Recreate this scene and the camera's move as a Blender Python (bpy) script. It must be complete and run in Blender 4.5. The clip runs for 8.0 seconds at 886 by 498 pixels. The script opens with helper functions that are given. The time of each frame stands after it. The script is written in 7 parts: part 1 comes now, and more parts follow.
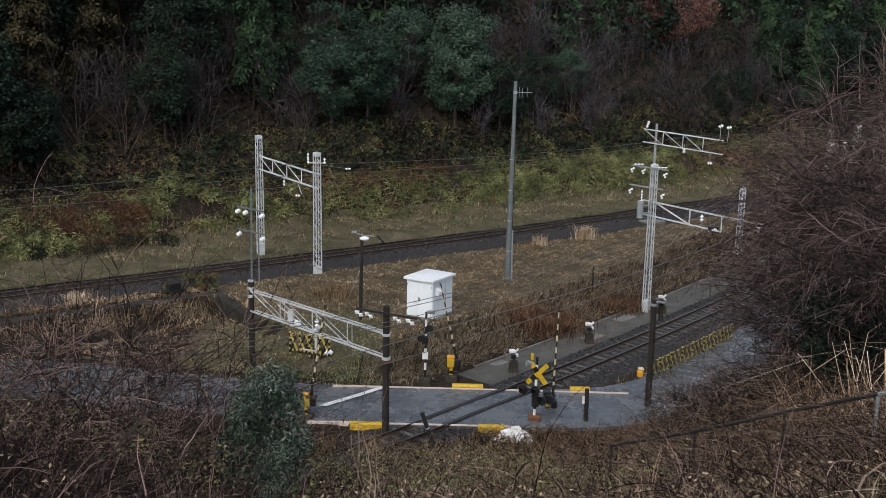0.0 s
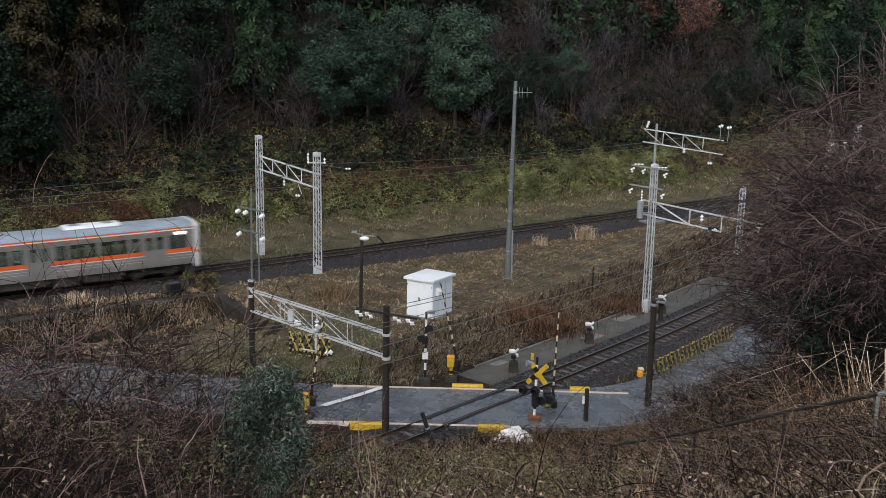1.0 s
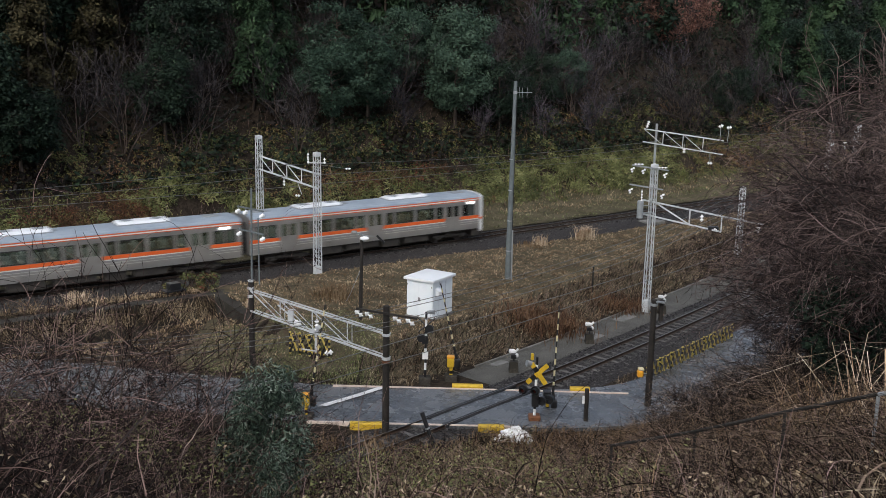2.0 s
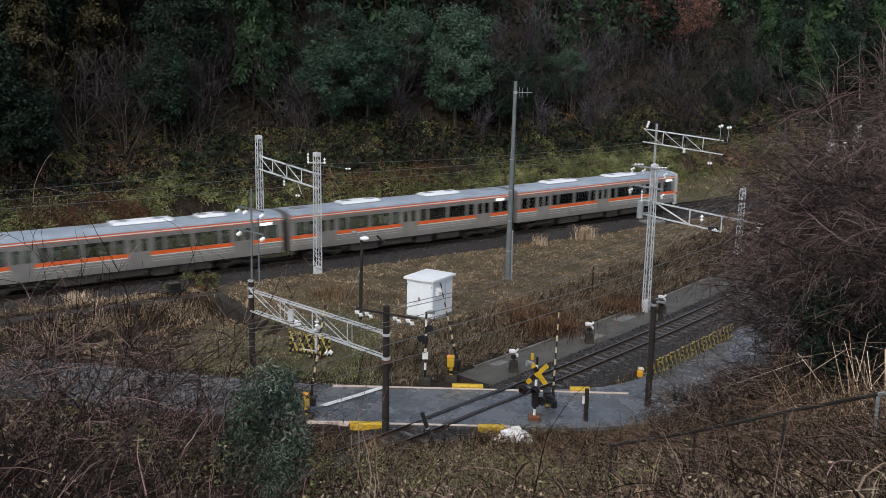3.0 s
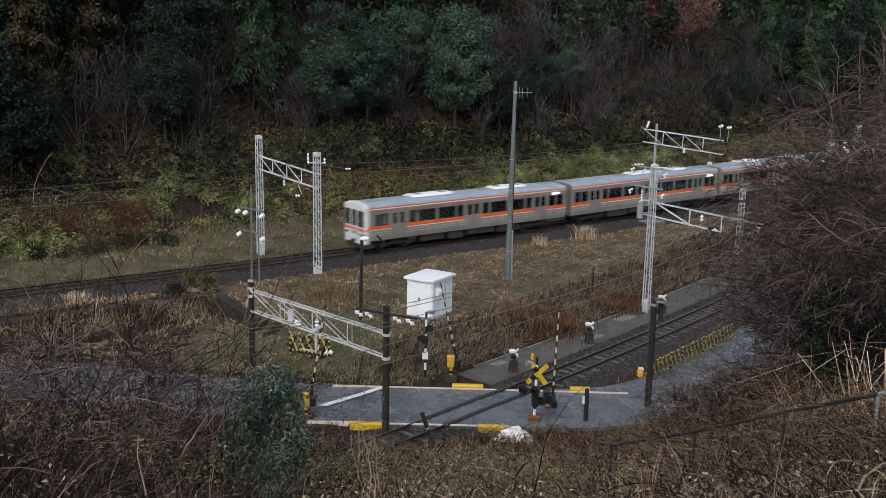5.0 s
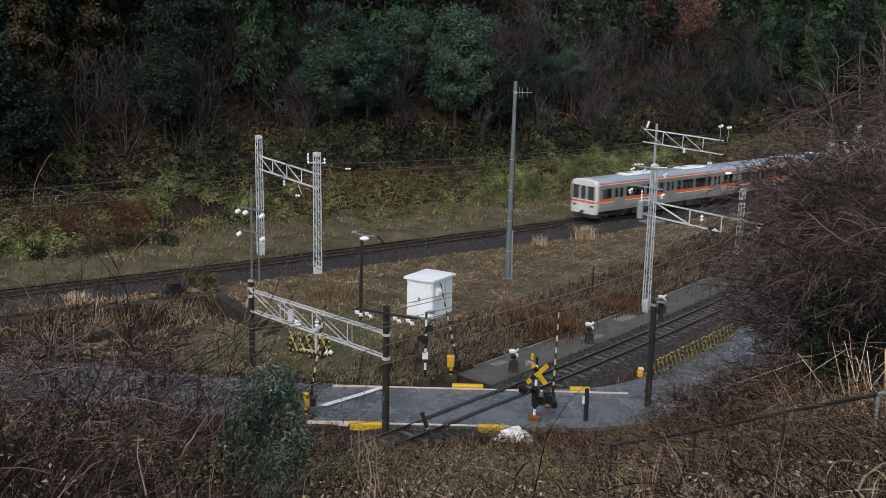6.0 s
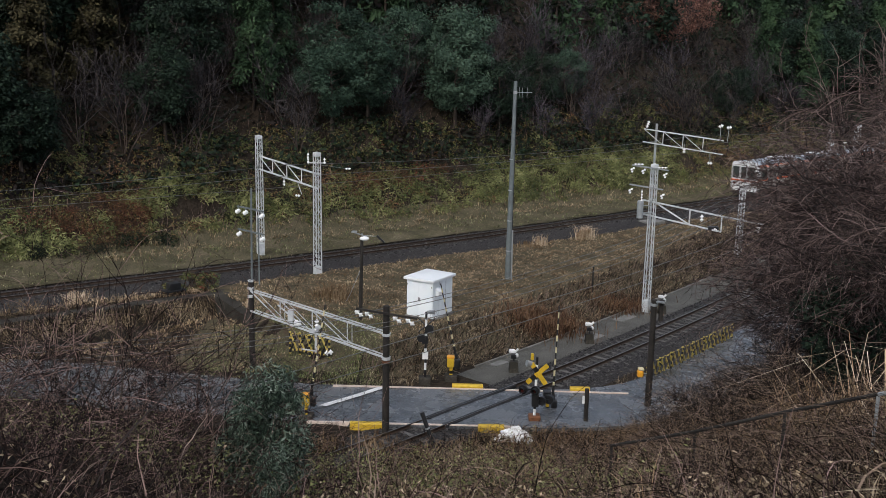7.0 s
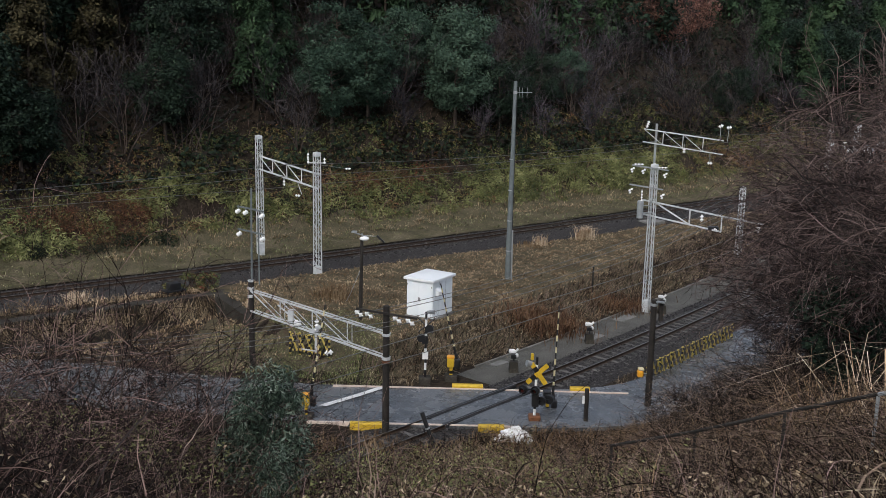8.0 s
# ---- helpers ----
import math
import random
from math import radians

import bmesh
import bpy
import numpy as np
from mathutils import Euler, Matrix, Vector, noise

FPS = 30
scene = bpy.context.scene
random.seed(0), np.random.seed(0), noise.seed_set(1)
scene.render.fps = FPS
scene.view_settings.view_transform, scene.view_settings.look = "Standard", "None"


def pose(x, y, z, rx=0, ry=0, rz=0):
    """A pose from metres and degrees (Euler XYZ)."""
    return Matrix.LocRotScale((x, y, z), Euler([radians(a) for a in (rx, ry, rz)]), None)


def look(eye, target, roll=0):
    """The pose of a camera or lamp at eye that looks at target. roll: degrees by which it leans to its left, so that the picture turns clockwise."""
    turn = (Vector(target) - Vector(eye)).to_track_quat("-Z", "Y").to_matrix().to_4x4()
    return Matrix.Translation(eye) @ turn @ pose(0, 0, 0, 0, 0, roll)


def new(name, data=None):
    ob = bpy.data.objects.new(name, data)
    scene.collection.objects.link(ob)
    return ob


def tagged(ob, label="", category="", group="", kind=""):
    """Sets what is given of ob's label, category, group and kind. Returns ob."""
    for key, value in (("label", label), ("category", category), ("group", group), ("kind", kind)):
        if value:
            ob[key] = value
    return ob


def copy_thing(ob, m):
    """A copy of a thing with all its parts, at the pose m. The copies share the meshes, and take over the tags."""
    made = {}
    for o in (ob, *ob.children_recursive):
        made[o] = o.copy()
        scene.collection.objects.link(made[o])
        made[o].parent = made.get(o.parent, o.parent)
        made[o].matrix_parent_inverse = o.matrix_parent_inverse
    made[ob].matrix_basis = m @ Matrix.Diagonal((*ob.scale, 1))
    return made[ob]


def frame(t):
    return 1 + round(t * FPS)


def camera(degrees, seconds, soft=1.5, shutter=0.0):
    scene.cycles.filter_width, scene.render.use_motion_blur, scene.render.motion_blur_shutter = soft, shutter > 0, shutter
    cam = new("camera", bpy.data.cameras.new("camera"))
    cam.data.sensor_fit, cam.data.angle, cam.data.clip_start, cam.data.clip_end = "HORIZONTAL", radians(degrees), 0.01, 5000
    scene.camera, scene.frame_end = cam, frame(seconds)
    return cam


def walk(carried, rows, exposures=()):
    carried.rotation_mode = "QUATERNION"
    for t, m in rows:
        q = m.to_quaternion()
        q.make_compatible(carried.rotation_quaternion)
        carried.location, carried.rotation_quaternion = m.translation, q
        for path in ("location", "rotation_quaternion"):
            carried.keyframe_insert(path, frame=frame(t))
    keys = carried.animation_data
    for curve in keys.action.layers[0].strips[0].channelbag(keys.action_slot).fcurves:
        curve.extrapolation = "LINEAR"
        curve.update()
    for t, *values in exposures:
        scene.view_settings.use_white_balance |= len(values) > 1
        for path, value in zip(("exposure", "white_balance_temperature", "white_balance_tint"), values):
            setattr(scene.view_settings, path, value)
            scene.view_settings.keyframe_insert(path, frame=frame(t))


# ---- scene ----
import collections

# ---------------------------------------------------------------- camera
EYE = Vector((0.0, 0.0, 15.07))
TILT = radians(11.93)
cam = camera(48.26, 8.0, soft=0.85, shutter=0.5)
CAM_POSE = look(EYE, EYE + Vector((0.0, math.cos(TILT), -math.sin(TILT))), 1.104)
walk(cam, [(0.0, CAM_POSE), (8.0, CAM_POSE)], exposures=[(0.0, 1.08), (8.0, 1.08)])

# ---------------------------------------------------------------- light: overcast winter day
world = bpy.data.worlds.new("overcast_sky")
scene.world = world
world.use_nodes = True
wn, wl = world.node_tree.nodes, world.node_tree.links
sky = wn.new("ShaderNodeTexSky")
sky.sky_type = "NISHITA"
sky.sun_disc = False
sky.sun_elevation, sky.sun_rotation = radians(38), radians(200)
sky.air_density, sky.dust_density, sky.ozone_density = 1.0, 2.0, 2.0
soften = wn.new("ShaderNodeHueSaturation")
soften.inputs["Saturation"].default_value = 0.65
wl.new(sky.outputs[0], soften.inputs["Color"])
wl.new(soften.outputs[0], wn["Background"].inputs[0])
wn["Background"].inputs[1].default_value = 0.10
sun_data = bpy.data.lights.new("sun", "SUN")
sun_data.energy, sun_data.angle, sun_data.color = 0.6, radians(40), (1.0, 0.97, 0.93)
sun = new("sun", sun_data)
sun.matrix_world = look((0, 0, 60), (8, 45, 0))


# ---------------------------------------------------------------- material helpers
def rgb(c):
    return (c[0], c[1], c[2], 1.0)


def material(name, stops, rough=0.8, scale=3.0, detail=8.0, bump=0.3, bump_scale=None, metal=0.0, rand=0.0,
             island=0.0, fine=0.0, rough_var=0.15, spec=0.4, depth=0.02):
    """A surface with colours ramped by coarse and fine noise, varying roughness and relief."""
    m = bpy.data.materials.new(name)
    m.use_nodes = True
    n, l = m.node_tree.nodes, m.node_tree.links
    b = n["Principled BSDF"]
    tc = n.new("ShaderNodeTexCoord")
    no = n.new("ShaderNodeTexNoise")
    no.inputs["Scale"].default_value, no.inputs["Detail"].default_value = scale, detail
    no.inputs["Roughness"].default_value = 0.62
    l.new(tc.outputs["Object"], no.inputs["Vector"])
    fac = no.outputs["Fac"]
    if fine:
        nf = n.new("ShaderNodeTexNoise")
        nf.inputs["Scale"].default_value, nf.inputs["Detail"].default_value = scale * 14, 4
        l.new(tc.outputs["Object"], nf.inputs["Vector"])
        mx = n.new("ShaderNodeMix")
        mx.inputs[0].default_value = fine
        l.new(fac, mx.inputs[2])
        l.new(nf.outputs["Fac"], mx.inputs[3])
        fac = mx.outputs[0]
    for amount, node, socket in ((island, "ShaderNodeNewGeometry", "Random Per Island"), (rand, "ShaderNodeObjectInfo", "Random")):
        if not amount:
            continue
        mr = n.new("ShaderNodeMapRange")
        mr.inputs[3].default_value, mr.inputs[4].default_value = -amount, amount
        l.new(n.new(node).outputs[socket], mr.inputs[0])
        ad = n.new("ShaderNodeMath")
        ad.operation = "ADD"
        l.new(fac, ad.inputs[0])
        l.new(mr.outputs[0], ad.inputs[1])
        fac = ad.outputs[0]
    ramp = n.new("ShaderNodeValToRGB")
    els = ramp.color_ramp.elements
    lo, hi = 0.3, 0.7
    els[0].position, els[0].color = lo, rgb(stops[0])
    els[1].position, els[1].color = hi, rgb(stops[-1])
    for i, c in enumerate(stops[1:-1], 1):
        e = els.new(lo + (hi - lo) * i / (len(stops) - 1))
        e.color = rgb(c)
    l.new(fac, ramp.inputs[0])
    l.new(ramp.outputs[0], b.inputs["Base Color"])
    rr = n.new("ShaderNodeMapRange")
    rr.inputs[3].default_value, rr.inputs[4].default_value = max(0.02, rough - rough_var), min(1, rough + rough_var)
    l.new(no.outputs["Fac"], rr.inputs[0])
    l.new(rr.outputs[0], b.inputs["Roughness"])
    b.inputs["Metallic"].default_value = metal
    b.inputs["Specular IOR Level"].default_value = spec
    if bump:
        nb = n.new("ShaderNodeTexNoise")
        nb.inputs["Scale"].default_value, nb.inputs["Detail"].default_value = bump_scale or scale * 8, 6
        l.new(tc.outputs["Object"], nb.inputs["Vector"])
        bp = n.new("ShaderNodeBump")
        bp.inputs["Strength"].default_value, bp.inputs["Distance"].default_value = bump, depth
        l.new(nb.outputs["Fac"], bp.inputs["Height"])
        l.new(bp.outputs[0], b.inputs["Normal"])
    return m


M = {}
# Soil darkened below its own colour to stand for shade in the brush.
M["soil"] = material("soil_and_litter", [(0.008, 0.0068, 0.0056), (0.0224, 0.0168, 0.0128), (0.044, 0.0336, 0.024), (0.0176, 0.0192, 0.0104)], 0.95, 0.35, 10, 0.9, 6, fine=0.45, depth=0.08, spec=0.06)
# Asphalt base lightened to carry part of the sky's reflection when wet.
M["asphalt"] = material("wet_asphalt", [(0.03, 0.032, 0.034), (0.085, 0.09, 0.095), (0.125, 0.13, 0.135), (0.17, 0.175, 0.18)], 0.27, 0.8, 10, 0.35, 60, fine=0.42, rough_var=0.22, spec=0.5)
M["ballast"] = material("dark_ballast", [(0.0096, 0.009, 0.009), (0.0312, 0.0282, 0.027), (0.108, 0.0996, 0.0936)], 0.85, 1.2, 10, 1.0, 16, fine=0.8, depth=0.06, spec=0.15)
M["stone"] = material("ballast_stone", [(0.0115, 0.01058, 0.01035), (0.0391, 0.03565, 0.03427), (0.1092, 0.1023, 0.0966)], 0.75, 5, 4, 0.4, 40, island=0.42, spec=0.15)
M["gravel"] = material("track_side_gravel", [(0.0341, 0.03255, 0.0279), (0.093, 0.08835, 0.07595), (0.186, 0.1752, 0.1519)], 0.9, 1.0, 10, 0.8, 18, fine=0.65, depth=0.04, spec=0.2)
M["rail"] = material("rusty_rail_steel", [(0.03, 0.02, 0.015), (0.07, 0.045, 0.03)], 0.6, 6, 6, 0.3, metal=0.3)
M["rail_top"] = material("polished_rail_head", [(0.12, 0.12, 0.125), (0.2, 0.2, 0.2)], 0.35, 8, 4, 0.1, metal=0.8)
M["sleeper"] = material("weathered_sleeper", [(0.05, 0.046, 0.042), (0.14, 0.13, 0.12)], 0.9, 4, 8, 0.6, rand=0.2, fine=0.4)
M["old_sleeper"] = material("oily_dark_sleeper", [(0.018, 0.015, 0.013), (0.05, 0.043, 0.037)], 0.9, 4, 8, 0.6, rand=0.2, fine=0.4, spec=0.1)
M["concrete"] = material("weathered_concrete", [(0.08, 0.078, 0.068), (0.17, 0.163, 0.148), (0.28, 0.27, 0.25)], 0.85, 1.5, 10, 0.4, 30, fine=0.35)
M["dark_concrete"] = material("mossy_dark_concrete", [(0.014, 0.013, 0.0105), (0.04, 0.036, 0.029), (0.085, 0.076, 0.063)], 0.9, 0.9, 10, 0.5, 14, fine=0.35, spec=0.15)
M["pole_concrete"] = material("grey_concrete_pole", [(0.085, 0.1, 0.1), (0.15, 0.17, 0.175)], 0.75, 2.5, 8, 0.2, fine=0.3)
M["dark_pole"] = material("dark_weathered_pole", [(0.012, 0.011, 0.01), (0.03, 0.026, 0.023), (0.048, 0.042, 0.037)], 0.8, 2.2, 9, 0.4, 30, fine=0.4, spec=0.2)
M["galv"] = material("galvanised_steel", [(0.36, 0.375, 0.38), (0.5, 0.515, 0.52), (0.62, 0.63, 0.635)], 0.5, 3, 8, 0.1, metal=0.0, fine=0.3)
M["dull_steel"] = material("dull_grey_steel", [(0.2, 0.215, 0.22), (0.32, 0.335, 0.34)], 0.55, 3, 8, 0.15, metal=0.1, fine=0.3)
M["porcelain"] = material("white_porcelain", [(0.84, 0.84, 0.83), (0.9, 0.9, 0.89)], 0.2, 5, 4, 0.02)
M["black"] = material("black_painted_metal", [(0.008, 0.008, 0.009), (0.02, 0.02, 0.021)], 0.45, 5, 6, 0.1)
M["yellow"] = material("warning_yellow_paint", [(0.4, 0.25, 0.015), (0.62, 0.4, 0.025), (0.72, 0.5, 0.06)], 0.55, 4, 9, 0.15, fine=0.4)
M["amber"] = material("amber_lens_housing", [(0.75, 0.3, 0.02), (0.85, 0.42, 0.04)], 0.35, 5, 4, 0.05)
M["white"] = material("white_paint", [(0.7, 0.7, 0.69), (0.82, 0.82, 0.81)], 0.5, 4, 9, 0.1, fine=0.3)
M["line_white"] = material("worn_road_marking", [(0.36, 0.35, 0.34), (0.72, 0.71, 0.69), (0.8, 0.79, 0.77)], 0.6, 3, 10, 0.2, 40, fine=0.55)
M["pink_edge"] = material("faded_pinkish_edge_beam", [(0.42, 0.29, 0.22), (0.62, 0.5, 0.42), (0.7, 0.62, 0.55)], 0.75, 3, 9, 0.2, fine=0.5)
M["hut"] = material("pale_blue_white_panel", [(0.72, 0.78, 0.81), (0.8, 0.85, 0.87), (0.85, 0.89, 0.9)], 0.45, 1.2, 8, 0.05, fine=0.2)
M["hut_roof"] = material("white_roof_sheet", [(0.74, 0.76, 0.76), (0.84, 0.85, 0.85)], 0.4, 1.5, 8, 0.05, fine=0.3)
M["wire"] = material("weathered_wire", [(0.096, 0.096, 0.096), (0.156, 0.156, 0.156)], 0.5, 3, 3, 0)
M["rust"] = material("rusty_steel", [(0.09, 0.035, 0.015), (0.2, 0.08, 0.035)], 0.85, 4, 8, 0.4)
# train
M["stainless"] = material("brushed_stainless_body", [(0.3, 0.29, 0.27), (0.37, 0.357, 0.335), (0.43, 0.418, 0.395)], 0.33, 0.9, 8, 0.05, metal=0.6, fine=0.2)
M["roof_grey"] = material("blue_grey_carriage_roof", [(0.2, 0.24, 0.28), (0.3, 0.345, 0.39), (0.35, 0.4, 0.44)], 0.5, 0.8, 9, 0.08, fine=0.25)
M["orange"] = material("orange_stripe", [(0.66, 0.105, 0.022), (0.76, 0.145, 0.035)], 0.4, 2, 5, 0.02)
M["cream"] = material("off_white_pinstripe", [(0.72, 0.69, 0.62), (0.84, 0.81, 0.74)], 0.45, 2, 5, 0.02)
M["train_white"] = material("white_cab_end", [(0.6, 0.6, 0.59), (0.7, 0.7, 0.69)], 0.35, 1.5, 6, 0.03)
M["bead"] = material("dull_pressed_bead", [(0.51, 0.495, 0.435), (0.66, 0.63, 0.57)], 0.45, 2, 5, 0.02)
M["ac_white"] = material("pale_roof_unit", [(0.74, 0.75, 0.76), (0.85, 0.86, 0.86)], 0.4, 2, 6, 0.05)
M["under"] = material("dusty_underfloor_gear", [(0.015, 0.0132, 0.012), (0.042, 0.036, 0.03), (0.066, 0.06, 0.051)], 0.8, 2.5, 8, 0.3, fine=0.3)
M["wheel"] = material("wheel_steel", [(0.05, 0.04, 0.035), (0.12, 0.1, 0.09)], 0.5, 4, 6, 0.1, metal=0.5)
M["seal"] = material("dark_rubber", [(0.012, 0.012, 0.013), (0.03, 0.03, 0.03)], 0.7, 4, 4, 0.1)


def glass(name, tint, rough):
    m = bpy.data.materials.new(name)
    m.use_nodes = True
    b = m.node_tree.nodes["Principled BSDF"]
    b.inputs["Base Color"].default_value = rgb(tint)
    b.inputs["Roughness"].default_value = rough
    b.inputs["IOR"].default_value = 1.5
    b.inputs["Coat Weight"].default_value = 0.4
    return m


M["window"] = glass("dark_window_glass", (0.05, 0.057, 0.053), 0.08)


def clear_glass(name, tint):
    """A thin tinted pane: what lies behind shows through, with a glossy surface."""
    m = bpy.data.materials.new(name)
    m.use_nodes = True
    n, l = m.node_tree.nodes, m.node_tree.links
    n.remove(n["Principled BSDF"])
    tr, gl, fr, mx = n.new("ShaderNodeBsdfTransparent"), n.new("ShaderNodeBsdfGlossy"), n.new("ShaderNodeFresnel"), n.new("ShaderNodeMixShader")
    tr.inputs[0].default_value = rgb(tint)
    gl.inputs[0].default_value, gl.inputs[1].default_value = rgb((0.9, 0.92, 0.92)), 0.06
    fr.inputs[0].default_value = 1.7
    l.new(fr.outputs[0], mx.inputs[0])
    l.new(tr.outputs[0], mx.inputs[1])
    l.new(gl.outputs[0], mx.inputs[2])
    l.new(mx.outputs[0], n["Material Output"].inputs[0])
    return m


M["car_glass"] = clear_glass("green_tinted_car_window", (0.72, 0.8, 0.76))
M["lamp_glass"] = glass("dark_red_lamp_glass", (0.09, 0.01, 0.008), 0.15)


def glow(name, c, strength):
    m = bpy.data.materials.new(name)
    m.use_nodes = True
    b = m.node_tree.nodes["Principled BSDF"]
    b.inputs["Base Color"].default_value = rgb(c)
    b.inputs["Emission Color"].default_value = rgb(c)
    b.inputs["Emission Strength"].default_value = strength
    return m


# Unseen glowing ceiling strips, added to brighten the car windows.
M["strip_light"] = glow("added_ceiling_strip", (0.95, 0.97, 0.95), 7.0)
M["seat"] = material("grey_brown_seat_cloth", [(0.1, 0.075, 0.06), (0.17, 0.13, 0.1)], 0.9, 3, 6, 0.2, fine=0.3)
M["interior"] = material("cream_interior_panel", [(0.5, 0.49, 0.45), (0.62, 0.61, 0.57)], 0.6, 2, 5, 0.05)
M["display"] = glow("lit_white_side_display", (0.9, 0.93, 0.92), 0.9)


# ---------------------------------------------------------------- mesh helpers
class Shape:
    """Collects pieces of one mesh."""

    def __init__(self):
        self.v, self.f = [], []

    def add(self, vs, fs):
        k = len(self.v)
        self.v += [tuple(p) for p in vs]
        self.f += [tuple(i + k for i in f) for f in fs]
        return self

    def box(self, x0, x1, y0, y1, z0, z1, c=0.0, m=None):
        """A box, with chamfered edges where c is given, moved by m."""
        if c <= 0:
            vs = [Vector((x, y, z)) for z in (z0, z1) for y in (y0, y1) for x in (x0, x1)]
            fs = [(0, 2, 3, 1), (4, 5, 7, 6), (0, 1, 5, 4), (2, 6, 7, 3), (0, 4, 6, 2), (1, 3, 7, 5)]
        else:
            bm = bmesh.new()
            bmesh.ops.create_cube(bm, size=1)
            for p in bm.verts:
                p.co = Vector(((x0, x1)[p.co.x > 0], (y0, y1)[p.co.y > 0], (z0, z1)[p.co.z > 0]))
            bmesh.ops.bevel(bm, geom=bm.edges[:], offset=c, segments=1, affect="EDGES")
            bm.verts.index_update()
            vs = [p.co.copy() for p in bm.verts]
            fs = [[p.index for p in f.verts] for f in bm.faces]
            bm.free()
        if m is not None:
            vs = [m @ p for p in vs]
        return self.add(vs, fs)

    def tube(self, a, b, r0, r1=None, n=8, caps=True):
        a, b = Vector(a), Vector(b)
        r1 = r0 if r1 is None else r1
        d = (b - a).normalized()
        e = d.orthogonal().normalized()
        g = d.cross(e)
        ring = [(math.cos(2 * math.pi * i / n), math.sin(2 * math.pi * i / n)) for i in range(n)]
        vs = [a + (e * c + g * s) * r0 for c, s in ring] + [b + (e * c + g * s) * r1 for c, s in ring]
        fs = [(i, (i + 1) % n, n + (i + 1) % n, n + i) for i in range(n)]
        if caps:
            fs += [tuple(range(n))[::-1], tuple(range(n, 2 * n))]
        return self.add(vs, fs)

    def bar(self, a, b, w, h, up=(0, 0, 1)):
        """A rectangular bar from a to b, w wide and h high."""
        a, b, up = Vector(a), Vector(b), Vector(up)
        d = (b - a).normalized()
        e = d.cross(up)
        e = (e if e.length > 1e-4 else d.orthogonal()).normalized() * (w / 2)
        g = e.normalized().cross(d) * (h / 2)
        vs = [p + e * i + g * j for p in (a, b) for i, j in ((-1, -1), (1, -1), (1, 1), (-1, 1))]
        return self.add(vs, [(0, 1, 2, 3), (7, 6, 5, 4), (0, 4, 5, 1), (1, 5, 6, 2), (2, 6, 7, 3), (3, 7, 4, 0)])

    def loft(self, rings, closed=True, caps=True):
        n = len(rings[0])
        vs = [p for r in rings for p in r]
        fs = []
        for k in range(len(rings) - 1):
            for i in range(n if closed else n - 1):
                j = (i + 1) % n
                fs.append((k * n + i, k * n + j, (k + 1) * n + j, (k + 1) * n + i))
        if caps:
            fs += [tuple(range(n))[::-1], tuple(range((len(rings) - 1) * n, len(rings) * n))]
        return self.add(vs, fs)

    def ring(self, x0, x1, z0, z1, u0, u1, w0, w1, y0, y1):
        """An upright rectangular frame: its outer edges x0, x1, z0, z1 and inner edges u0, u1, w0, w1, from y0 to y1."""
        outer, inner = ((x0, z0), (x1, z0), (x1, z1), (x0, z1)), ((u0, w0), (u1, w0), (u1, w1), (u0, w1))
        vs = [Vector((x, y, z)) for pts, y in ((outer, y0), (inner, y0), (inner, y1), (outer, y1)) for x, z in pts]
        fs = [(4 * k + i, 4 * k + (i + 1) % 4, 4 * ((k + 1) % 4) + (i + 1) % 4, 4 * ((k + 1) % 4) + i) for k in range(4) for i in range(4)]
        return self.add(vs, fs)

    def ball(self, c, r, squash=1.0, n=10, rows=6):
        rings = []
        for k in range(rows + 1):
            a = math.pi * (0.02 + 0.96 * k / rows)
            rings.append([Vector(c) + Vector((r * math.sin(a) * math.cos(2 * math.pi * i / n), r * math.sin(a) * math.sin(2 * math.pi * i / n), -r * squash * math.cos(a))) for i in range(n)])
        return self.loft(rings)

    def mesh(self, name, mat, smooth=False):
        me = bpy.data.meshes.new(name)
        me.from_pydata([tuple(p) for p in self.v], [], self.f)
        bm = bmesh.new()
        bm.from_mesh(me)
        bmesh.ops.recalc_face_normals(bm, faces=bm.faces[:])
        bm.to_mesh(me)
        bm.free()
        me.materials.append(mat)
        if smooth:
            me.shade_smooth()
        return me


def part(name, shape, mat, parent=None, label="", smooth=False):
    ob = new(name, shape.mesh(name, mat, smooth))
    if parent is not None:
        ob.parent = parent
    if label:
        tagged(ob, label)
    return ob


def thing(name, m, label, category, group="", kind=""):
    ob = new(name)
    ob.empty_display_size = 0.3
    ob.matrix_world = m
    return tagged(ob, label, category, group, kind)


def array_mesh(name, verts, faces, mat, smooth=False):
    """A mesh from numpy arrays; all faces have the same number of corners."""
    me = bpy.data.meshes.new(name)
    nf, k = faces.shape
    me.vertices.add(len(verts))
    me.vertices.foreach_set("co", verts.astype(np.float32).ravel())
    me.loops.add(nf * k)
    me.loops.foreach_set("vertex_index", faces.astype(np.int32).ravel())
    me.polygons.add(nf)
    me.polygons.foreach_set("loop_start", np.arange(0, nf * k, k, dtype=np.int32))
    me.update(calc_edges=True)
    me.validate()
    if mat is not None:
        me.materials.append(mat)
    if smooth:
        me.shade_smooth()
    return me


# ---------------------------------------------------------------- the two lines of track
FAR = (16.267, 87.752, 0.6627, 0.0015)
NEAR = (10.851, 51.825, 0.8657, 0.0027)
NEAR_Z = -0.70
GRADE = 0.0059


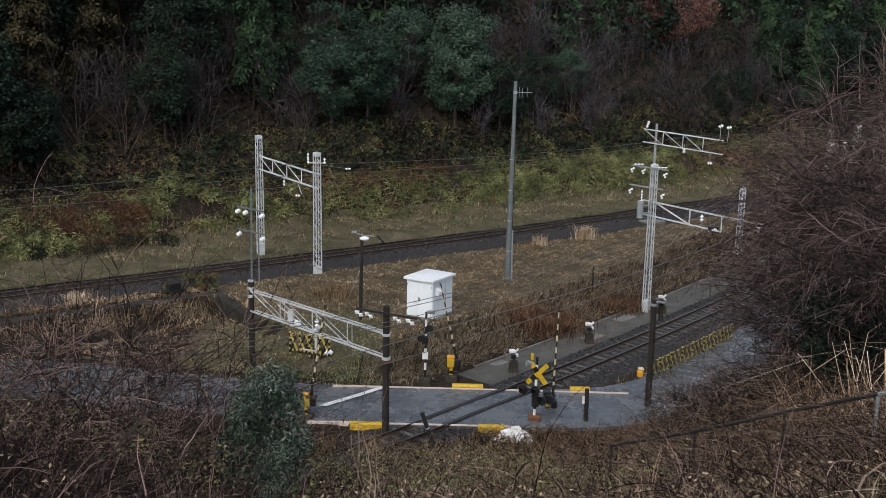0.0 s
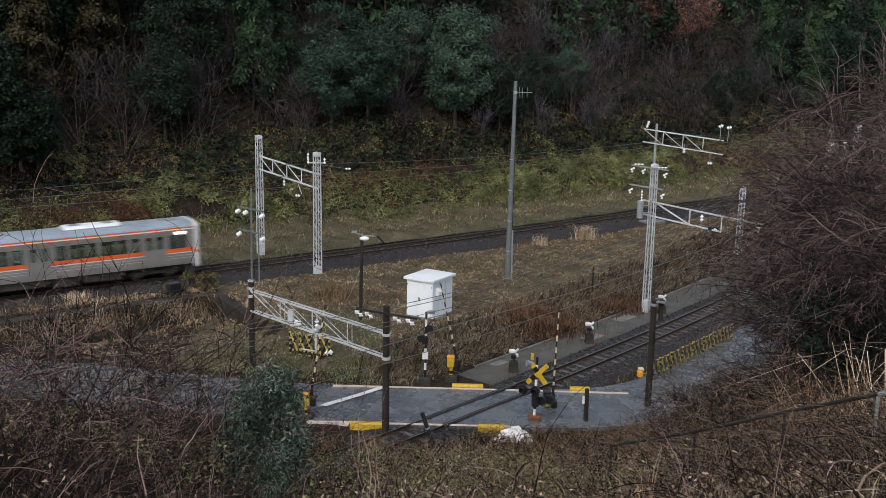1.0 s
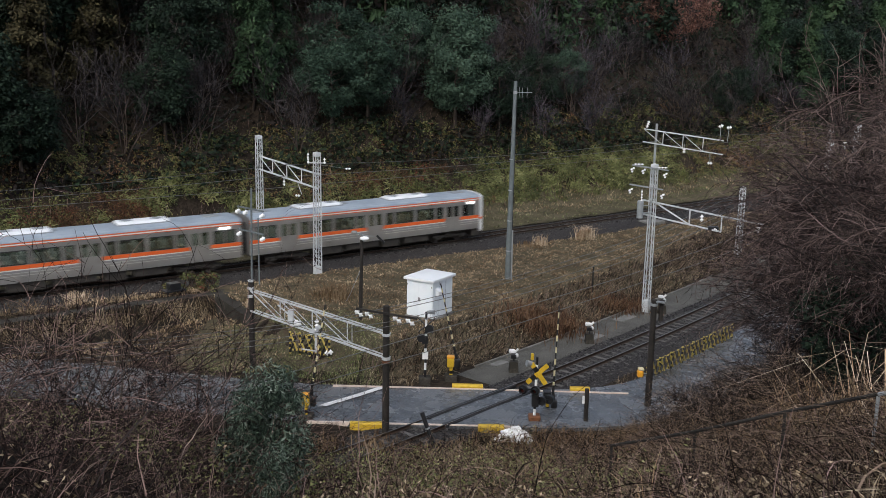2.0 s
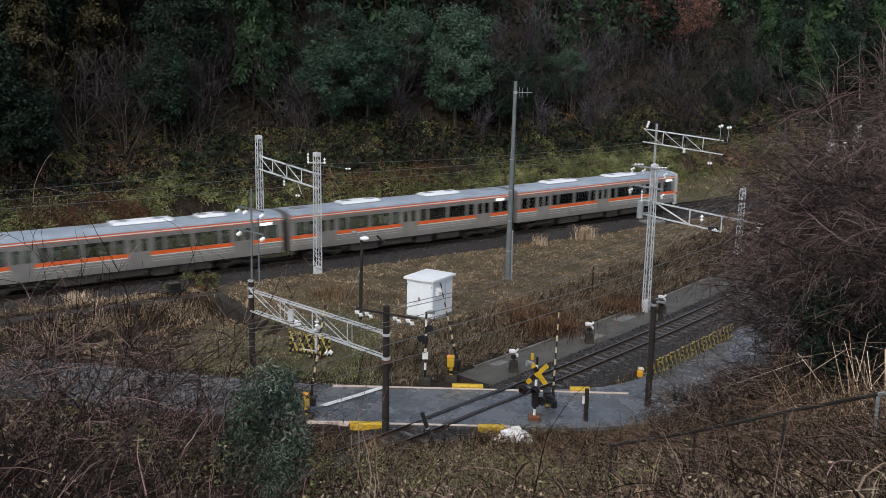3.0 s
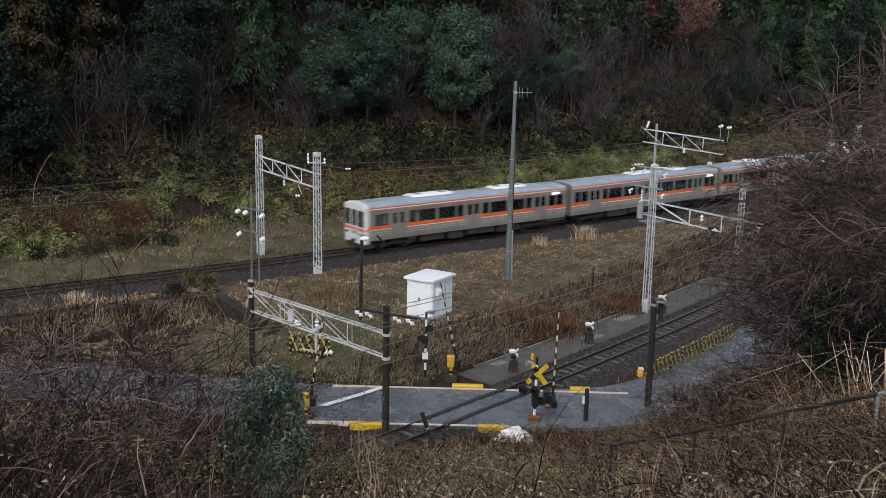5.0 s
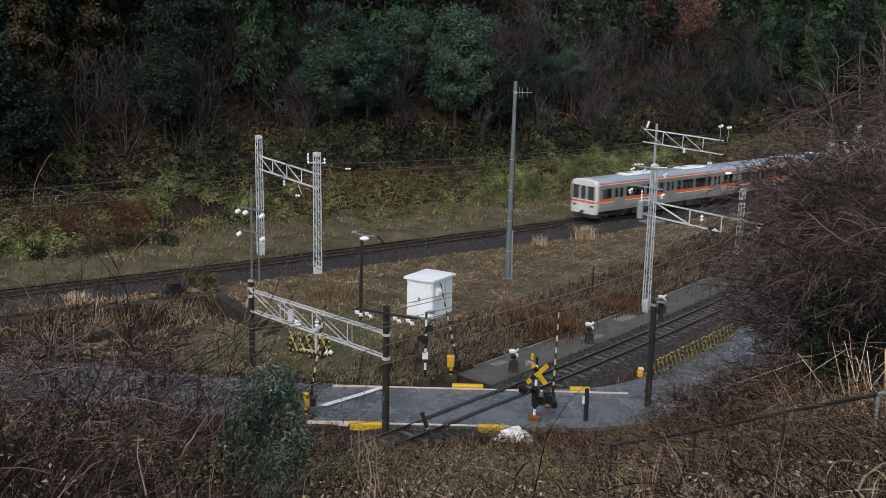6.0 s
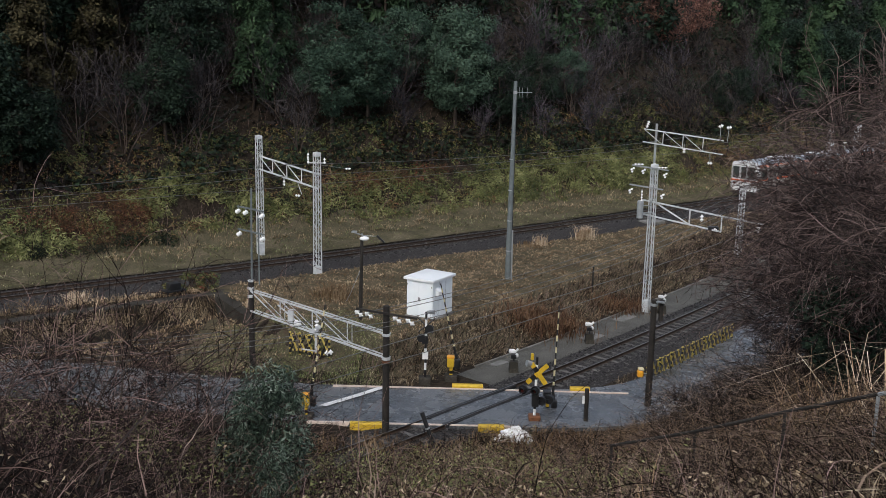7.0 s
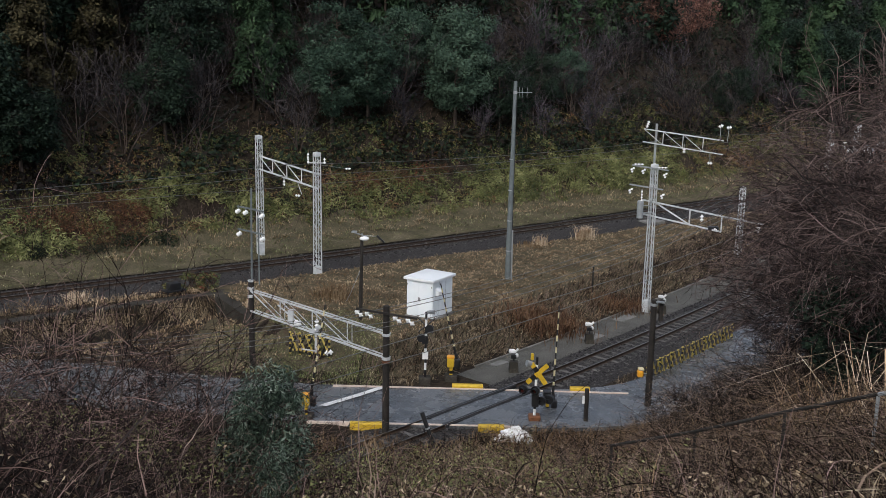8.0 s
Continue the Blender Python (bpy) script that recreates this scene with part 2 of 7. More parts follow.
def on_line(line, s, u=0.0, z=0.0):
    """A point s metres along a line of track and u metres to its right, at height z over the rails of that line."""
    x0, y0, a, k = line
    b = a + k * s
    x, y = x0 + (math.sin(b) - math.sin(a)) / k, y0 - (math.cos(b) - math.cos(a)) / k
    base = GRADE * s if line is FAR else NEAR_Z
    return Vector((x + u * math.sin(b), y - u * math.cos(b), base + z))


def heading(line, s):
    return line[2] + line[3] * s


def line_coords(line, x, y):
    """Along and across coordinates of points (numpy arrays) on a line of track."""
    x0, y0, a, k = line
    cx, cy = x0 - math.sin(a) / k, y0 + math.cos(a) / k
    dx, dy = x - cx, y - cy
    r = np.hypot(dx, dy)
    b = np.arctan2(dx, -dy)
    return (b - a) / k, r - 1 / k


def step(a, b, x):
    t = np.clip((x - a) / (b - a), 0, 1)
    return t * t * (3 - 2 * t)


ROAD = [(-60, 60, -3.4), (-40, 55, -3.0), (-24, 49.3, -2.3), (-16, 46.0, -1.6), (-10, 42.9, -0.95), (-5, 41.4, -0.72), (2, 41.35, -0.70), (7, 41.4, -0.72), (10.6, 43.0, -0.75), (13.6, 47.0, -0.8), (18, 52.3, -0.85), (30, 68, -0.9), (50, 96, -0.9)]


def road_near(x, y):
    """Distance to the road's middle and its height there."""
    best = np.full(np.shape(x), 1e9)
    hz = np.zeros(np.shape(x))
    for (ax, ay, az), (bx, by, bz) in zip(ROAD, ROAD[1:]):
        t = np.clip(((x - ax) * (bx - ax) + (y - ay) * (by - ay)) / ((bx - ax) ** 2 + (by - ay) ** 2), 0, 1)
        d = np.hypot(x - ax - t * (bx - ax), y - ay - t * (by - ay))
        near = d < best
        best = np.where(near, d, best)
        hz = np.where(near, az + t * (bz - az), hz)
    return best, hz


def bumps(x, y):
    return (np.sin(x * 0.71 + 1.3) * np.sin(y * 0.63 + 0.4) + 0.6 * np.sin(x * 1.7 + y * 0.9) + 0.5 * np.sin(x * 0.33 - y * 1.9 + 2.0)) / 2.1


def in_hollow(x, y):
    """The hollow in the cutting side, left bare: dark soil stands for shadow."""
    s, u = line_coords(FAR, x, y)
    return ((s + 36.0) / 3.0) ** 2 + ((u + 11.0) / 1.15) ** 2 < 1


def height(x, y):
    """The ground's height, for numpy arrays."""
    x, y = np.asarray(x, float), np.asarray(y, float)
    sf, uf = line_coords(FAR, x, y)
    sn, un = line_coords(NEAR, x, y)
    b = bumps(x, y)
    rail = GRADE * np.clip(sf, -90, 160)
    # strip between the lines, the low yard and the near formation
    plateau = -0.34 + 0.10 * b
    low = np.where(x < -4, -0.75 - 1.6 * step(-7, -20, x), -0.95)
    w = step(-4.3, -8.2, un) * np.maximum(step(45.6, 51.5, y), step(-2, 3, x))
    w = w * np.where(sf < -41, step(5.9, 5.2, uf), 1.0)
    z = low + (plateau - low) * w
    # far line: ballast bed and the cutting side with the wooded hill behind
    z = np.where(uf < 4.0, rail - 0.5 + 0.05 * b, z)
    rise = np.clip(-uf - 7.0, 0, None)
    bank = np.where(rise < 9, rise * 0.58, 5.2 + (rise - 9) * 0.72)
    bank = np.where(rise > 60, 5.2 + 51 * 0.72 + (rise - 60) * 0.15, bank)
    z = np.where(uf < -4.0, rail - 0.35 + step(-4, -7, uf) * 0.3 + bank + (0.25 + 0.06 * np.clip(rise, 0, 20)) * b, z)
    z = z - 0.9 * np.exp(-((sf + 36.0) / 2.4) ** 2 - ((uf + 11.3) / 1.0) ** 2)
    # near hillside below the camera
    hill = 13.45 - 0.405 * y + 0.40 * np.clip(x - 5.0, 0, 40) * step(2, 16, y) + 0.22 * np.clip(-x - 9, 0, 30) * step(30, 10, y) + 1.0 * step(1.5, 6, x) * step(24, 13, y) + 1.2 * step(-2.5, -7, x) * step(30, 20, y) + 0.3 * b
    hill = np.minimum(hill, 13.45 + 0.1 * b + 0.05 * np.abs(x))
    cut = -1.0 + np.clip(un - 3.0, 0, None) * 1.1
    road_d, road_z = road_near(x, y)
    verge = road_z - 0.15 + np.clip(road_d - 2.9, 0, None) * 1.0
    hill = np.minimum(hill, cut)
    side = np.where(y < 39.5, np.where(un > 2.0, 1, 0), np.where(un > 5.0, 1, 0))
    hill = np.minimum(hill, np.where((un > 2.0), verge, 99))
    z = np.where((side > 0) & (hill > z), hill, z)
    # road bed
    z = np.where(road_d < 2.7, np.minimum(z, road_z - 0.12), z)
    return z


def ground_z(x, y):
    return float(height(np.array([x]), np.array([y]))[0])


def axis(lo, fine_lo, fine_hi, hi, d):
    core = np.arange(fine_lo, fine_hi, d)
    def out(a, b, d0):
        pts, p = [], 0.0
        while p < abs(b - a):
            p += d0
            d0 *= 1.12
            pts.append(p)
        return np.array(pts)
    return np.concatenate([fine_lo - out(fine_lo, lo, d)[::-1], core, core[-1] + out(core[-1], hi, d)])


def build_ground():
    xs, ys = axis(-900, -60, 70, 900, 0.75), axis(-600, -6, 120, 1200, 0.75)
    gx, gy = np.meshgrid(xs, ys)
    gz = height(gx, gy)
    nx, ny = len(xs), len(ys)
    v = np.stack([gx, gy, gz], -1).reshape(-1, 3)
    i = (np.arange(ny - 1)[:, None] * nx + np.arange(nx - 1)[None, :]).ravel()
    f = np.stack([i, i + 1, i + nx + 1, i + nx], -1)
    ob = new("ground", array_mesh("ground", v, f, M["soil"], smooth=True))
    tagged(ob, "damp brown soil with leaf litter and moss, darkened for shade under the brush", "ground", kind="structure")


build_ground()


def build_road():
    def ribbon(dz, name, mat, width0, width1):
        pts = []
        for (ax, ay, az), (bx, by, bz) in zip(ROAD, ROAD[1:]):
            n = max(2, int(math.hypot(bx - ax, by - ay) / 0.8))
            pts += [(ax + (bx - ax) * i / n, ay + (by - ay) * i / n, az + (bz - az) * i / n) for i in range(n)]
        p = np.array(pts)
        for _ in range(8):
            p[1:-1] = (p[:-2] + 2 * p[1:-1] + p[2:]) / 4
        d = np.gradient(p[:, :2], axis=0)
        d /= np.linalg.norm(d, axis=1)[:, None]
        side = np.stack([d[:, 1], -d[:, 0]], -1)
        rings = []
        for q, e in zip(p, side):
            row = []
            for w, z in ((-width0 - 0.02, -0.4), (-width0, 0.0), (-width0 * 0.5, 0.025), (0, 0.04), (width1 * 0.5, 0.025), (width1, 0.0), (width1 + 0.02, -0.4)):
                row.append(Vector((q[0] + e[0] * w, q[1] + e[1] * w, q[2] + z + dz)))
            rings.append(row)
        sh = Shape().loft(rings, closed=False, caps=False)
        return part(name, sh, mat)
    road = ribbon(-0.065, "road", M["asphalt"], 2.35, 2.3)
    tagged(road, "wet dark asphalt lane over the level crossing", "road", kind="structure")


build_road()


def build_line(line, s0, s1, name, label, far_zone):
    """Ballast bed, sleepers and rails of one line."""
    rows = []
    w = ((-2.6, -0.62), (-1.55, -0.19), (-1.2, -0.17), (1.2, -0.17), (1.7, -0.19), (2.6, -0.3), (4.4, -0.6))
    if line is FAR:
        w = ((-2.9, -0.55), (-1.6, -0.19), (-1.2, -0.17), (1.2, -0.17), (1.8, -0.19), (2.8, -0.3), (4.6, -0.62))
    for i in range(int((s1 - s0) / 1.5) + 1):
        rows.append([on_line(line, s0 + i * 1.5, u, z) for u, z in w])
    bed = part(name, Shape().loft(rows, closed=False, caps=False), M["ballast"])
    tagged(bed, label, "track bed", kind="structure")
    rng = np.random.default_rng(5)
    # loose stones over the bed
    z0, z1 = far_zone
    n = 9000 if line is FAR else 13000
    s, u = rng.uniform(z0, z1, n), rng.uniform(-2.5, 4.2, n)
    x0, y0, a, k = line
    b = a + k * s
    px, py = x0 + (np.sin(b) - np.sin(a)) / k + u * np.sin(b), y0 - (np.cos(b) - np.cos(a)) / k - u * np.cos(b)
    base = GRADE * s if line is FAR else NEAR_Z
    pz = base - 0.175 - np.clip(np.abs(u) - 1.5, 0, None) * np.where(u < 0, 0.36, 0.14)
    r = rng.uniform(0.045, 0.095, n) if line is FAR else rng.uniform(0.03, 0.065, n)
    off = rng.normal(size=(n, 6, 3))
    octa = np.array([(1, 0, 0), (0, 1, 0), (-1, 0, 0), (0, -1, 0), (0, 0, 1), (0, 0, -1)], float)
    v = np.stack([px, py, pz], -1)[:, None, :] + (octa + off * 0.22) * r[:, None, None]
    tri = np.array([(0, 1, 4), (1, 2, 4), (2, 3, 4), (3, 0, 4), (1, 0, 5), (2, 1, 5), (3, 2, 5), (0, 3, 5)])
    f = (np.arange(n)[:, None, None] * 6 + tri[None]).reshape(-1, 3)
    st = new("ballast_stones", array_mesh("ballast_stones", v.reshape(-1, 3), f, M["stone"]))
    tagged(st, "loose dark crushed stones on the track bed", "gravel", kind="stuff")
    # rails
    for u in (-0.5335, 0.5335):
        n = int((s1 - s0) / 2.0)
        prof = ((-0.065, -0.153), (0.065, -0.153), (0.065, -0.14), (0.01, -0.12), (0.01, -0.045), (0.033, -0.03), (0.033, -0.004), (-0.033, -0.004), (-0.033, -0.03), (-0.01, -0.045), (-0.01, -0.12), (-0.065, -0.14))
        rings = [[on_line(line, s0 + 2 * i, u + a, z) for a, z in prof] for i in range(n + 1)]
        rail = part("rail", Shape().loft(rings), M["rail"])
        tagged(rail, "brown rusted steel rail with polished head", "rail", "rails", kind="structure")
        top = [[on_line(line, s0 + 2 * i, u + a, z) for a, z in ((-0.024, -0.004), (0.024, -0.004), (0.022, 0.0), (-0.022, 0.0))] for i in range(n + 1)]
        part("rail_head", Shape().loft(top), M["rail_top"], rail)


build_line(FAR, -110, 190, "track_bed_far", "dark ballast bed of the upper railway line", (-60, 60))
build_line(NEAR, -45, 110, "track_bed_near", "grey ballast bed of the lower railway line", (-24, 30))


def build_sleepers():
    sh = Shape().box(-0.11, 0.11, -1.0, 1.0, -0.36, -0.153, 0.015)
    me = sh.mesh("sleeper", M["sleeper"])
    far_me = Shape().box(-0.11, 0.11, -1.0, 1.0, -0.36, -0.153).mesh("sleeper", M["old_sleeper"])
    for line, s0, n, mesh, holder in ((NEAR, -20, 110, me, "track_bed_near"), (FAR, -62, 190, far_me, "track_bed_far")):
        for i in range(n):
            s = s0 + i * 0.62
            p = on_line(line, s)
            if line is NEAR and 38.6 < p.y < 44.2:
                continue
            ob = new("sleeper", mesh)
            ob.matrix_world = Matrix.Translation(p) @ Matrix.Rotation(heading(line, s), 4, "Z")
            ob.parent = bpy.data.objects[holder]


# ---------------------------------------------------------------- the train
CAR = 20.05
HALF_W = 1.45


def car_section(w, z0, zs, zr, n=9):
    """Outline of a car body: straight sides and an arched roof."""
    pts = [(-w + 0.06, z0), (-w, z0 + 0.1), (-w, zs)]
    for i in range(1, n):
        a = math.pi * (1 - i / n)
        pts.append((w * math.cos(a) * (1.0 if 0 < i < n else 1), zs + (zr - zs) * math.sin(a) ** 0.75))
    pts += [(w, zs), (w, z0 + 0.1), (w - 0.06, z0)]
    return pts


def build_car(cab, units):
    """One car; x runs along it, the cab (if any) is at the +x end; its base is on the rails."""
    car = thing("railway_car", Matrix.Identity(4), "stainless commuter train car with orange stripes and grey roof", "train car", "cars of the train")
    h = 9.75
    sec = car_section(HALF_W, 0.93, 3.34, 3.62)
    doors = (-6.9, 0.0, 6.9)
    spans = [(-9.3, -8.68), (-8.5, -7.85), (7.85, 8.5)] + ([] if cab else [(8.68, 9.3)])
    for a in (-6.2, 0.7):
        spans += [(a + 0.28, a + 0.8), (a + 1.05, a + 2.6), (a + 2.9, a + 4.45), (a + 4.72, a + 5.24)]
    door_panes = [(d + e, d + e + 0.45) for d in doors for e in (-0.55, 0.1)]
    rear = h - (0.35 if cab else 0.0)
    for sd in (-1, 1):
        w0, w1 = sorted((sd * (HALF_W - 0.07), sd * HALF_W))
        side = Shape().box(-h, rear, w0, w1, 0.93, 2.03).box(-h, rear, w0, w1, 2.84, 3.36)
        edges = [-h] + [e for span in sorted(spans + door_panes) for e in span] + [rear]
        for a, b in zip(edges[::2], edges[1::2]):
            side.box(a, b, w0, w1, 2.03, 2.84)
        part("body_side", side, M["stainless"], car)
    for x in (-h, rear - 0.08):
        part("bulkhead", Shape().loft([[Vector((e, y * 0.97, z)) for y, z in sec] for e in (x + 0.01, x + 0.07)]), M["stainless"], car)
    part("floor", Shape().box(-h + 0.08, rear - 0.09, -1.37, 1.37, 0.94, 1.06), M["under"], car)
    lining = part("ceiling_lining", Shape().box(-h + 0.08, rear - 0.09, -1.36, 1.36, 3.22, 3.27), M["interior"], car)
    for y in (-0.62, 0.62):
        part("light_strip", Shape().box(-h + 0.5, rear - 0.5, y - 0.06, y + 0.06, 3.18, 3.215), M["strip_light"], lining)
    for a in (-6.0, 0.9):
        for k in range(6):
            for y in (-0.95, 0.95):
                x = a + 0.25 + k * 0.92
                part("seat", Shape().box(x - 0.08, x + 0.08, y - 0.43, y + 0.43, 1.06, 2.12, 0.03).box(x + 0.08, x + 0.5, y - 0.43, y + 0.43, 1.3, 1.5), M["seat"], car)
    roof = Shape()
    arch = [(y * 1.004, z + 0.008) for y, z in sec if z >= 3.34]
    under = [(y * 0.97, z - 0.03) for y, z in arch[::-1]]
    roof.loft([[Vector((x, y, z)) for y, z in arch + under] for x in (-h + 0.02, h - (0.28 if cab else 0.02))])
    part("roof", roof, M["roof_grey"], car, "blue-grey painted arched roof", smooth=False)
    for sd in (-1, 1):
        y0, y1 = sd * (HALF_W - 0.02), sd * (HALF_W + 0.008)
        ya, yb = min(y0, y1), max(y0, y1)
        end = h - (0.32 if cab else 0.03)
        for z0, z1 in ((3.27, 3.33), (3.13, 3.175)):
            part("stripe", Shape().box(-h + 0.02, end, ya, yb, z0, z1), M["orange"], car, "thin orange line below the gutter")
        part("stripe", Shape().box(-h + 0.02, end, ya, yb, 3.185, 3.25), M["cream"], car, "thin cream line below the gutter")
        stops = [-h + 0.02] + [d + e for d in doors for e in (-0.7, 0.7)] + [end]
        for k in range(0, len(stops), 2):
            a, b = stops[k], stops[k + 1]
            if b - a < 0.3:
                continue
            part("belt_stripe", Shape().box(a, b, ya, yb, 1.74, 1.975), M["orange"], car, "broad orange belt below the windows")
            part("belt_line", Shape().box(a, b, ya, yb, 1.67, 1.73), M["cream"], car, "thin cream line under the belt")
        for z in (1.5, 1.34):
            part("bead", Shape().box(-h + 0.02, end, ya, yb, z, z + 0.03), M["bead"], car, "pale pressed bead along the lower side")
        # windows: a rubber surround in four bars, and the pane in it
        y2 = (ya, yb + 0.004) if sd > 0 else (ya - 0.004, yb)
        py = sorted((sd * (HALF_W - 0.03), sd * (HALF_W - 0.018)))
        for a, b in spans:
            surround = Shape().ring(a - 0.035, b + 0.035, 2.0, 2.87, a + 0.015, b - 0.015, 2.06, 2.81, *y2)
            frame_ob = part("window_frame", surround, M["seal"], car, "dark rubber window surround")
            part("pane", Shape().box(a, b, *py, 2.03, 2.84), M["car_glass"], frame_ob).visible_shadow = False
        for d in doors:
            out = (ya, yb + 0.006) if sd > 0 else (ya - 0.006, yb)
            for c in (-1, 1):
                x0, x1 = sorted((d + c * 0.006, d + c * 0.66))
                p0, p1 = sorted((d + c * 0.1, d + c * 0.55))
                door = part("door_leaf", Shape().ring(x0, x1, 1.0, 3.0, p0, p1, 2.03, 2.84, *out), M["stainless"], car, "plain steel sliding door leaf")
                part("pane", Shape().box(p0, p1, *py, 2.03, 2.84), M["car_glass"], door).visible_shadow = False
        if cab:
            out = (ya, yb + 0.01) if sd > 0 else (ya - 0.01, yb)
            part("cab_window", Shape().box(8.3, 8.95, *out, 2.0, 2.82, 0.01), M["window"], car)
        dx = 8.55 if sd < 0 else -8.55
        out = (ya, yb + 0.02) if sd > 0 else (ya - 0.02, yb)
        part("side_display", Shape().box(dx - 0.35, dx + 0.35, *out, 2.91, 3.08), M["display"], car, "lit white destination display")
    # roof units
    for x, half in units:
        base = Shape().box(x - half - 0.12, x + half + 0.12, -0.72, 0.72, 3.48, 3.66, 0.03)
        u = part("roof_unit", base, M["dull_steel"], car, "grey air-conditioning unit with a white lid")
        prof = ((-0.66, 3.66), (-0.62, 3.74), (-0.45, 3.81), (0.45, 3.81), (0.62, 3.74), (0.66, 3.66))
        lid = Shape().loft([[Vector((x + e, y * g, 3.66 + (z - 3.66) * g)) for y, z in prof] for e, g in ((-half, 0.88), (-half + 0.15, 1.0), (half - 0.15, 1.0), (half, 0.88))])
        part("unit_lid", lid, M["ac_white"], u)
        for e in (-0.6, 0.6):
            part("fan_grille", Shape().tube((x + e * half, 0, 3.8), (x + e * half, 0, 3.83), 0.36, n=16), M["dull_steel"], u)
    for x in (-8.4, -2.2, 4.3, 8.2):
        part("roof_vent", Shape().box(x - 0.55, x + 0.55, -0.42, 0.42, 3.55, 3.68, 0.05), M["dull_steel"], car)
    # underfloor gear
    for a, b, z in ((-4.9, -2.6, 0.32), (-2.3, 0.4, 0.42), (0.8, 2.2, 0.3), (2.6, 4.8, 0.38)):
        for sd in (-1, 1):
            part("underfloor_box", Shape().box(a, b, sd * 1.28 if sd < 0 else 0.55, -0.55 if sd < 0 else 1.28, z, 0.95, 0.04), M["under"], car)
    part("underframe", Shape().box(-h + 0.1, h - 0.4, -1.25, 1.25, 0.82, 0.96), M["under"], car)
    for bx in (-6.9, 6.9):
        bogie = Shape()
        for sd in (-1, 1):
            bogie.box(bx - 1.55, bx + 1.55, sd * 0.98 - 0.09, sd * 0.98 + 0.09, 0.42, 0.62, 0.03)
            for ax in (-1.05, 1.05):
                bogie.box(bx + ax - 0.2, bx + ax + 0.2, sd * 0.98 - 0.13, sd * 0.98 + 0.13, 0.3, 0.62, 0.03)
            bogie.tube((bx - 0.25, sd * 0.95, 0.6), (bx - 0.25, sd * 0.95, 0.92), 0.22, n=10)
        bogie.box(bx - 0.3, bx + 0.3, -1.0, 1.0, 0.45, 0.75)
        bo = part("bogie", bogie, M["under"], car)
        for ax in (-1.05, 1.05):
            ws = Shape().tube((bx + ax, -0.75, 0.43), (bx + ax, 0.75, 0.43), 0.07, n=8)
            for sd in (-1, 1):
                ws.tube((bx + ax, sd * 0.49, 0.43), (bx + ax, sd * 0.62, 0.43), 0.43, n=20)
            part("wheelset", ws, M["wheel"], bo)
    # ends
    part("gangway", Shape().box(-h - 0.28, -h + 0.02, -0.62, 0.62, 1.0, 3.1, 0.04), M["seal"], car, "dark rubber gangway bellows")
    part("coupler", Shape().box(-h - 0.28, -h + 0.4, -0.12, 0.12, 0.75, 0.95), M["under"], car)
    if not cab:
        part("gangway", Shape().box(h - 0.02, h + 0.28, -0.62, 0.62, 1.0, 3.1, 0.04), M["seal"], car, "dark rubber gangway bellows")
    else:
        cap = Shape()
        s1 = [(y * 1.006, z if z > 1.2 else z - 0.12) for y, z in car_section(HALF_W, 0.8, 3.36, 3.66)]
        cap.loft([[Vector((x, y * f, 0.9 + (z - 0.9) * g)) for y, z in s1] for x, f, g in ((h - 0.3, 1.0, 1.0), (h - 0.08, 0.995, 0.998), (h + 0.03, 0.97, 0.98), (h + 0.06, 0.93, 0.955))])
        c = part("cab_end", cap, M["train_white"], car, "white moulded cab end")
        for y0, y1 in ((-1.3, -0.4), (0.4, 1.3)):
            part("windscreen", Shape().box(h - 0.05, h + 0.085, y0, y1, 1.92, 3.1, 0.02), M["window"], c, "dark wide windscreen")
        part("end_door", Shape().box(h - 0.05, h + 0.08, -0.38, 0.38, 1.92, 3.1, 0.02), M["window"], c, "dark glazed end door")
        for y in (-0.4, 0.4):
            part("door_pillar", Shape().box(h - 0.05, h + 0.1, y - 0.06, y + 0.06, 0.95, 3.12, 0.01), M["train_white"], c)
        part("front_stripe", Shape().box(h - 0.29, h + 0.1, -1.38, 1.38, 1.64, 1.81, 0.02).box(h - 0.29, h - 0.06, -1.475, 1.475, 1.64, 1.81, 0.01), M["orange"], c, "orange band across the cab end")
        for sd in (-1, 1):
            part("tail_lamp", Shape().box(h, h + 0.09, sd * 1.0 - 0.2, sd * 1.0 + 0.2, 1.3, 1.46, 0.02), M["lamp_glass"], c)
        part("skirt", Shape().box(h - 0.9, h - 0.02, -1.3, 1.3, 0.3, 0.85, 0.08), M["under"], c)
        part("coupler", Shape().box(h - 0.2, h + 0.35, -0.12, 0.12, 0.75, 0.95, 0.02), M["under"], car)
    return car


HEAD_S0, SPEED = -63.35, 23.007
train = []


def build_train():
    for i, (cab, units, turned) in enumerate(((True, ((-4.0, 1.7), (3.4, 1.7)), False), (False, ((-3.6, 1.6), (3.6, 1.6)), False),
                                              (False, ((0.6, 1.9), (5.2, 0.9)), False), (True, ((-4.4, 1.7), (3.2, 1.9)), True))):
        car = build_car(cab, units)
        train.append((car, -0.1 - CAR * (i + 0.5), turned))


build_train()


def motions():
    for car, back, turned in train:
        rows = []
        for k in range(33):
            t = 0.25 * k
            s = HEAD_S0 + SPEED * t + back
            a, b = on_line(FAR, s - 6.9), on_line(FAR, s + 6.9)
            mid, d = (a + b) / 2, b - a
            turn = math.atan2(d.y, d.x)
            lean = -math.atan2(d.z, math.hypot(d.x, d.y))
            m = Matrix.Translation(mid) @ Matrix.Rotation(turn, 4, "Z") @ Matrix.Rotation(lean, 4, "Y")
            if turned:
                m = m @ Matrix.Rotation(math.pi, 4, "Z")
            rows.append((t, m))
        walk(car, rows)


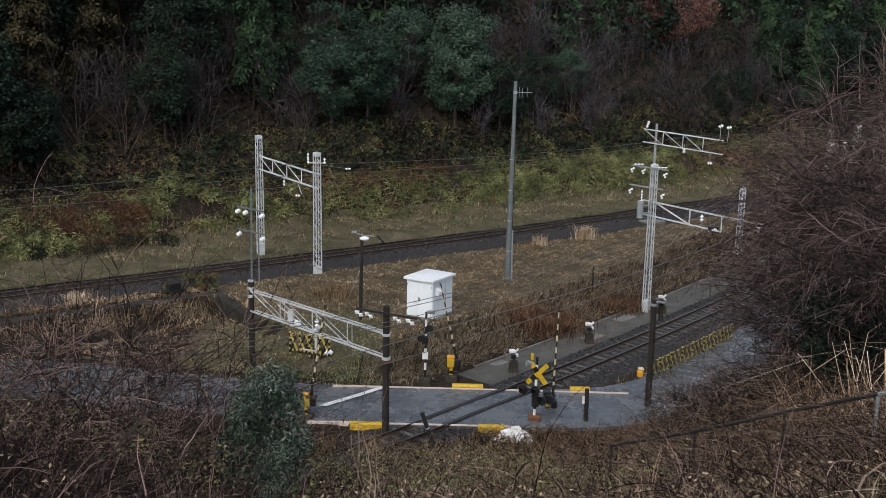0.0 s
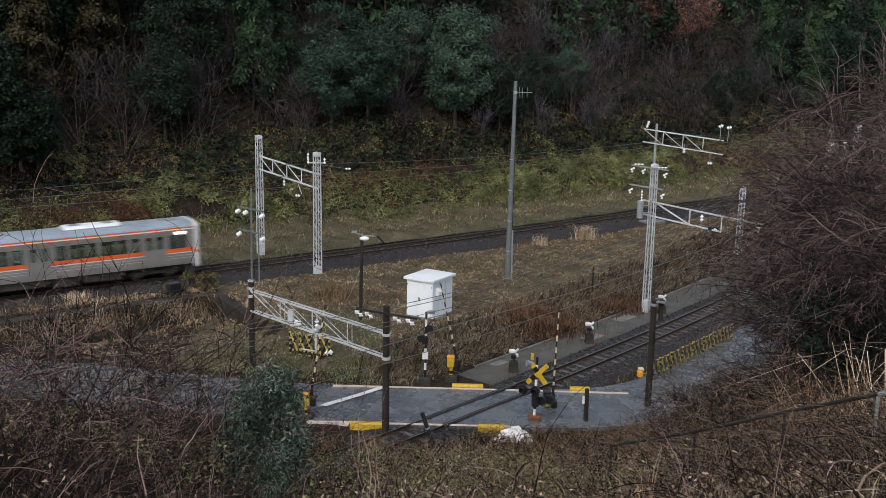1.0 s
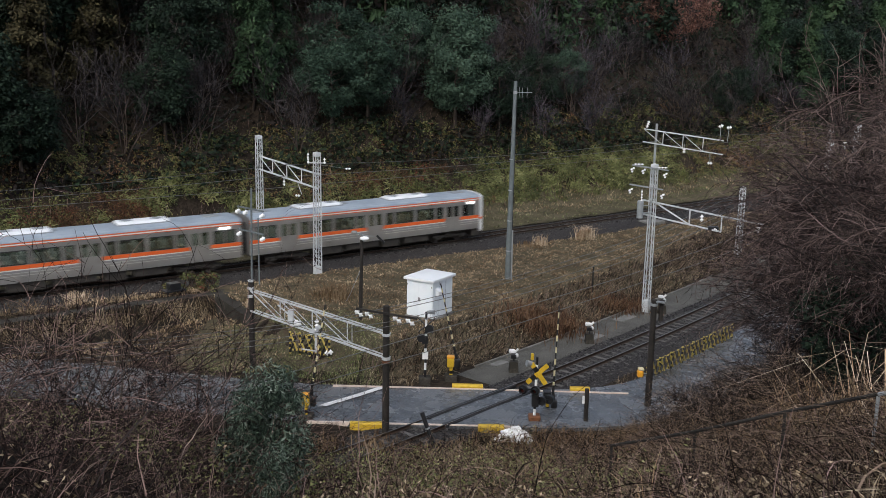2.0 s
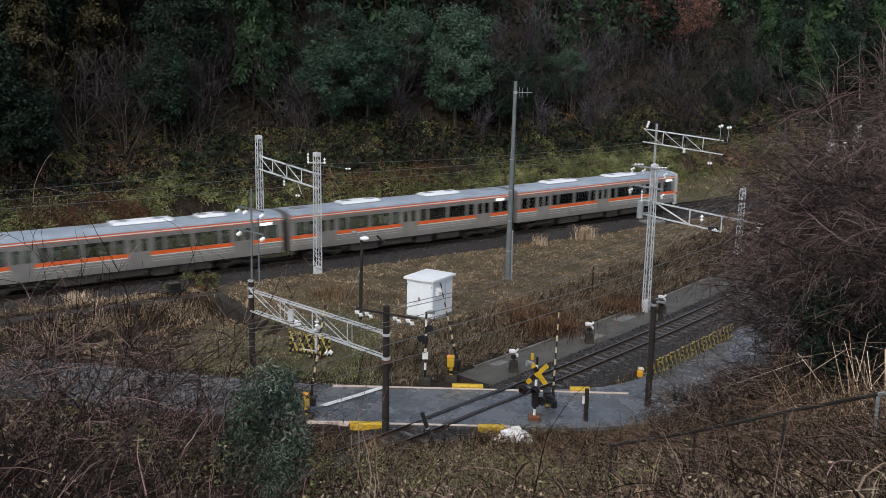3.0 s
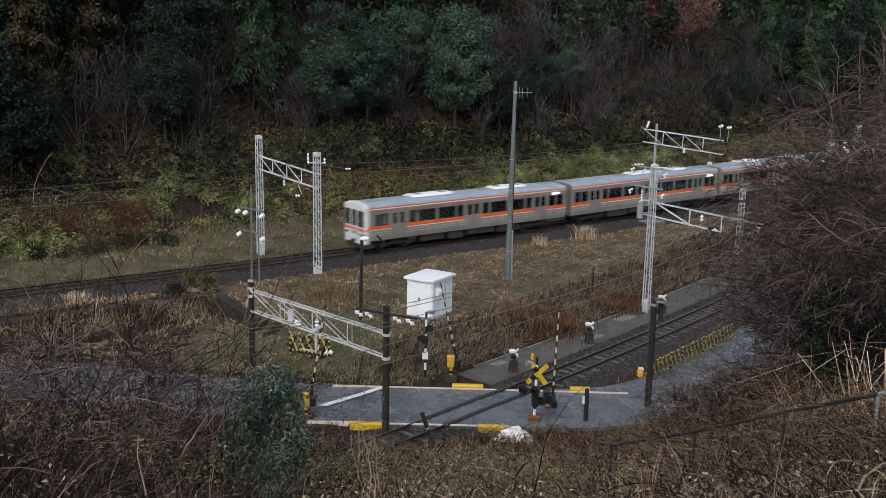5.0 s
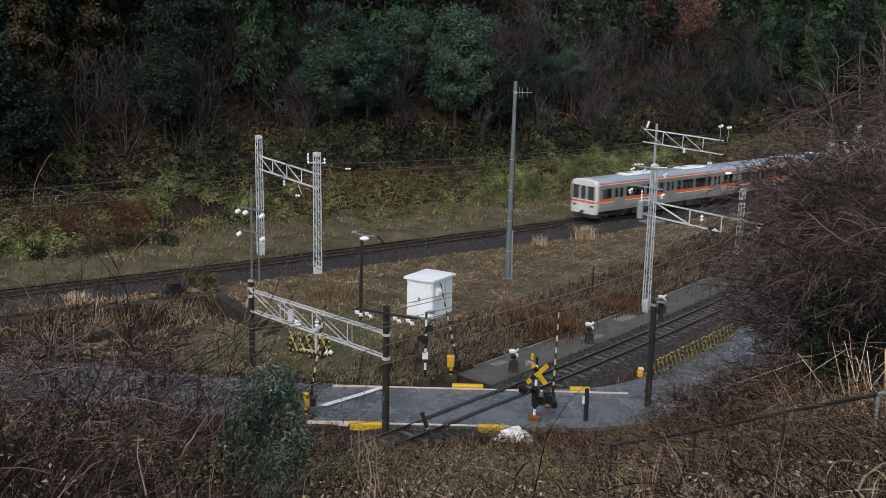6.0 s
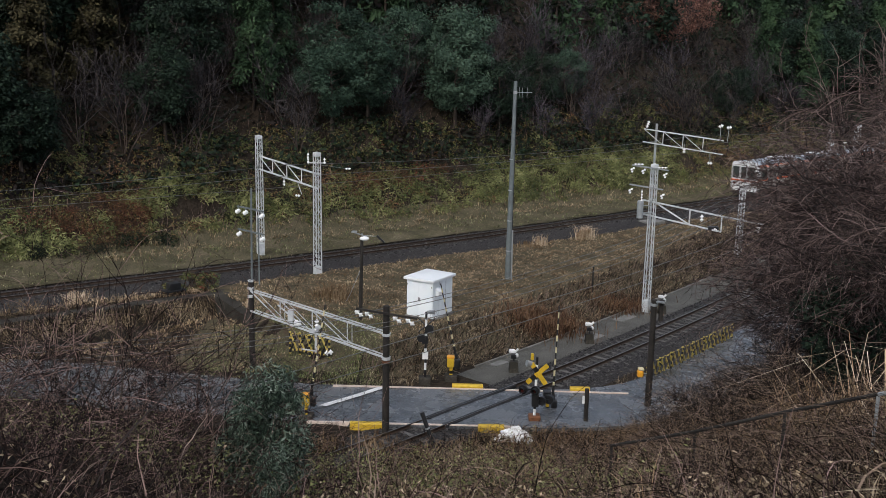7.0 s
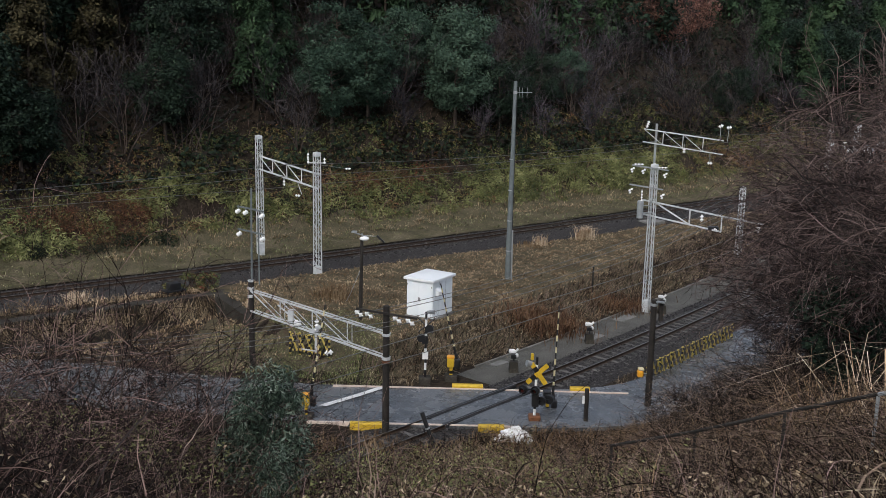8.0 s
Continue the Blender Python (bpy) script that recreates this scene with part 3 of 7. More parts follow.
# ---------------------------------------------------------------- masts, poles and wires
def lattice_mast(name, base, top, label, half=0.2, bays=0.42):
    """A square lattice mast of angle steel with a solid foot and a cap."""
    base = Vector(base)
    m = thing(name, Matrix.Translation(base) @ Matrix.Rotation(heading(FAR, -30), 4, "Z"), label, "railway mast", "lattice masts")
    hgt = top - base.z
    for sx in (-1, 1):
        for sy in (-1, 1):
            part("corner_post", Shape().bar((sx * half, sy * half, 0), (sx * half * 0.86, sy * half * 0.86, hgt), 0.05, 0.05, (1, 0, 0)), M["galv"], m)
    lac = Shape()
    n = int((hgt - 0.7) / bays)
    for k in range(n):
        z0, z1 = 0.6 + k * bays, 0.6 + (k + 1) * bays
        t0, t1 = 1 - 0.14 * z0 / hgt, 1 - 0.14 * z1 / hgt
        e = 1 if k % 2 else -1
        for sd in (-1, 1):
            lac.bar((e * half * t0, sd * half * t0, z0), (-e * half * t1, sd * half * t1, z1), 0.03, 0.016, (0, 1, 0))
            lac.bar((sd * half * t0, e * half * t0, z0), (sd * half * t1, -e * half * t1, z1), 0.016, 0.03, (1, 0, 0))
    part("lacing", lac, M["galv"], m, "zigzag lacing bars")
    part("foot", Shape().box(-half * 1.15, half * 1.15, -half * 1.15, half * 1.15, -0.5, 0.55, 0.02), M["galv"], m, "solid plated foot")
    part("cap", Shape().box(-half * 1.05, half * 1.05, -half * 1.05, half * 1.05, hgt - 0.2, hgt + 0.06, 0.03).ball((0, 0, hgt + 0.07), half * 0.5, 0.5), M["galv"], m)
    return m


def insulator(at, axis_dir, parent_ob, sheds=2, r=0.085):
    """A white porcelain insulator lying along a direction, hung below an arm."""
    d = Vector(axis_dir).normalized()
    at = Vector(at)
    sh = Shape()
    r *= 1.22
    for k in range(sheds):
        c = at + d * (0.19 * k - 0.095 * (sheds - 1))
        sh.tube(c - d * 0.055, c, r * 0.55, r, n=10).tube(c, c + d * 0.05, r, r * 0.5, n=10)
    sh.tube(at - d * 0.1 * sheds, at + d * 0.1 * sheds, r * 0.35, n=8)
    ob = part("insulator", sh, M["porcelain"], parent_ob, "white porcelain insulator", smooth=False)
    return ob


def truss(parent_ob, a, b, drop_a, drop_b, bays, mat, w=0.07, name="beam"):
    """A flat truss from a to b: two chords, uprights and diagonals; drop is its depth at each end."""
    a, b = Vector(a), Vector(b)
    a2, b2 = a - Vector((0, 0, drop_a)), b - Vector((0, 0, drop_b))
    part(name + "_top_chord", Shape().bar(a, b, w, w * 1.2), mat, parent_ob)
    part(name + "_bottom_chord", Shape().bar(a2, b2, w, w * 1.2), mat, parent_ob)
    for k in range(bays + 1):
        t = k / bays
        p, q2 = a.lerp(b, t), a2.lerp(b2, t)
        if 0 < k < bays:
            part("upright", Shape().bar(p, q2, w * 0.7, w * 0.7, (1, 0, 0)), mat, parent_ob)
        if k < bays and k < bays * 0.6:
            part("brace", Shape().bar(p, a2.lerp(b2, (k + 1) / bays), w * 0.5, w * 0.6), mat, parent_ob)


def wire(name, pts, sag, r=0.012, label="thin weathered overhead wire"):
    sh = Shape()
    for (a, b) in zip(pts, pts[1:]):
        a, b = Vector(a), Vector(b)
        n = 10
        rings = []
        d = (b - a).normalized()
        e = d.cross(Vector((0, 0, 1))).normalized()
        g = e.cross(d)
        for k in range(n + 1):
            t = k / n
            p = a.lerp(b, t) - Vector((0, 0, sag * 4 * t * (1 - t)))
            rings.append([p + (e * math.cos(x) + g * math.sin(x)) * r for x in (0.5, 2.6, 4.7)])
        sh.loft(rings)
    ob = part(name, sh, M["wire"])
    return tagged(ob, label, "overhead wire", "overhead wires")


def build_far_portal():
    near = lattice_mast("lattice_mast", (-8.33, 64.23, -0.4), 7.7, "white galvanised lattice mast beside the upper line")
    far = lattice_mast("lattice_mast", (-13.31, 70.63, -0.2), 8.1, "white galvanised lattice mast behind the upper line")
    a, b = Vector((-13.3, 70.6, 6.72)), Vector((-8.33, 64.25, 6.35))
    beam = thing("portal_beam", Matrix.Identity(4), "white truss beam spanning the upper line between two masts", "portal beam")
    truss(beam, a, b, 0.95, 0.95, 4, M["galv"], 0.08)
    mid = a.lerp(b, 0.45) - Vector((0, 0, 0.95))
    part("hanger", Shape().bar(mid, mid - Vector((0, 0, 0.25)), 0.05, 0.05, (1, 0, 0)), M["galv"], beam)
    insulator(mid - Vector((0, 0, 0.4)), (0, 0, 1), beam)
    mid2 = a.lerp(b, 0.68) - Vector((0, 0, 0.95))
    part("drop_arm", Shape().bar(mid2, mid2 + Vector((0.3, -0.1, -0.85)), 0.04, 0.04, (1, 0, 0)), M["galv"], beam)
    insulator(mid2 + Vector((0.0, 0.0, -0.95)), (1, -0.6, 0), beam)
    # crossarm near the top of the near mast
    arm = thing("mast_crossarm", Matrix.Translation((-8.33, 64.05, 7.1)), "short steel crossarm with white insulators", "crossarm")
    part("arm", Shape().bar((-0.6, 0, 0), (0.62, 0, 0), 0.06, 0.06), M["galv"], arm)
    for x in (-0.55, 0.52):
        insulator((x, 0, 0.14), (0, 0, 1), arm, 2, 0.07)
    insulator((-0.55, 0, 0.45), (0, 0, 1), arm, 2, 0.07)
    insulator((2.05, 0, -0.35), (1, 0.5, 0), arm, 2, 0.06)
    part("stay_wire", Shape().tube((0, 0, -0.1), (2.05, 0, -0.35), 0.012, n=4), M["wire"], arm)


build_far_portal()


def round_pole(name, base, top, r0, r1, mat, label, lean=(0, 0), category="pole"):
    p = Vector(base)
    ob = thing(name, Matrix.Translation(p), label, category)
    hgt = top - p.z
    part("shaft", Shape().loft([[Vector((lean[0] * z / hgt + r * math.cos(a), lean[1] * z / hgt + r * math.sin(a), z)) for a in [2 * math.pi * i / 14 for i in range(14)]]
                                for z, r in ((-0.6, r0), (0, r0), (hgt * 0.5, (r0 + r1) / 2), (hgt - 0.03, r1), (hgt, r1 * 0.85))]), mat, ob, smooth=False)
    return ob


def build_tall_pole():
    ob = round_pole("radio_pole", (4.3, 63.51, -0.4), 12.6, 0.2, 0.115, M["pole_concrete"], "tall grey concrete pole with a small antenna", (0.1, 0), "pole")
    h = 12.3
    ant = part("antenna_boom", Shape().bar((0.1, 0, h), (1.15, -0.1, h + 0.02), 0.03, 0.03), M["dull_steel"], ob)
    for x in (0.35, 0.55, 0.85):
        part("antenna_element", Shape().tube((x, -0.05, h - 0.32), (x, -0.05, h + 0.32), 0.012, n=5), M["dull_steel"], ant)
    part("bracket", Shape().box(-0.02, 0.22, -0.14, 0.14, h - 0.1, h + 0.1, 0.02), M["dull_steel"], ob)
    part("cable", Shape().tube((0.2, -0.08, 0), (0.2, -0.06, h - 0.1), 0.022, n=5), M["black"], ob)
    part("conduit", Shape().tube((0.24, -0.12, -0.2), (0.22, -0.1, 3.4), 0.05, n=6), M["dull_steel"], ob)
    for z in (2.0, 4.0, 6.0, 8.0):
        part("band", Shape().tube((0.01, 0, z), (0.01, 0, z + 0.06), 0.205 - z * 0.0055, n=14), M["dull_steel"], ob)


build_tall_pole()


def build_lamp_pole():
    ob = round_pole("crossing_lamp_pole", (-4.55, 53.34, -0.4), 4.45, 0.11, 0.09, M["dark_pole"], "dark wooden pole with a white lamp and horn", (0.08, 0), "lamp pole")
    lamp = part("lamp_hood", Shape().ball((0.22, -0.05, 4.72), 0.27, 0.45, 14, 6), M["porcelain"], ob, "white enamel lamp hood", smooth=True)
    part("lamp_arm", Shape().bar((0.08, 0, 4.4), (0.2, -0.03, 4.7), 0.05, 0.05), M["dull_steel"], ob)
    part("camera_arm", Shape().bar((-0.4, 0.05, 5.02), (0.25, 0.05, 4.85), 0.05, 0.05), M["dull_steel"], ob)
    part("sensor_box", Shape().box(-0.5, -0.2, -0.05, 0.12, 5.0, 5.12, 0.02), M["dull_steel"], ob)
    part("mount", Shape().bar((0.08, 0.03, 4.3), (0.08, 0.03, 5.0), 0.05, 0.05, (1, 0, 0)), M["dull_steel"], ob)
    part("tube_sensor", Shape().bar((0.88, 0.2, 4.85), (1.3, 0.2, 4.45), 0.12, 0.1), M["black"], ob, "black slanted sensor tube")
    part("sensor_bracket", Shape().bar((0.2, 0.1, 4.85), (0.92, 0.2, 4.8), 0.03, 0.03), M["dull_steel"], ob)
    part("cable", Shape().tube((-0.02, -0.1, 2.9), (-0.5, -0.2, 1.7), 0.015, n=5).tube((-0.5, -0.2, 1.7), (-0.75, -0.2, 1.2), 0.015, n=5), M["dull_steel"], ob)


build_lamp_pole()


def build_near_portal():
    a, b = Vector((-9.2, 46.1, -0.9)), Vector((-2.22, 38.29, -0.8))
    left = round_pole("catenary_pole", a, 3.6, 0.145, 0.13, M["dark_pole"], "dark weathered pole carrying a steel beam", category="pole")
    left.location.z = ground_z(a.x, a.y)
    ext = part("extension_post", Shape().bar((0.05, 0, 4.0 + 0.3), (0.12, 0, 8.95), 0.08, 0.08, (1, 0, 0)), M["pole_concrete"], left, "thin steel extension post")
    part("band", Shape().tube((0, 0, 4.05), (0, 0, 4.16), 0.16, n=12).tube((0, 0, 4.42), (0, 0, 4.5), 0.15, n=12), M["galv"], left)
    part("white_plate", Shape().box(-0.13, 0.13, -0.17, -0.14, 3.66, 3.8), M["galv"], left)
    right = round_pole("catenary_pole", b, 4.62, 0.15, 0.13, M["dark_pole"], "dark weathered pole at the edge of the crossing", category="pole")
    part("band", Shape().tube((0, 0, 4.16), (0, 0, 4.26), 0.17, n=12).tube((0, 0, 3.16), (0, 0, 3.28), 0.18, n=12), M["galv"], right)
    part("rust_band", Shape().tube((0, 0, 3.02), (0, 0, 3.12), 0.165, n=12), M["rust"], right)
    beam = thing("catenary_beam", Matrix.Identity(4), "white truss beam across the lower line between dark poles", "portal beam")
    truss(beam, (-9.2, 45.98, 3.12), (-2.23, 38.2, 3.45), 1.0, 1.0, 4, M["galv"], 0.06)
    truss(beam, (-9.02, 46.15, 3.12), (-2.05, 38.37, 3.45), 1.0, 1.0, 4, M["galv"], 0.04)
    # equipment hanging from the beam's middle
    mid = Vector((-5.55, 42.0, 2.3))
    part("steady_bracket", Shape().bar(mid, mid + Vector((0, 0, -0.9)), 0.1, 0.1, (1, 0, 0)).bar(mid + Vector((-0.25, 0.2, -0.1)), mid + Vector((0.2, -0.2, 0.35)), 0.12, 0.16), M["galv"], beam)
    part("steady_arm", Shape().bar(mid + Vector((0, 0, -0.85)), mid + Vector((-0.75, 0.75, -1.0)), 0.05, 0.05), M["galv"], beam)
    insulator(mid + Vector((0.05, -0.05, 0.35)), (0, 0, 1), beam, 3, 0.09)
    insulator(mid + Vector((-0.95, 0.9, 0.15)), (1, -1, 0), beam, 2, 0.12)
    insulator(mid + Vector((0.5, 0.6, -1.1)), (1, 0.6, 0), beam, 2, 0.11)
    part("brace_rod", Shape().bar((-7.6, 44.3, 2.9), (-6.2, 42.8, 2.3), 0.05, 0.05), M["galv"], beam)
    part("terminal_box", Shape().box(-7.0, -6.75, 43.3, 43.5, 2.4, 2.95, 0.02), M["galv"], beam, "small grey box on the beam")
    # crossarms of the left pole: two arms with insulators
    for z, xs in ((7.05, (-0.66, -0.25, 0.62)), (5.95, (-0.62, 0.62))):
        arm = thing("pole_crossarm", Matrix.Translation((-9.12, 46.0, z)) @ Matrix.Rotation(radians(-42), 4, "Z"), "steel crossarm with white insulators on the extension post", "crossarm", "crossarms")
        part("arm", Shape().bar((-1.0, 0, 0.06), (1.0, 0, 0.06), 0.06, 0.07), M["pole_concrete"], arm)
        for x in xs:
            part("pin", Shape().bar((x * 1.45, 0, 0.02), (x * 1.45, 0, -0.12), 0.03, 0.03, (1, 0, 0)), M["dull_steel"], arm)
            insulator((x * 1.45, -0.02, -0.17), (0.75, -0.1, 0.35), arm, 2, 0.085)
    part("arm_post", Shape().bar((0.5, -0.45, 4.4), (0.5, -0.45, 7.6), 0.06, 0.06, (1, 0, 0)), M["pole_concrete"], left)
    # crossarm of the right pole
    arm = thing("pole_crossarm", Matrix.Translation((-2.2, 38.05, 4.33)) @ Matrix.Rotation(radians(-28), 4, "Z"), "dark steel crossarm with four white insulators", "crossarm", "crossarms")
    part("arm", Shape().bar((-1.45, 0, 0.02), (1.4, 0, 0.02), 0.06, 0.08), M["dark_pole"], arm)
    for x in (-1.3, -0.82, 0.5, 1.1):
        part("pin", Shape().bar((x, 0, 0), (x, 0, -0.1), 0.03, 0.03, (1, 0, 0)), M["dull_steel"], arm)
        insulator((x, -0.02, -0.16), (0.75, 0.1, -0.4), arm, 2, 0.085)


build_near_portal()


def build_right_masts():
    m = lattice_mast("lattice_mast", (12.46, 58.43, -0.75), 8.05, "white galvanised lattice mast beside the lower line", 0.175)
    m.rotation_euler[2] += 0.35
    part("sign_plate", Shape().box(0.05, 0.4, -0.42, -0.38, -0.6, 0.1), M["yellow"], m)
    arms = thing("mast_crossarm", Matrix.Translation((12.45, 58.1, 7.75)), "steel crossarms with white insulators on the mast", "crossarm")
    part("arm", Shape().bar((-1.35, 0.2, 0.3), (0.75, -0.1, 0.05), 0.07, 0.08).bar((-1.45, 0.2, -0.85), (0.5, -0.1, -1.1), 0.07, 0.08), M["dull_steel"], arms)
    for x, z in ((-1.35, 0.1), (-0.7, 0.02), (0.6, -0.2), (-1.4, -1.15), (0.5, -1.45)):
        insulator((x, 0, z), (0.7, 0.6, 0.3), arms, 2, 0.062)
        insulator((x - 0.02, 0, z - 0.16), (0.7, 0.6, 0.3), arms, 1, 0.058)
    for x, z in ((-1.0, 0.38), (0.4, 0.2)):
        insulator((x, 0, z), (1, 0, 0), arms, 3, 0.05)
    trafo = thing("mast_transformer", Matrix.Translation((11.7, 58.2, 4.9)), "grey line transformer hung on the mast", "transformer")
    part("tank", Shape().tube((0, 0, 0), (0, 0, 0.95), 0.19, n=14), M["dull_steel"], trafo)
    part("tank_lid", Shape().tube((0, 0, 0.95), (0, 0, 1.05), 0.21, 0.15, n=14), M["dull_steel"], trafo)
    for z in (0.3, 0.75):
        part("bracket", Shape().bar((0.1, 0, z), (0.7, 0.1, z), 0.06, 0.06), M["dull_steel"], trafo)
    for z in (1.15, 1.5):
        insulator((0.05, 0, z), (0, 0, 1), trafo, 2, 0.055)
    # cantilever beam of this mast across the lower line
    beam = thing("catenary_beam", Matrix.Identity(4), "white truss beam reaching over the lower line", "portal beam")
    a, b = Vector((11.9, 58.9, 5.9)), Vector((17.6, 53.6, 5.45))
    part("top_chord", Shape().bar(a, b, 0.07, 0.08), M["galv"], beam)
    part("bottom_chord", Shape().bar(a - Vector((0, 0, 0.85)), a.lerp(b, 0.68) - Vector((0, 0, 0.9)), 0.07, 0.08), M["galv"], beam)
    part("brace", Shape().bar(a + Vector((0.6, -0.5, 0)), a.lerp(b, 0.42) - Vector((0, 0, 0.88)), 0.07, 0.07), M["galv"], beam)
    part("upright", Shape().bar(a.lerp(b, 0.42), a.lerp(b, 0.42) - Vector((0, 0, 0.88)), 0.07, 0.07, (1, 0, 0)).bar(a.lerp(b, 0.68), a.lerp(b, 0.68) - Vector((0, 0, 0.9)), 0.06, 0.06, (1, 0, 0)), M["galv"], beam)
    mid = a.lerp(b, 0.52)
    insulator(mid - Vector((0, 0, 0.35)), (0, 0, 1), beam, 2, 0.1)
    insulator(mid + Vector((0.6, -0.4, -0.9)), (1, -0.5, 0), beam, 2, 0.1)
    insulator(a.lerp(b, 0.97) - Vector((0, 0, 0.2)), (0, 0, 1), beam, 3, 0.1)
    part("clamp", Shape().box(mid.x + 0.3, mid.x + 0.9, mid.y - 0.5, mid.y - 0.2, mid.z - 1.0, mid.z - 0.75, 0.05), M["black"], beam)
    # steel post and beam over the upper line farther on
    base = Vector((17.9, 84.6, -0.35))
    post = thing("steel_post", Matrix.Translation(base), "slim grey steel post with a truss beam over the upper line", "pole")
    part("shaft", Shape().bar((0, 0, -0.4), (0.1, 0, 8.8), 0.17, 0.17, (1, 0, 0)), M["dull_steel"], post)
    beam2 = thing("portal_beam", Matrix.Identity(4), "white truss beam over the upper line beside a slim post", "portal beam")
    truss(beam2, (16.9, 84.6, 8.0), (23.2, 82.5, 7.3), 1.1, 1.15, 4, M["galv"], 0.075)
    insulator((17.2, 84.4, 8.4), (0.3, 0, 1), beam2, 3, 0.14)
    insulator((20.2, 83.5, 6.3), (0, 0, 1), beam2, 2, 0.13)
    insulator((22.2, 82.6, 5.4), (1, 0, 0), beam2, 2, 0.13)
    insulator((22.9, 82.6, 8.5), (1, 0, 0.4), beam2, 2, 0.13)
    insulator((23.6, 82.6, 8.4), (1, 0, 0.1), beam2, 2, 0.13)
    part("hanger", Shape().bar((20.2, 83.5, 6.9), (20.2, 83.5, 6.2), 0.04, 0.04, (1, 0, 0)).bar((22.2, 82.8, 6.3), (22.2, 82.6, 5.4), 0.04, 0.04, (1, 0, 0)).bar((22.9, 82.6, 7.3), (22.9, 82.6, 8.5), 0.04, 0.04, (1, 0, 0)).bar((23.5, 82.5, 7.25), (23.6, 82.6, 8.4), 0.04, 0.04, (1, 0, 0)), M["dull_steel"], beam2)
    # masts farther along, half hidden by branches
    lattice_mast("lattice_mast", (22.6, 74.2, -0.8), 4.6, "white lattice mast half hidden by bare branches", 0.17)
    lattice_mast("lattice_mast", (41.5, 106.8, 0.0), 6.3, "distant white lattice mast behind bare branches", 0.25)
    lattice_mast("lattice_mast", (44.5, 107.2, 0.0), 6.9, "distant white lattice mast behind bare branches", 0.25)
    far_beam = thing("portal_beam", Matrix.Identity(4), "distant white truss beam behind bare branches", "portal beam")
    truss(far_beam, (41.5, 106.8, 4.8), (44.5, 107.2, 5.2), 0.6, 0.6, 3, M["galv"], 0.09)
    # dark pole beside the lower line
    p = round_pole("catenary_pole", (9.3, 41.94, -0.75), 4.14, 0.15, 0.13, M["dark_pole"], "dark weathered pole beside the fenced lane", category="pole")
    part("band", Shape().tube((0, 0, 4.6), (0, 0, 4.72), 0.16, n=12), M["dull_steel"], p)
    part("plate", Shape().bar((0.05, -0.12, 4.82), (0.42, -0.1, 4.78), 0.2, 0.06), M["dull_steel"], p)
    part("wood_block", Shape().box(0.24, 0.42, -0.05, 0.12, 3.9, 4.85, 0.02), M["dark_pole"], p)


build_right_masts()


def build_wires():
    far_s = (-75, -36, 4, 40, 80)
    def along(line, ss, u, z):
        return [on_line(line, s, u, z) for s in ss]
    wire("contact_wire", along(FAR, far_s, 0.1, 5.15), 0.02, 0.018)
    wire("messenger_wire", along(FAR, far_s, 0.1, 5.95), 0.3, 0.02)
    wire("feeder_wire", along(FAR, far_s, 4.6, 7.35), 0.5, 0.02)
    near_s = (-45, -14.5, 9, 40, 80)
    wire("contact_wire", along(NEAR, near_s, 0.0, 5.05 - 1.9), 0.02, 0.018)
    wire("messenger_wire", along(NEAR, near_s, 0.0, 5.0 - 1.0), 0.2, 0.02)
    # lines from the crossing's pole to the mast beside the lower line, and away over the yard
    starts = [(-3.35, 38.65, 4.15), (-2.92, 38.45, 4.15), (-1.75, 37.8, 4.15), (-1.23, 37.5, 4.15)]
    ends = [(21.6, 73.9, 3.9), (22.2, 73.9, 3.75), (22.9, 73.9, 3.6), (23.4, 73.9, 3.45)]
    for a, b in zip(starts, ends):
        wire("line_wire", [a, b], 0.75, 0.017)
    for a, b in zip(starts, ((-26, 40.5, 1.6), (-26, 40.0, 1.4), (-26, 39.2, 1.2), (-26, 38.6, 1.0))):
        wire("line_wire", [a, b], 0.5, 0.017)


build_wires()


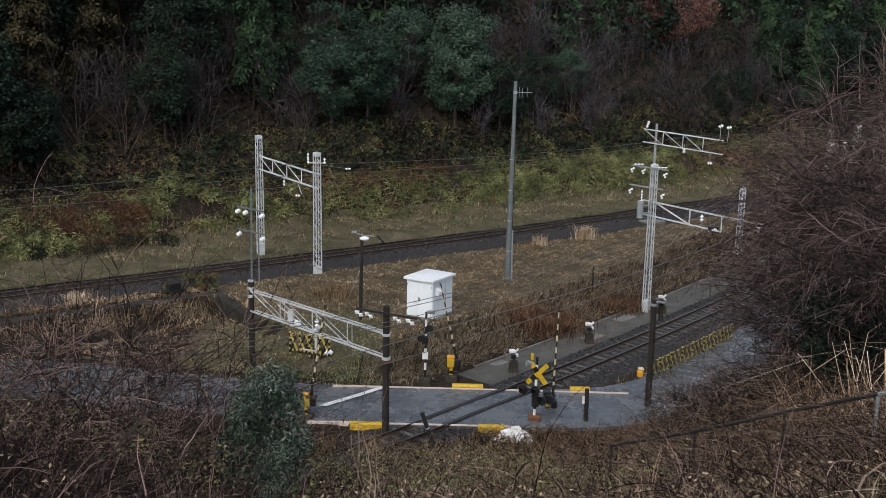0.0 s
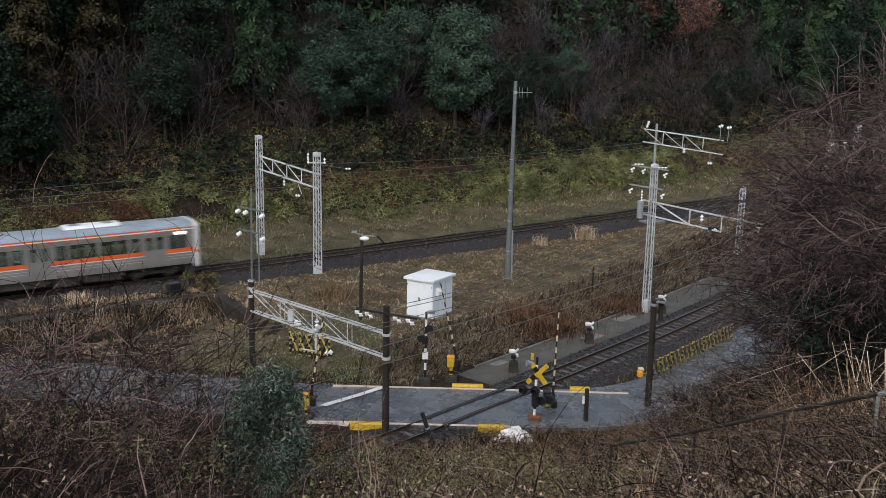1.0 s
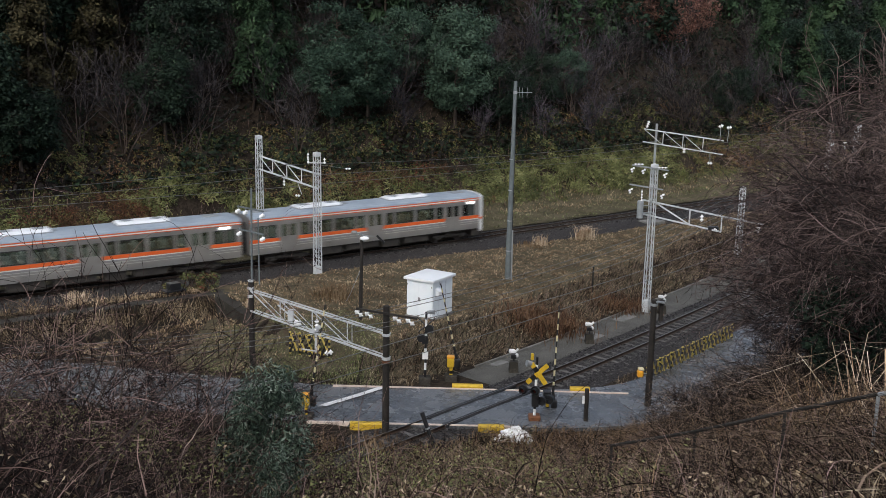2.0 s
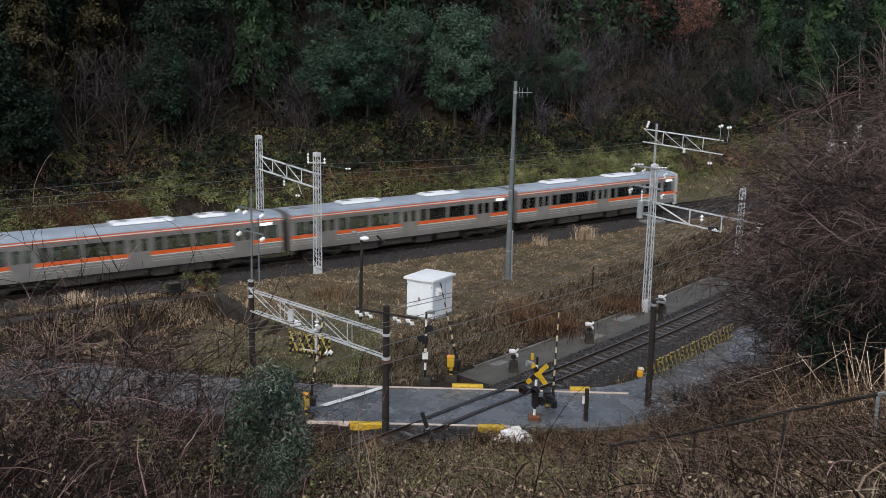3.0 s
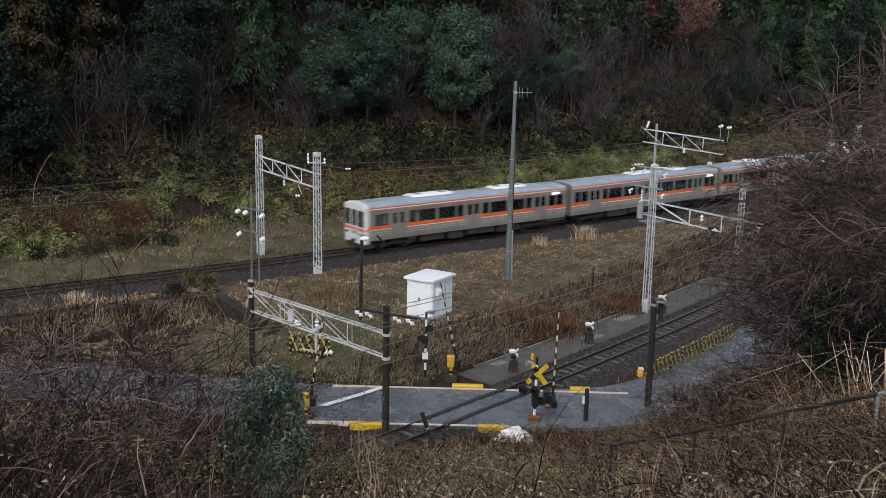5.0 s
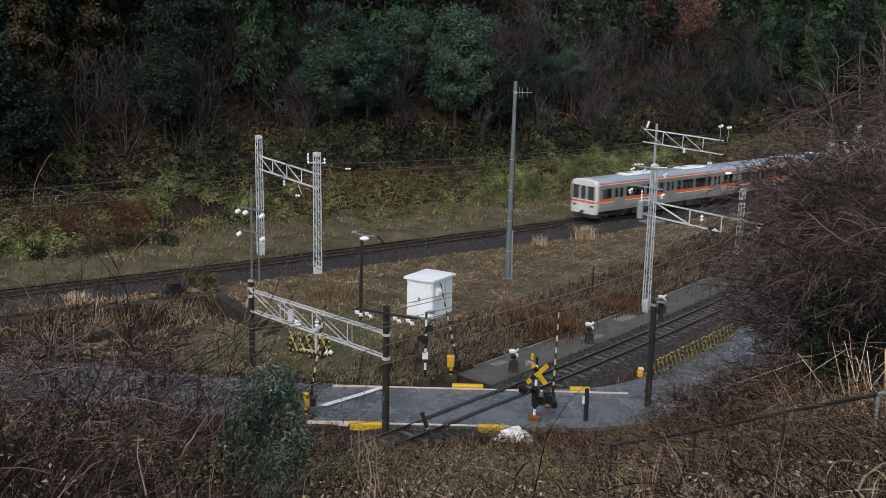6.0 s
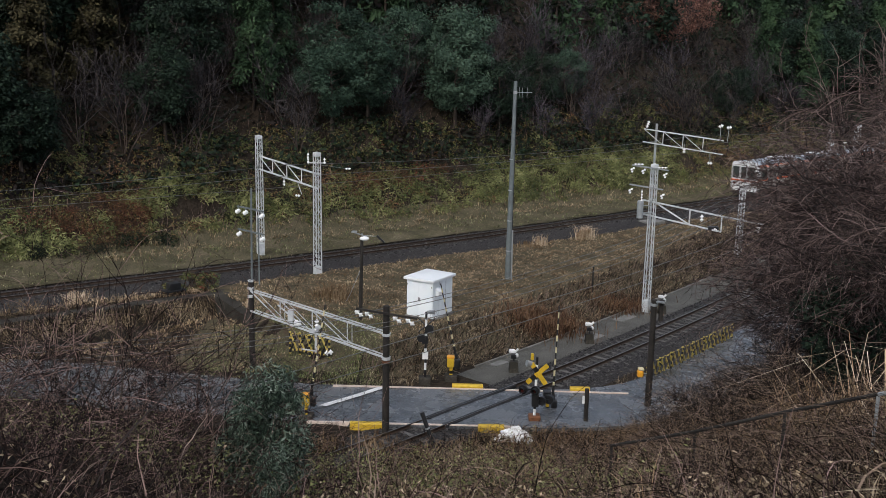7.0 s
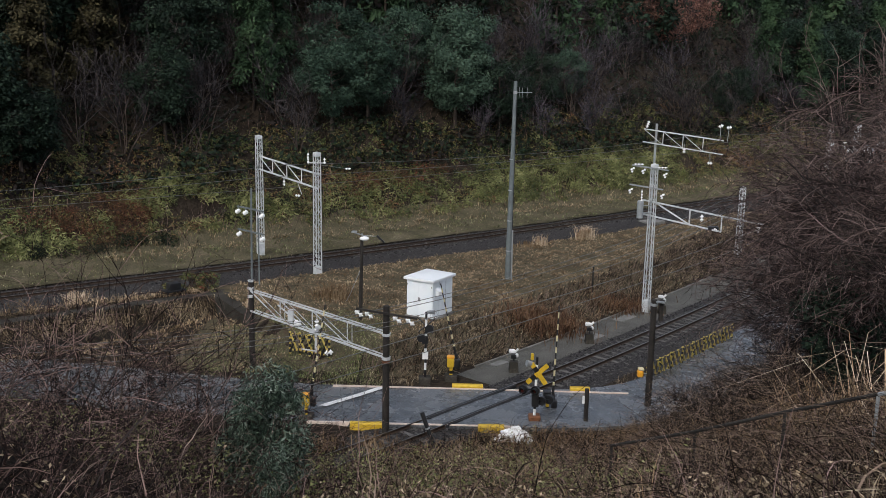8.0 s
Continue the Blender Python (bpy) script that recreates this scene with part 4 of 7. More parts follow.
# ---------------------------------------------------------------- hut and crossing
def build_hut():
    turn = math.atan2(0.527, -0.85) + math.pi
    hut = thing("equipment_hut", Matrix.Translation((-0.71, 54.62, -0.3)) @ Matrix.Rotation(turn, 4, "Z"), "white metal equipment hut with a flat lidded roof", "hut")
    part("plinth", Shape().box(-0.95, 0.95, -1.13, 1.13, -0.5, 0.1, 0.03), M["concrete"], hut)
    part("wall", Shape().box(-0.87, 0.87, -1.05, 1.05, 0.08, 2.25, 0.015), M["hut"], hut)
    roof = Shape()
    rings = []
    for z, e in ((2.17, 0.99), (2.19, 1.02), (2.3, 1.02), (2.33, 1.0), (2.42, 0.05)):
        rings.append([Vector((sx * 0.98 * e, sy * 1.17 * e, z)) for sx, sy in ((-1, -1), (1, -1), (1, 1), (-1, 1))])
    part("roof", roof.loft(rings), M["hut_roof"], hut, "white shallow pyramid roof lid")
    # double doors on one face, a hooded vent and handle on the other
    for x0, x1 in ((-0.8, -0.02), (0.02, 0.8)):
        d = part("door", Shape().box(x0, x1, -1.075, -1.045, 0.2, 2.1, 0.008), M["hut"], hut)
        part("door_handle", Shape().box((x1 if x0 < 0 else x0) - 0.05, (x1 if x0 < 0 else x0) + 0.05, -1.11, -1.07, 1.0, 1.22, 0.01), M["dull_steel"], d)
        for z in (0.45, 1.85):
            part("hinge", Shape().box((x0 if x0 < 0 else x1) - 0.03, (x0 if x0 < 0 else x1) + 0.03, -1.085, -1.06, z, z + 0.1), M["dull_steel"], d)
    for y in (-0.38, 0.32):
        part("panel_seam", Shape().box(0.86, 0.875, y - 0.012, y + 0.012, 0.12, 2.15), M["dull_steel"], hut)
    part("side_door", Shape().box(0.86, 0.885, -0.3, 0.26, 0.2, 2.05, 0.008), M["hut"], hut)
    part("vent_hood", Shape().loft([[Vector((x, y, z)) for x, y in ((0.86, -0.75), (w, -0.75), (w, -0.4), (0.86, -0.4))] for z, w in ((1.4, 1.08), (1.62, 1.08), (1.78, 0.9))]), M["hut_roof"], hut, "small white vent hood")
    part("padlock", Shape().box(0.88, 0.92, 0.17, 0.22, 0.95, 1.07), M["black"], hut)


build_hut()


def banded_pole(parent_ob, a, b, r0, r1, bands, mats, name="band"):
    """A pole in coloured bands, each a part."""
    a, b = Vector(a), Vector(b)
    for k in range(bands):
        t0, t1 = k / bands, (k + 1) / bands
        part(name, Shape().tube(a.lerp(b, t0), a.lerp(b, t1), r0 + (r1 - r0) * t0, r0 + (r1 - r0) * t1, n=8), M[mats[k % len(mats)]], parent_ob)


def crossing_gate(base, tip, pivot_z, label, bands=14, box="yellow"):
    """A barrier machine with its raised arm."""
    g = thing("crossing_gate", Matrix.Translation(base), label, "crossing gate", "crossing gates")
    b = Vector(base)
    tip = Vector(tip) - b
    part("stand", Shape().tube((0, 0, -0.3), (0, 0, 0.45), 0.08, n=10), M["yellow"], g)
    part("plinth", Shape().box(-0.3, 0.3, -0.3, 0.3, -0.3, 0.06, 0.03), M["dark_concrete"], g)
    part("black_band", Shape().tube((0, 0, 0.12), (0, 0, 0.28), 0.085, n=10), M["black"], g)
    mech = part("machine_box", Shape().box(-0.2, 0.14, -0.16, 0.16, 0.45, 0.92, 0.05), M[box], g, box + " barrier machine box")
    part("machine_lid", Shape().box(-0.21, 0.15, -0.17, 0.17, 0.9, 1.0, 0.03), M["amber" if box == "yellow" else box], mech)
    part("counterweight", Shape().box(0.16, 0.42, -0.14, 0.14, pivot_z - 0.62, pivot_z - 0.15, 0.04).bar((0.25, 0, pivot_z - 0.3), (0.25, 0, pivot_z + 0.1), 0.1, 0.12, (1, 0, 0)), M["black"], g)
    piv = Vector((0.22, 0, pivot_z))
    part("arm_socket", Shape().bar(piv - (tip - piv).normalized() * 0.2, piv + (tip - piv).normalized() * 0.5, 0.11, 0.11, (1, 0, 0)), M["black"], g)
    banded_pole(g, piv + (tip - piv).normalized() * 0.4, tip, 0.045, 0.028, bands, ("yellow_pale", "black"), "arm_band")
    return g


M["yellow_pale"] = material("pale_yellow_reflective_band", [(0.6, 0.5, 0.25), (0.75, 0.68, 0.45)], 0.5, 4, 6, 0.1, fine=0.3)


def warning_lights(parent_ob, c, d):
    """A round black lamp with hood, facing along d."""
    c, d = Vector(c), Vector(d).normalized()
    lamp = part("warning_lamp", Shape().tube(c - d * 0.06, c + d * 0.05, 0.2, n=16).tube(c + d * 0.05, c + d * 0.24, 0.13, 0.12, n=12, caps=False), M["black"], parent_ob, "round black backboard with hooded lamp")
    part("lamp_lens", Shape().tube(c + d * 0.05, c + d * 0.07, 0.1, n=12), M["lamp_glass"], lamp)


def build_crossing():
    z = -0.72
    # edge beams and road markings
    def strip(name, a, b, w, h, mat, label, cat):
        ob = part(name, Shape().bar((a[0], a[1], -0.835), (b[0], b[1], -0.835), w, h), M[mat])
        return tagged(ob, label, cat, kind="structure")
    strip("edge_beam", (-5.0, 43.72), (8.7, 43.42), 0.12, 0.2, "pink_edge", "faded pinkish edge beam of the crossing deck", "edge beam")
    strip("edge_beam", (-5.6, 39.25), (3.2, 39.1), 0.12, 0.2, "pink_edge", "faded pinkish edge beam of the crossing deck", "edge beam")
    stop = part("stop_line", Shape().loft([[Vector((x, y, -0.72 + 0.0)) for x, y in ((-5.35, 41.05), (-5.0, 40.95))], [Vector((x, y, -0.72 + 0.0)) for x, y in ((-3.95, 42.4), (-3.62, 42.3))], [Vector((x, y, -0.72 + 0.0)) for x, y in ((-2.85, 43.55), (-2.5, 43.5))]], closed=False, caps=False), M["line_white"])
    tagged(stop, "worn white stop line on asphalt", "road marking", kind="structure")
    # yellow kerb blocks
    for x0, x1, y in ((0.54, 1.99, 43.85), (6.04, 6.95, 43.75), (-3.75, -2.41, 38.98), (1.62, 2.7, 38.92)):
        k = part("kerb_block", Shape().loft([[Vector((x, y + dy, zz)) for dy, zz in ((-0.13, z - 0.3), (-0.13, z + 0.03), (-0.09, z + 0.1), (0.09, z + 0.1), (0.13, z + 0.03), (0.13, z - 0.3))] for x in (x0, x0 + 0.05, x1 - 0.05, x1)]), M["yellow"])
        tagged(k, "yellow painted concrete kerb block at the crossing edge", "kerb block", "kerb blocks")
    # flangeway plates between the rails on the crossing
    for i, u in enumerate((-0.44, 0.44, -0.64, 0.64)):
        rings = [[on_line(NEAR, s, u + a, zz) for a, zz in ((-0.035, -0.12), (0.035, -0.12), (0.035, -0.012), (-0.035, -0.012))] for s in (-16.6, -14.5, -12.5, -10.6)]
        g = part("flangeway_strip", Shape().loft(rings), M["seal"])
        tagged(g, "dark rubber strip beside the rail", "rail strip", "flangeway strips")

    # gates
    crossing_gate((-5.7, 39.85, z), (-4.86, 39.8, 4.2), 1.05, "yellow barrier machine with its striped arm raised beside the lane")
    crossing_gate((0.5, 45.3, z), (-0.08, 45.25, 3.85), 1.0, "yellow barrier machine with raised striped arm beside the ditch")
    crossing_gate((4.75, 41.4, z - 0.25), (5.12, 41.7, 3.8), 0.75, "barrier with raised striped arm beside the crossing sign", box="black")

    # signal beside the far gate
    s1 = thing("crossing_signal", Matrix.Translation((-0.74, 44.77, z)), "striped crossing signal post with black lamps, seen from behind", "crossing signal", "crossing signals")
    part("base", Shape().box(-0.28, 0.28, -0.28, 0.28, -0.3, 0.12, 0.04), M["dark_concrete"], s1)
    banded_pole(s1, (0, 0, 0.1), (0.02, 0, 3.3), 0.06, 0.055, 9, ("black", "white"))
    part("crossbuck_board", Shape().bar((-0.42, 0.06, 3.05), (0.34, 0.06, 2.25), 0.03, 0.16, (0, 1, 0)), M["black"], s1)
    part("crossbuck_board", Shape().bar((0.42, 0.08, 2.95), (-0.34, 0.08, 2.3), 0.03, 0.16, (0, 1, 0)), M["black"], s1)
    for x, zz in ((-0.2, 2.05), (0.18, 2.5)):
        warning_lights(s1, (x, -0.08, zz), (0.2, 1, 0))
    part("junction_box", Shape().box(-0.16, 0.12, -0.12, 0.12, 1.75, 2.15, 0.03), M["black"], s1)
    part("bell", Shape().tube((0.05, -0.05, 3.3), (0.42, -0.1, 3.32), 0.07, 0.11, n=10), M["dull_steel"], s1)
    part("white_plate", Shape().box(-0.14, 0.14, -0.1, -0.07, 1.0, 1.35, 0.01), M["white"], s1)

    # signal with crossbuck facing the camera
    s2 = thing("crossing_signal", Matrix.Translation((4.05, 40.0, z)), "striped crossing signal post with yellow and black crossbuck", "crossing signal", "crossing signals")
    part("base", Shape().box(-0.25, 0.25, -0.25, 0.25, -0.3, 0.15, 0.04), M["rust"], s2)
    banded_pole(s2, (0, 0, 0.1), (0.03, 0, 2.75), 0.06, 0.055, 8, ("white", "black"))
    for a, b, dy in (((-0.38, 0, 1.62), (0.48, 0, 2.42), -0.08), ((-0.22, 0, 2.5), (0.42, 0, 1.58), -0.115)):
        a, b = Vector(a), Vector(b)
        for k in range(5):
            p, q2 = a.lerp(b, k / 5), a.lerp(b, (k + 1) / 5)
            part("crossbuck_board", Shape().bar((p.x, dy, p.z), (q2.x, dy, q2.z), 0.2, 0.025, (0, 1, 0)), M["black" if k in (1, ) else "yellow"], s2)
    for x, zz in ((-0.52, 1.32), (0.0, 1.28), (0.3, 0.78), (0.62, 0.85)):
        warning_lights(s2, (x, -0.06 + 0.1 * (x > 0.2), zz), (-0.5, -1, 0) if x < 0.1 else (0.6, 1, 0))
    part("lamp_bar", Shape().bar((-0.5, 0, 1.3), (0.1, 0, 1.3), 0.06, 0.06), M["black"], s2)
    part("lamp_bar", Shape().bar((0, 0, 0.8), (0.65, 0, 0.85), 0.06, 0.06), M["black"], s2)
    part("junction_box", Shape().box(-0.14, 0.16, -0.12, 0.12, 0.55, 1.1, 0.03), M["black"], s2)
    part("loudspeaker", Shape().tube((-0.1, -0.02, 2.45), (-0.42, -0.1, 2.5), 0.06, 0.15, n=12), M["dull_steel"], s2)
    part("beacon", Shape().tube((-0.18, 0, 2.62), (-0.18, 0, 2.9), 0.07, n=8), M["yellow"], s2)

    # small amber lamp on a post beside the dark pole
    lamp = thing("marker_lamp", Matrix.Translation((9.02, 41.9, z)), "small amber lamp box clamped to the dark pole", "marker lamp")
    part("clamp", Shape().bar((-0.05, 0, 1.45), (0.3, 0.03, 1.45), 0.05, 0.05), M["dull_steel"], lamp)
    part("lamp_box", Shape().box(-0.28, -0.02, -0.14, 0.14, 1.3, 1.62, 0.05), M["amber"], lamp)
    part("lamp_lid", Shape().box(-0.25, 0.0, -0.15, 0.15, 1.62, 1.72, 0.03), M["yellow_pale"], lamp)

    # dark short post and leaning post
    p = thing("short_post", Matrix.Translation((6.25, 39.97, z)), "dark short steel post with a white plate", "post")
    part("shaft", Shape().tube((0, 0, -0.4), (0.0, 0, 1.38), 0.1, n=10), M["dark_pole"], p)
    part("plate", Shape().box(-0.2, -0.1, -0.12, -0.08, 0.75, 1.1), M["white"], p)
    lean = thing("leaning_post", Matrix.Translation((-0.1, 37.25, -1.3)), "dark steel post leaning beside the rails", "post")
    part("shaft", Shape().tube((0.1, 0, -0.2), (-0.62, 0.25, 1.72), 0.09, n=10), M["black"], lean)
    part("band", Shape().tube((-0.37, 0.16, 1.05), (-0.4, 0.17, 1.11), 0.1, n=10), M["dull_steel"], lean)

    # dwarf signals on concrete stubs along the lower line
    for x, y, hh in ((3.61, 46.69, 1.2), (8.06, 51.71, 1.25), (13.35, 58.0, 1.25)):
        d = thing("dwarf_signal", Matrix.Translation((x, y, -0.95)), "white hooded dwarf signal on a dark concrete stub", "dwarf signal", "dwarf signals")
        part("stub", Shape().loft([[Vector((sx * w, sy * w, zz)) for sx, sy in ((-1, -1), (1, -1), (1, 1), (-1, 1))] for zz, w in ((-0.2, 0.3), (0.62, 0.24))]), M["dark_concrete"], d)
        part("stem", Shape().tube((0, 0, 0.6), (0, 0, 1.0), 0.05, n=8), M["black"], d)
        part("hood", Shape().box(-0.32, 0.06, -0.13, 0.13, 1.1, 1.3, 0.05).box(0.06, 0.26, -0.1, 0.12, 0.86, 1.06, 0.05).bar((0.02, 0, 1.12), (0.24, 0, 1.34), 0.12, 0.1), M["white"], d, "white signal hood")
        part("lens_plate", Shape().box(-0.2, 0.12, -0.18, -0.13, 0.8, 1.05, 0.03), M["black"], d)
        d.scale = (0.82, 0.82, 0.9)
    # concrete slabs by the gutter
    for x, y, w, l2 in ((2.95, 47.9, 1.0, 0.5), (8.35, 52.8, 1.5, 0.8), (10.9, 56.8, 1.6, 0.7)):
        sl = part("concrete_slab", Shape().box(-w / 2, w / 2, -l2 / 2, l2 / 2, -0.12, 0.06, 0.02), M["concrete"])
        sl.matrix_world = Matrix.Translation((x, y, -0.95)) @ Matrix.Rotation(heading(NEAR, -3), 4, "Z")
        tagged(sl, "flat concrete slab beside the lower line", "slab", "concrete slabs")
    # gutter edge along the ditch, and gravel strip
    for i in range(22):
        s = -9.5 + i * 1.25
        k = part("gutter_edge", Shape().loft([[on_line(NEAR, ss, u, zz) for u, zz in ((-3.95, -0.5), (-3.95, -0.17), (-3.84, -0.17), (-3.84, -0.5))] for ss in (s, s + 1.23)]), M["concrete"])
        tagged(k, "weathered concrete gutter edge along the ditch", "gutter edge", "gutter edges", kind="structure")
    strip2 = part("track_side_path", Shape().loft([[on_line(NEAR, s, u, zz) for u, zz in ((-3.82, -0.24), (-3.0, -0.235), (-2.2, -0.23), (-1.55, -0.2), (-1.3, -0.21))] for s in np.arange(-11, 30, 1.5)], closed=False, caps=False), M["gravel"])
    tagged(strip2, "grey gravel path beside the lower line", "path", kind="structure")
    # thin dark post in the dead grass
    fp = thing("short_post", Matrix.Translation((9.5, 60.9, ground_z(9.5, 60.9))), "thin dark wooden post standing in dead grass", "post")
    part("shaft", Shape().tube((0, 0, -0.3), (0.03, 0, 1.7), 0.06, 0.05, n=8), M["dark_pole"], fp)
    # crumpled white bag in the brush
    bag = Shape()
    rng = random.Random(4)
    rings = []
    for k in range(6):
        a = k / 5
        rings.append([Vector((3.15 + 0.85 * math.cos(x) * (1 - 0.6 * a) * rng.uniform(0.5, 1.3), 38.2 + 0.5 * math.sin(x) * (1 - 0.6 * a) * rng.uniform(0.5, 1.3), -0.95 + 0.45 * a + rng.uniform(-0.12, 0.12))) for x in [2 * math.pi * i / 14 for i in range(14)]])
    tagged(part("rubble_bag", bag.loft(rings), M["white"]), "crumpled white plastic sheet lying in the brush", "plastic sheet")


build_crossing()


M["dull_yellow"] = material("grimy_yellow_paint", [(0.224, 0.168, 0.035), (0.476, 0.364, 0.084), (0.644, 0.532, 0.168)], 0.7, 3, 9, 0.2, fine=0.5)


def striped_fence(name, a, b, posts, hgt, label):
    """A guard fence of yellow and black striped posts and rails."""
    a, b = Vector(a), Vector(b)
    f = thing(name, Matrix.Identity(4), label, "guard fence")
    for k in range(posts):
        p = a.lerp(b, k / (posts - 1))
        p.z = ground_z(p.x, p.y)
        post = part("post", Shape().tube(p - Vector((0, 0, 0.3)), p + Vector((0, 0, hgt)), 0.06, n=8), M["dull_yellow"], f)
        for j in range(4):
            zz = 0.1 + j * hgt / 4.2
            part("black_band", Shape().tube(p + Vector((0, 0, zz)), p + Vector((0, 0, zz + hgt / 7.5)), 0.064, n=8), M["black"], post)
    n = int((b - a).length / 0.42)
    for j in range(2 * n):
        p, q2 = a.lerp(b, (j // 2) / n), a.lerp(b, (j // 2 + 1) / n)
        p.z, q2.z = ground_z(p.x, p.y) + (0.15, 0.95)[j % 2] * hgt, ground_z(q2.x, q2.y) + (0.95, 0.15)[j % 2] * hgt
        part("diagonal_bar", Shape().tube(p, q2, 0.055, n=6), M["dull_yellow" if j % 2 else "black"], f)
    for zz in (0.2, 0.92):
        n = posts * 4
        for j in range(n):
            p, q2 = a.lerp(b, j / n), a.lerp(b, (j + 1) / n)
            p.z, q2.z = ground_z(p.x, p.y) + zz * hgt, ground_z(q2.x, q2.y) + zz * hgt
            part("rail_piece", Shape().tube(p, q2, 0.035, n=6), M["dull_yellow" if j % 2 else "black"], f)


striped_fence("guard_fence", (10.0, 45.6, 0), (16.2, 53.0, 0), 9, 0.95, "yellow and black striped guard fence beside the lane")
striped_fence("guard_fence", (-7.7, 48.3, 0), (-5.6, 47.4, 0), 5, 1.2, "yellow and black striped guard fence on the grass")


def build_walls():
    # retaining wall below the upper line, with a return towards the yard
    s0, s1, u = -92.0, -41.0, 5.3
    rings = []
    for i in range(35):
        s = s0 + (s1 - s0) * i / 34
        rings.append([on_line(FAR, s, u + a, zz) for a, zz in ((0.85, -3.6), (0.68, -0.12), (-0.25, -0.12), (-0.25, -3.6))])
    w = part("wall_retaining", Shape().loft(rings), M["dark_concrete"])
    tagged(w, "dark stained concrete retaining wall below the line", "retaining wall", kind="structure")
    rings = [[on_line(FAR, -41.0 + a, uu, zz) for a, zz in ((-0.55, -3.6), (-0.55, top), (0.55, top), (0.55, -3.6))] for uu, top in ((5.0, -0.11), (7.0, -0.15), (9.0, -0.22), (11.5, -0.35))]
    w2 = part("wall_return", Shape().loft(rings), M["dark_concrete"])
    tagged(w2, "dark concrete return wall at the yard's corner", "retaining wall", kind="structure")
    # slab beside the upper line and a dark trolley on the wall
    sl = part("concrete_slab", Shape().box(-1.0, 1.0, -0.7, 0.7, -0.25, 0.05, 0.03), M["concrete"])
    sl.matrix_world = Matrix.Translation(on_line(FAR, 0.5, 2.75, -0.22)) @ Matrix.Rotation(heading(FAR, 0), 4, "Z")
    tagged(sl, "flat concrete slab beside the upper line", "slab", "concrete slabs")
    tr = thing("track_trolley", Matrix.Translation(on_line(FAR, -43.6, 4.75, -0.14)) @ Matrix.Rotation(heading(FAR, -44) + 0.15, 4, "Z"), "dark steel tool trolley parked on the wall top", "trolley")
    part("deck", Shape().box(-0.65, 0.65, -0.4, 0.4, 0.28, 0.36, 0.02), M["black"], tr)
    part("crate", Shape().box(-0.35, 0.35, -0.3, 0.3, 0.36, 0.78, 0.03), M["black"], tr)
    for sx in (-1, 1):
        for sy in (-1, 1):
            part("leg", Shape().bar((sx * 0.58, sy * 0.35, 0.3), (sx * 0.62, sy * 0.35, -0.1), 0.07, 0.07, (1, 0, 0)), M["black"], tr)


build_walls()


def build_handrail():
    """A grey pipe rail on the near slope."""
    r = thing("handrail", Matrix.Identity(4), "grey weathered pipe handrail on the overgrown slope", "handrail")
    pts = [Vector((2.9, 15.6, 0)), Vector((3.9, 14.2, 0)), Vector((4.8, 13.0, 0)), Vector((5.6, 12.0, 0)), Vector((6.4, 11.0, 0))]
    tops = [8.45, 9.3, 10.1, 10.75, 11.3]
    for p, z in zip(pts, tops):
        p.z = z
    for p, q2 in zip(pts, pts[1:]):
        part("rail_pipe", Shape().tube(p, q2, 0.026, n=8), M["dull_steel" if p.x > 5 else "dark_pole"], r)
    for p in pts:
        part("post", Shape().tube((p.x, p.y, ground_z(p.x, p.y) - 0.2), p, 0.024, n=8), M["dull_steel" if p.x > 5 else "dark_pole"], r)


build_handrail()


# ---------------------------------------------------------------- vegetation
def leaf_material(name, stops, scale=0.5, island=0.09, rough=0.65):
    return material(name, stops, rough, scale, 5, 0.0, island=island, rand=0.09, rough_var=0.15, spec=0.12)


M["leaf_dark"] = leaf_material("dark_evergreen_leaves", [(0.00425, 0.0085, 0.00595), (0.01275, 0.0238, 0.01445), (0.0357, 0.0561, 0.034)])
# Oak leaf colour with extra blue for the haze over the wood.
M["leaf_mid"] = leaf_material("evergreen_oak_leaves", [(0.01, 0.02, 0.01344), (0.034, 0.06, 0.04032), (0.075, 0.115, 0.0784)])
M["leaf_cedar"] = leaf_material("cedar_sprays", [(0.008, 0.017, 0.009), (0.026, 0.05, 0.024), (0.06, 0.095, 0.045)])
M["leaf_olive"] = leaf_material("bronzed_cedar_sprays", [(0.006, 0.0066, 0.003), (0.021, 0.018, 0.0084), (0.054, 0.045, 0.021)])
M["leaf_withered"] = leaf_material("withered_red_brown_leaves", [(0.05, 0.022, 0.017), (0.13, 0.062, 0.047), (0.24, 0.13, 0.1)], 0.5, 0.15)
M["leaf_bush"] = leaf_material("blue_green_bush_leaves", [(0.02052, 0.03251, 0.0218), (0.07695, 0.1103, 0.07695), (0.218, 0.2613, 0.2117)], 0.8, 0.26)
# Leaf colours kept near black to stand for the shade inside the wood.
M["leaf_under"] = leaf_material("shade_toned_undergrowth_leaves", [(0.008, 0.006, 0.005), (0.018, 0.013, 0.011), (0.008, 0.015, 0.008), (0.02, 0.034, 0.017), (0.03, 0.02, 0.016)], 0.15, 0.12)
M["leaf_yellow"] = leaf_material("yellow_green_scrub_leaves", [(0.05323, 0.06084, 0.02433), (0.1673, 0.1749, 0.06844), (0.3954, 0.3878, 0.1825)])
M["leaf_rust"] = leaf_material("rusty_scrub_leaves", [(0.13, 0.045, 0.028), (0.07, 0.03, 0.02), (0.16, 0.08, 0.04), (0.04, 0.025, 0.016)], 0.3, 0.2)
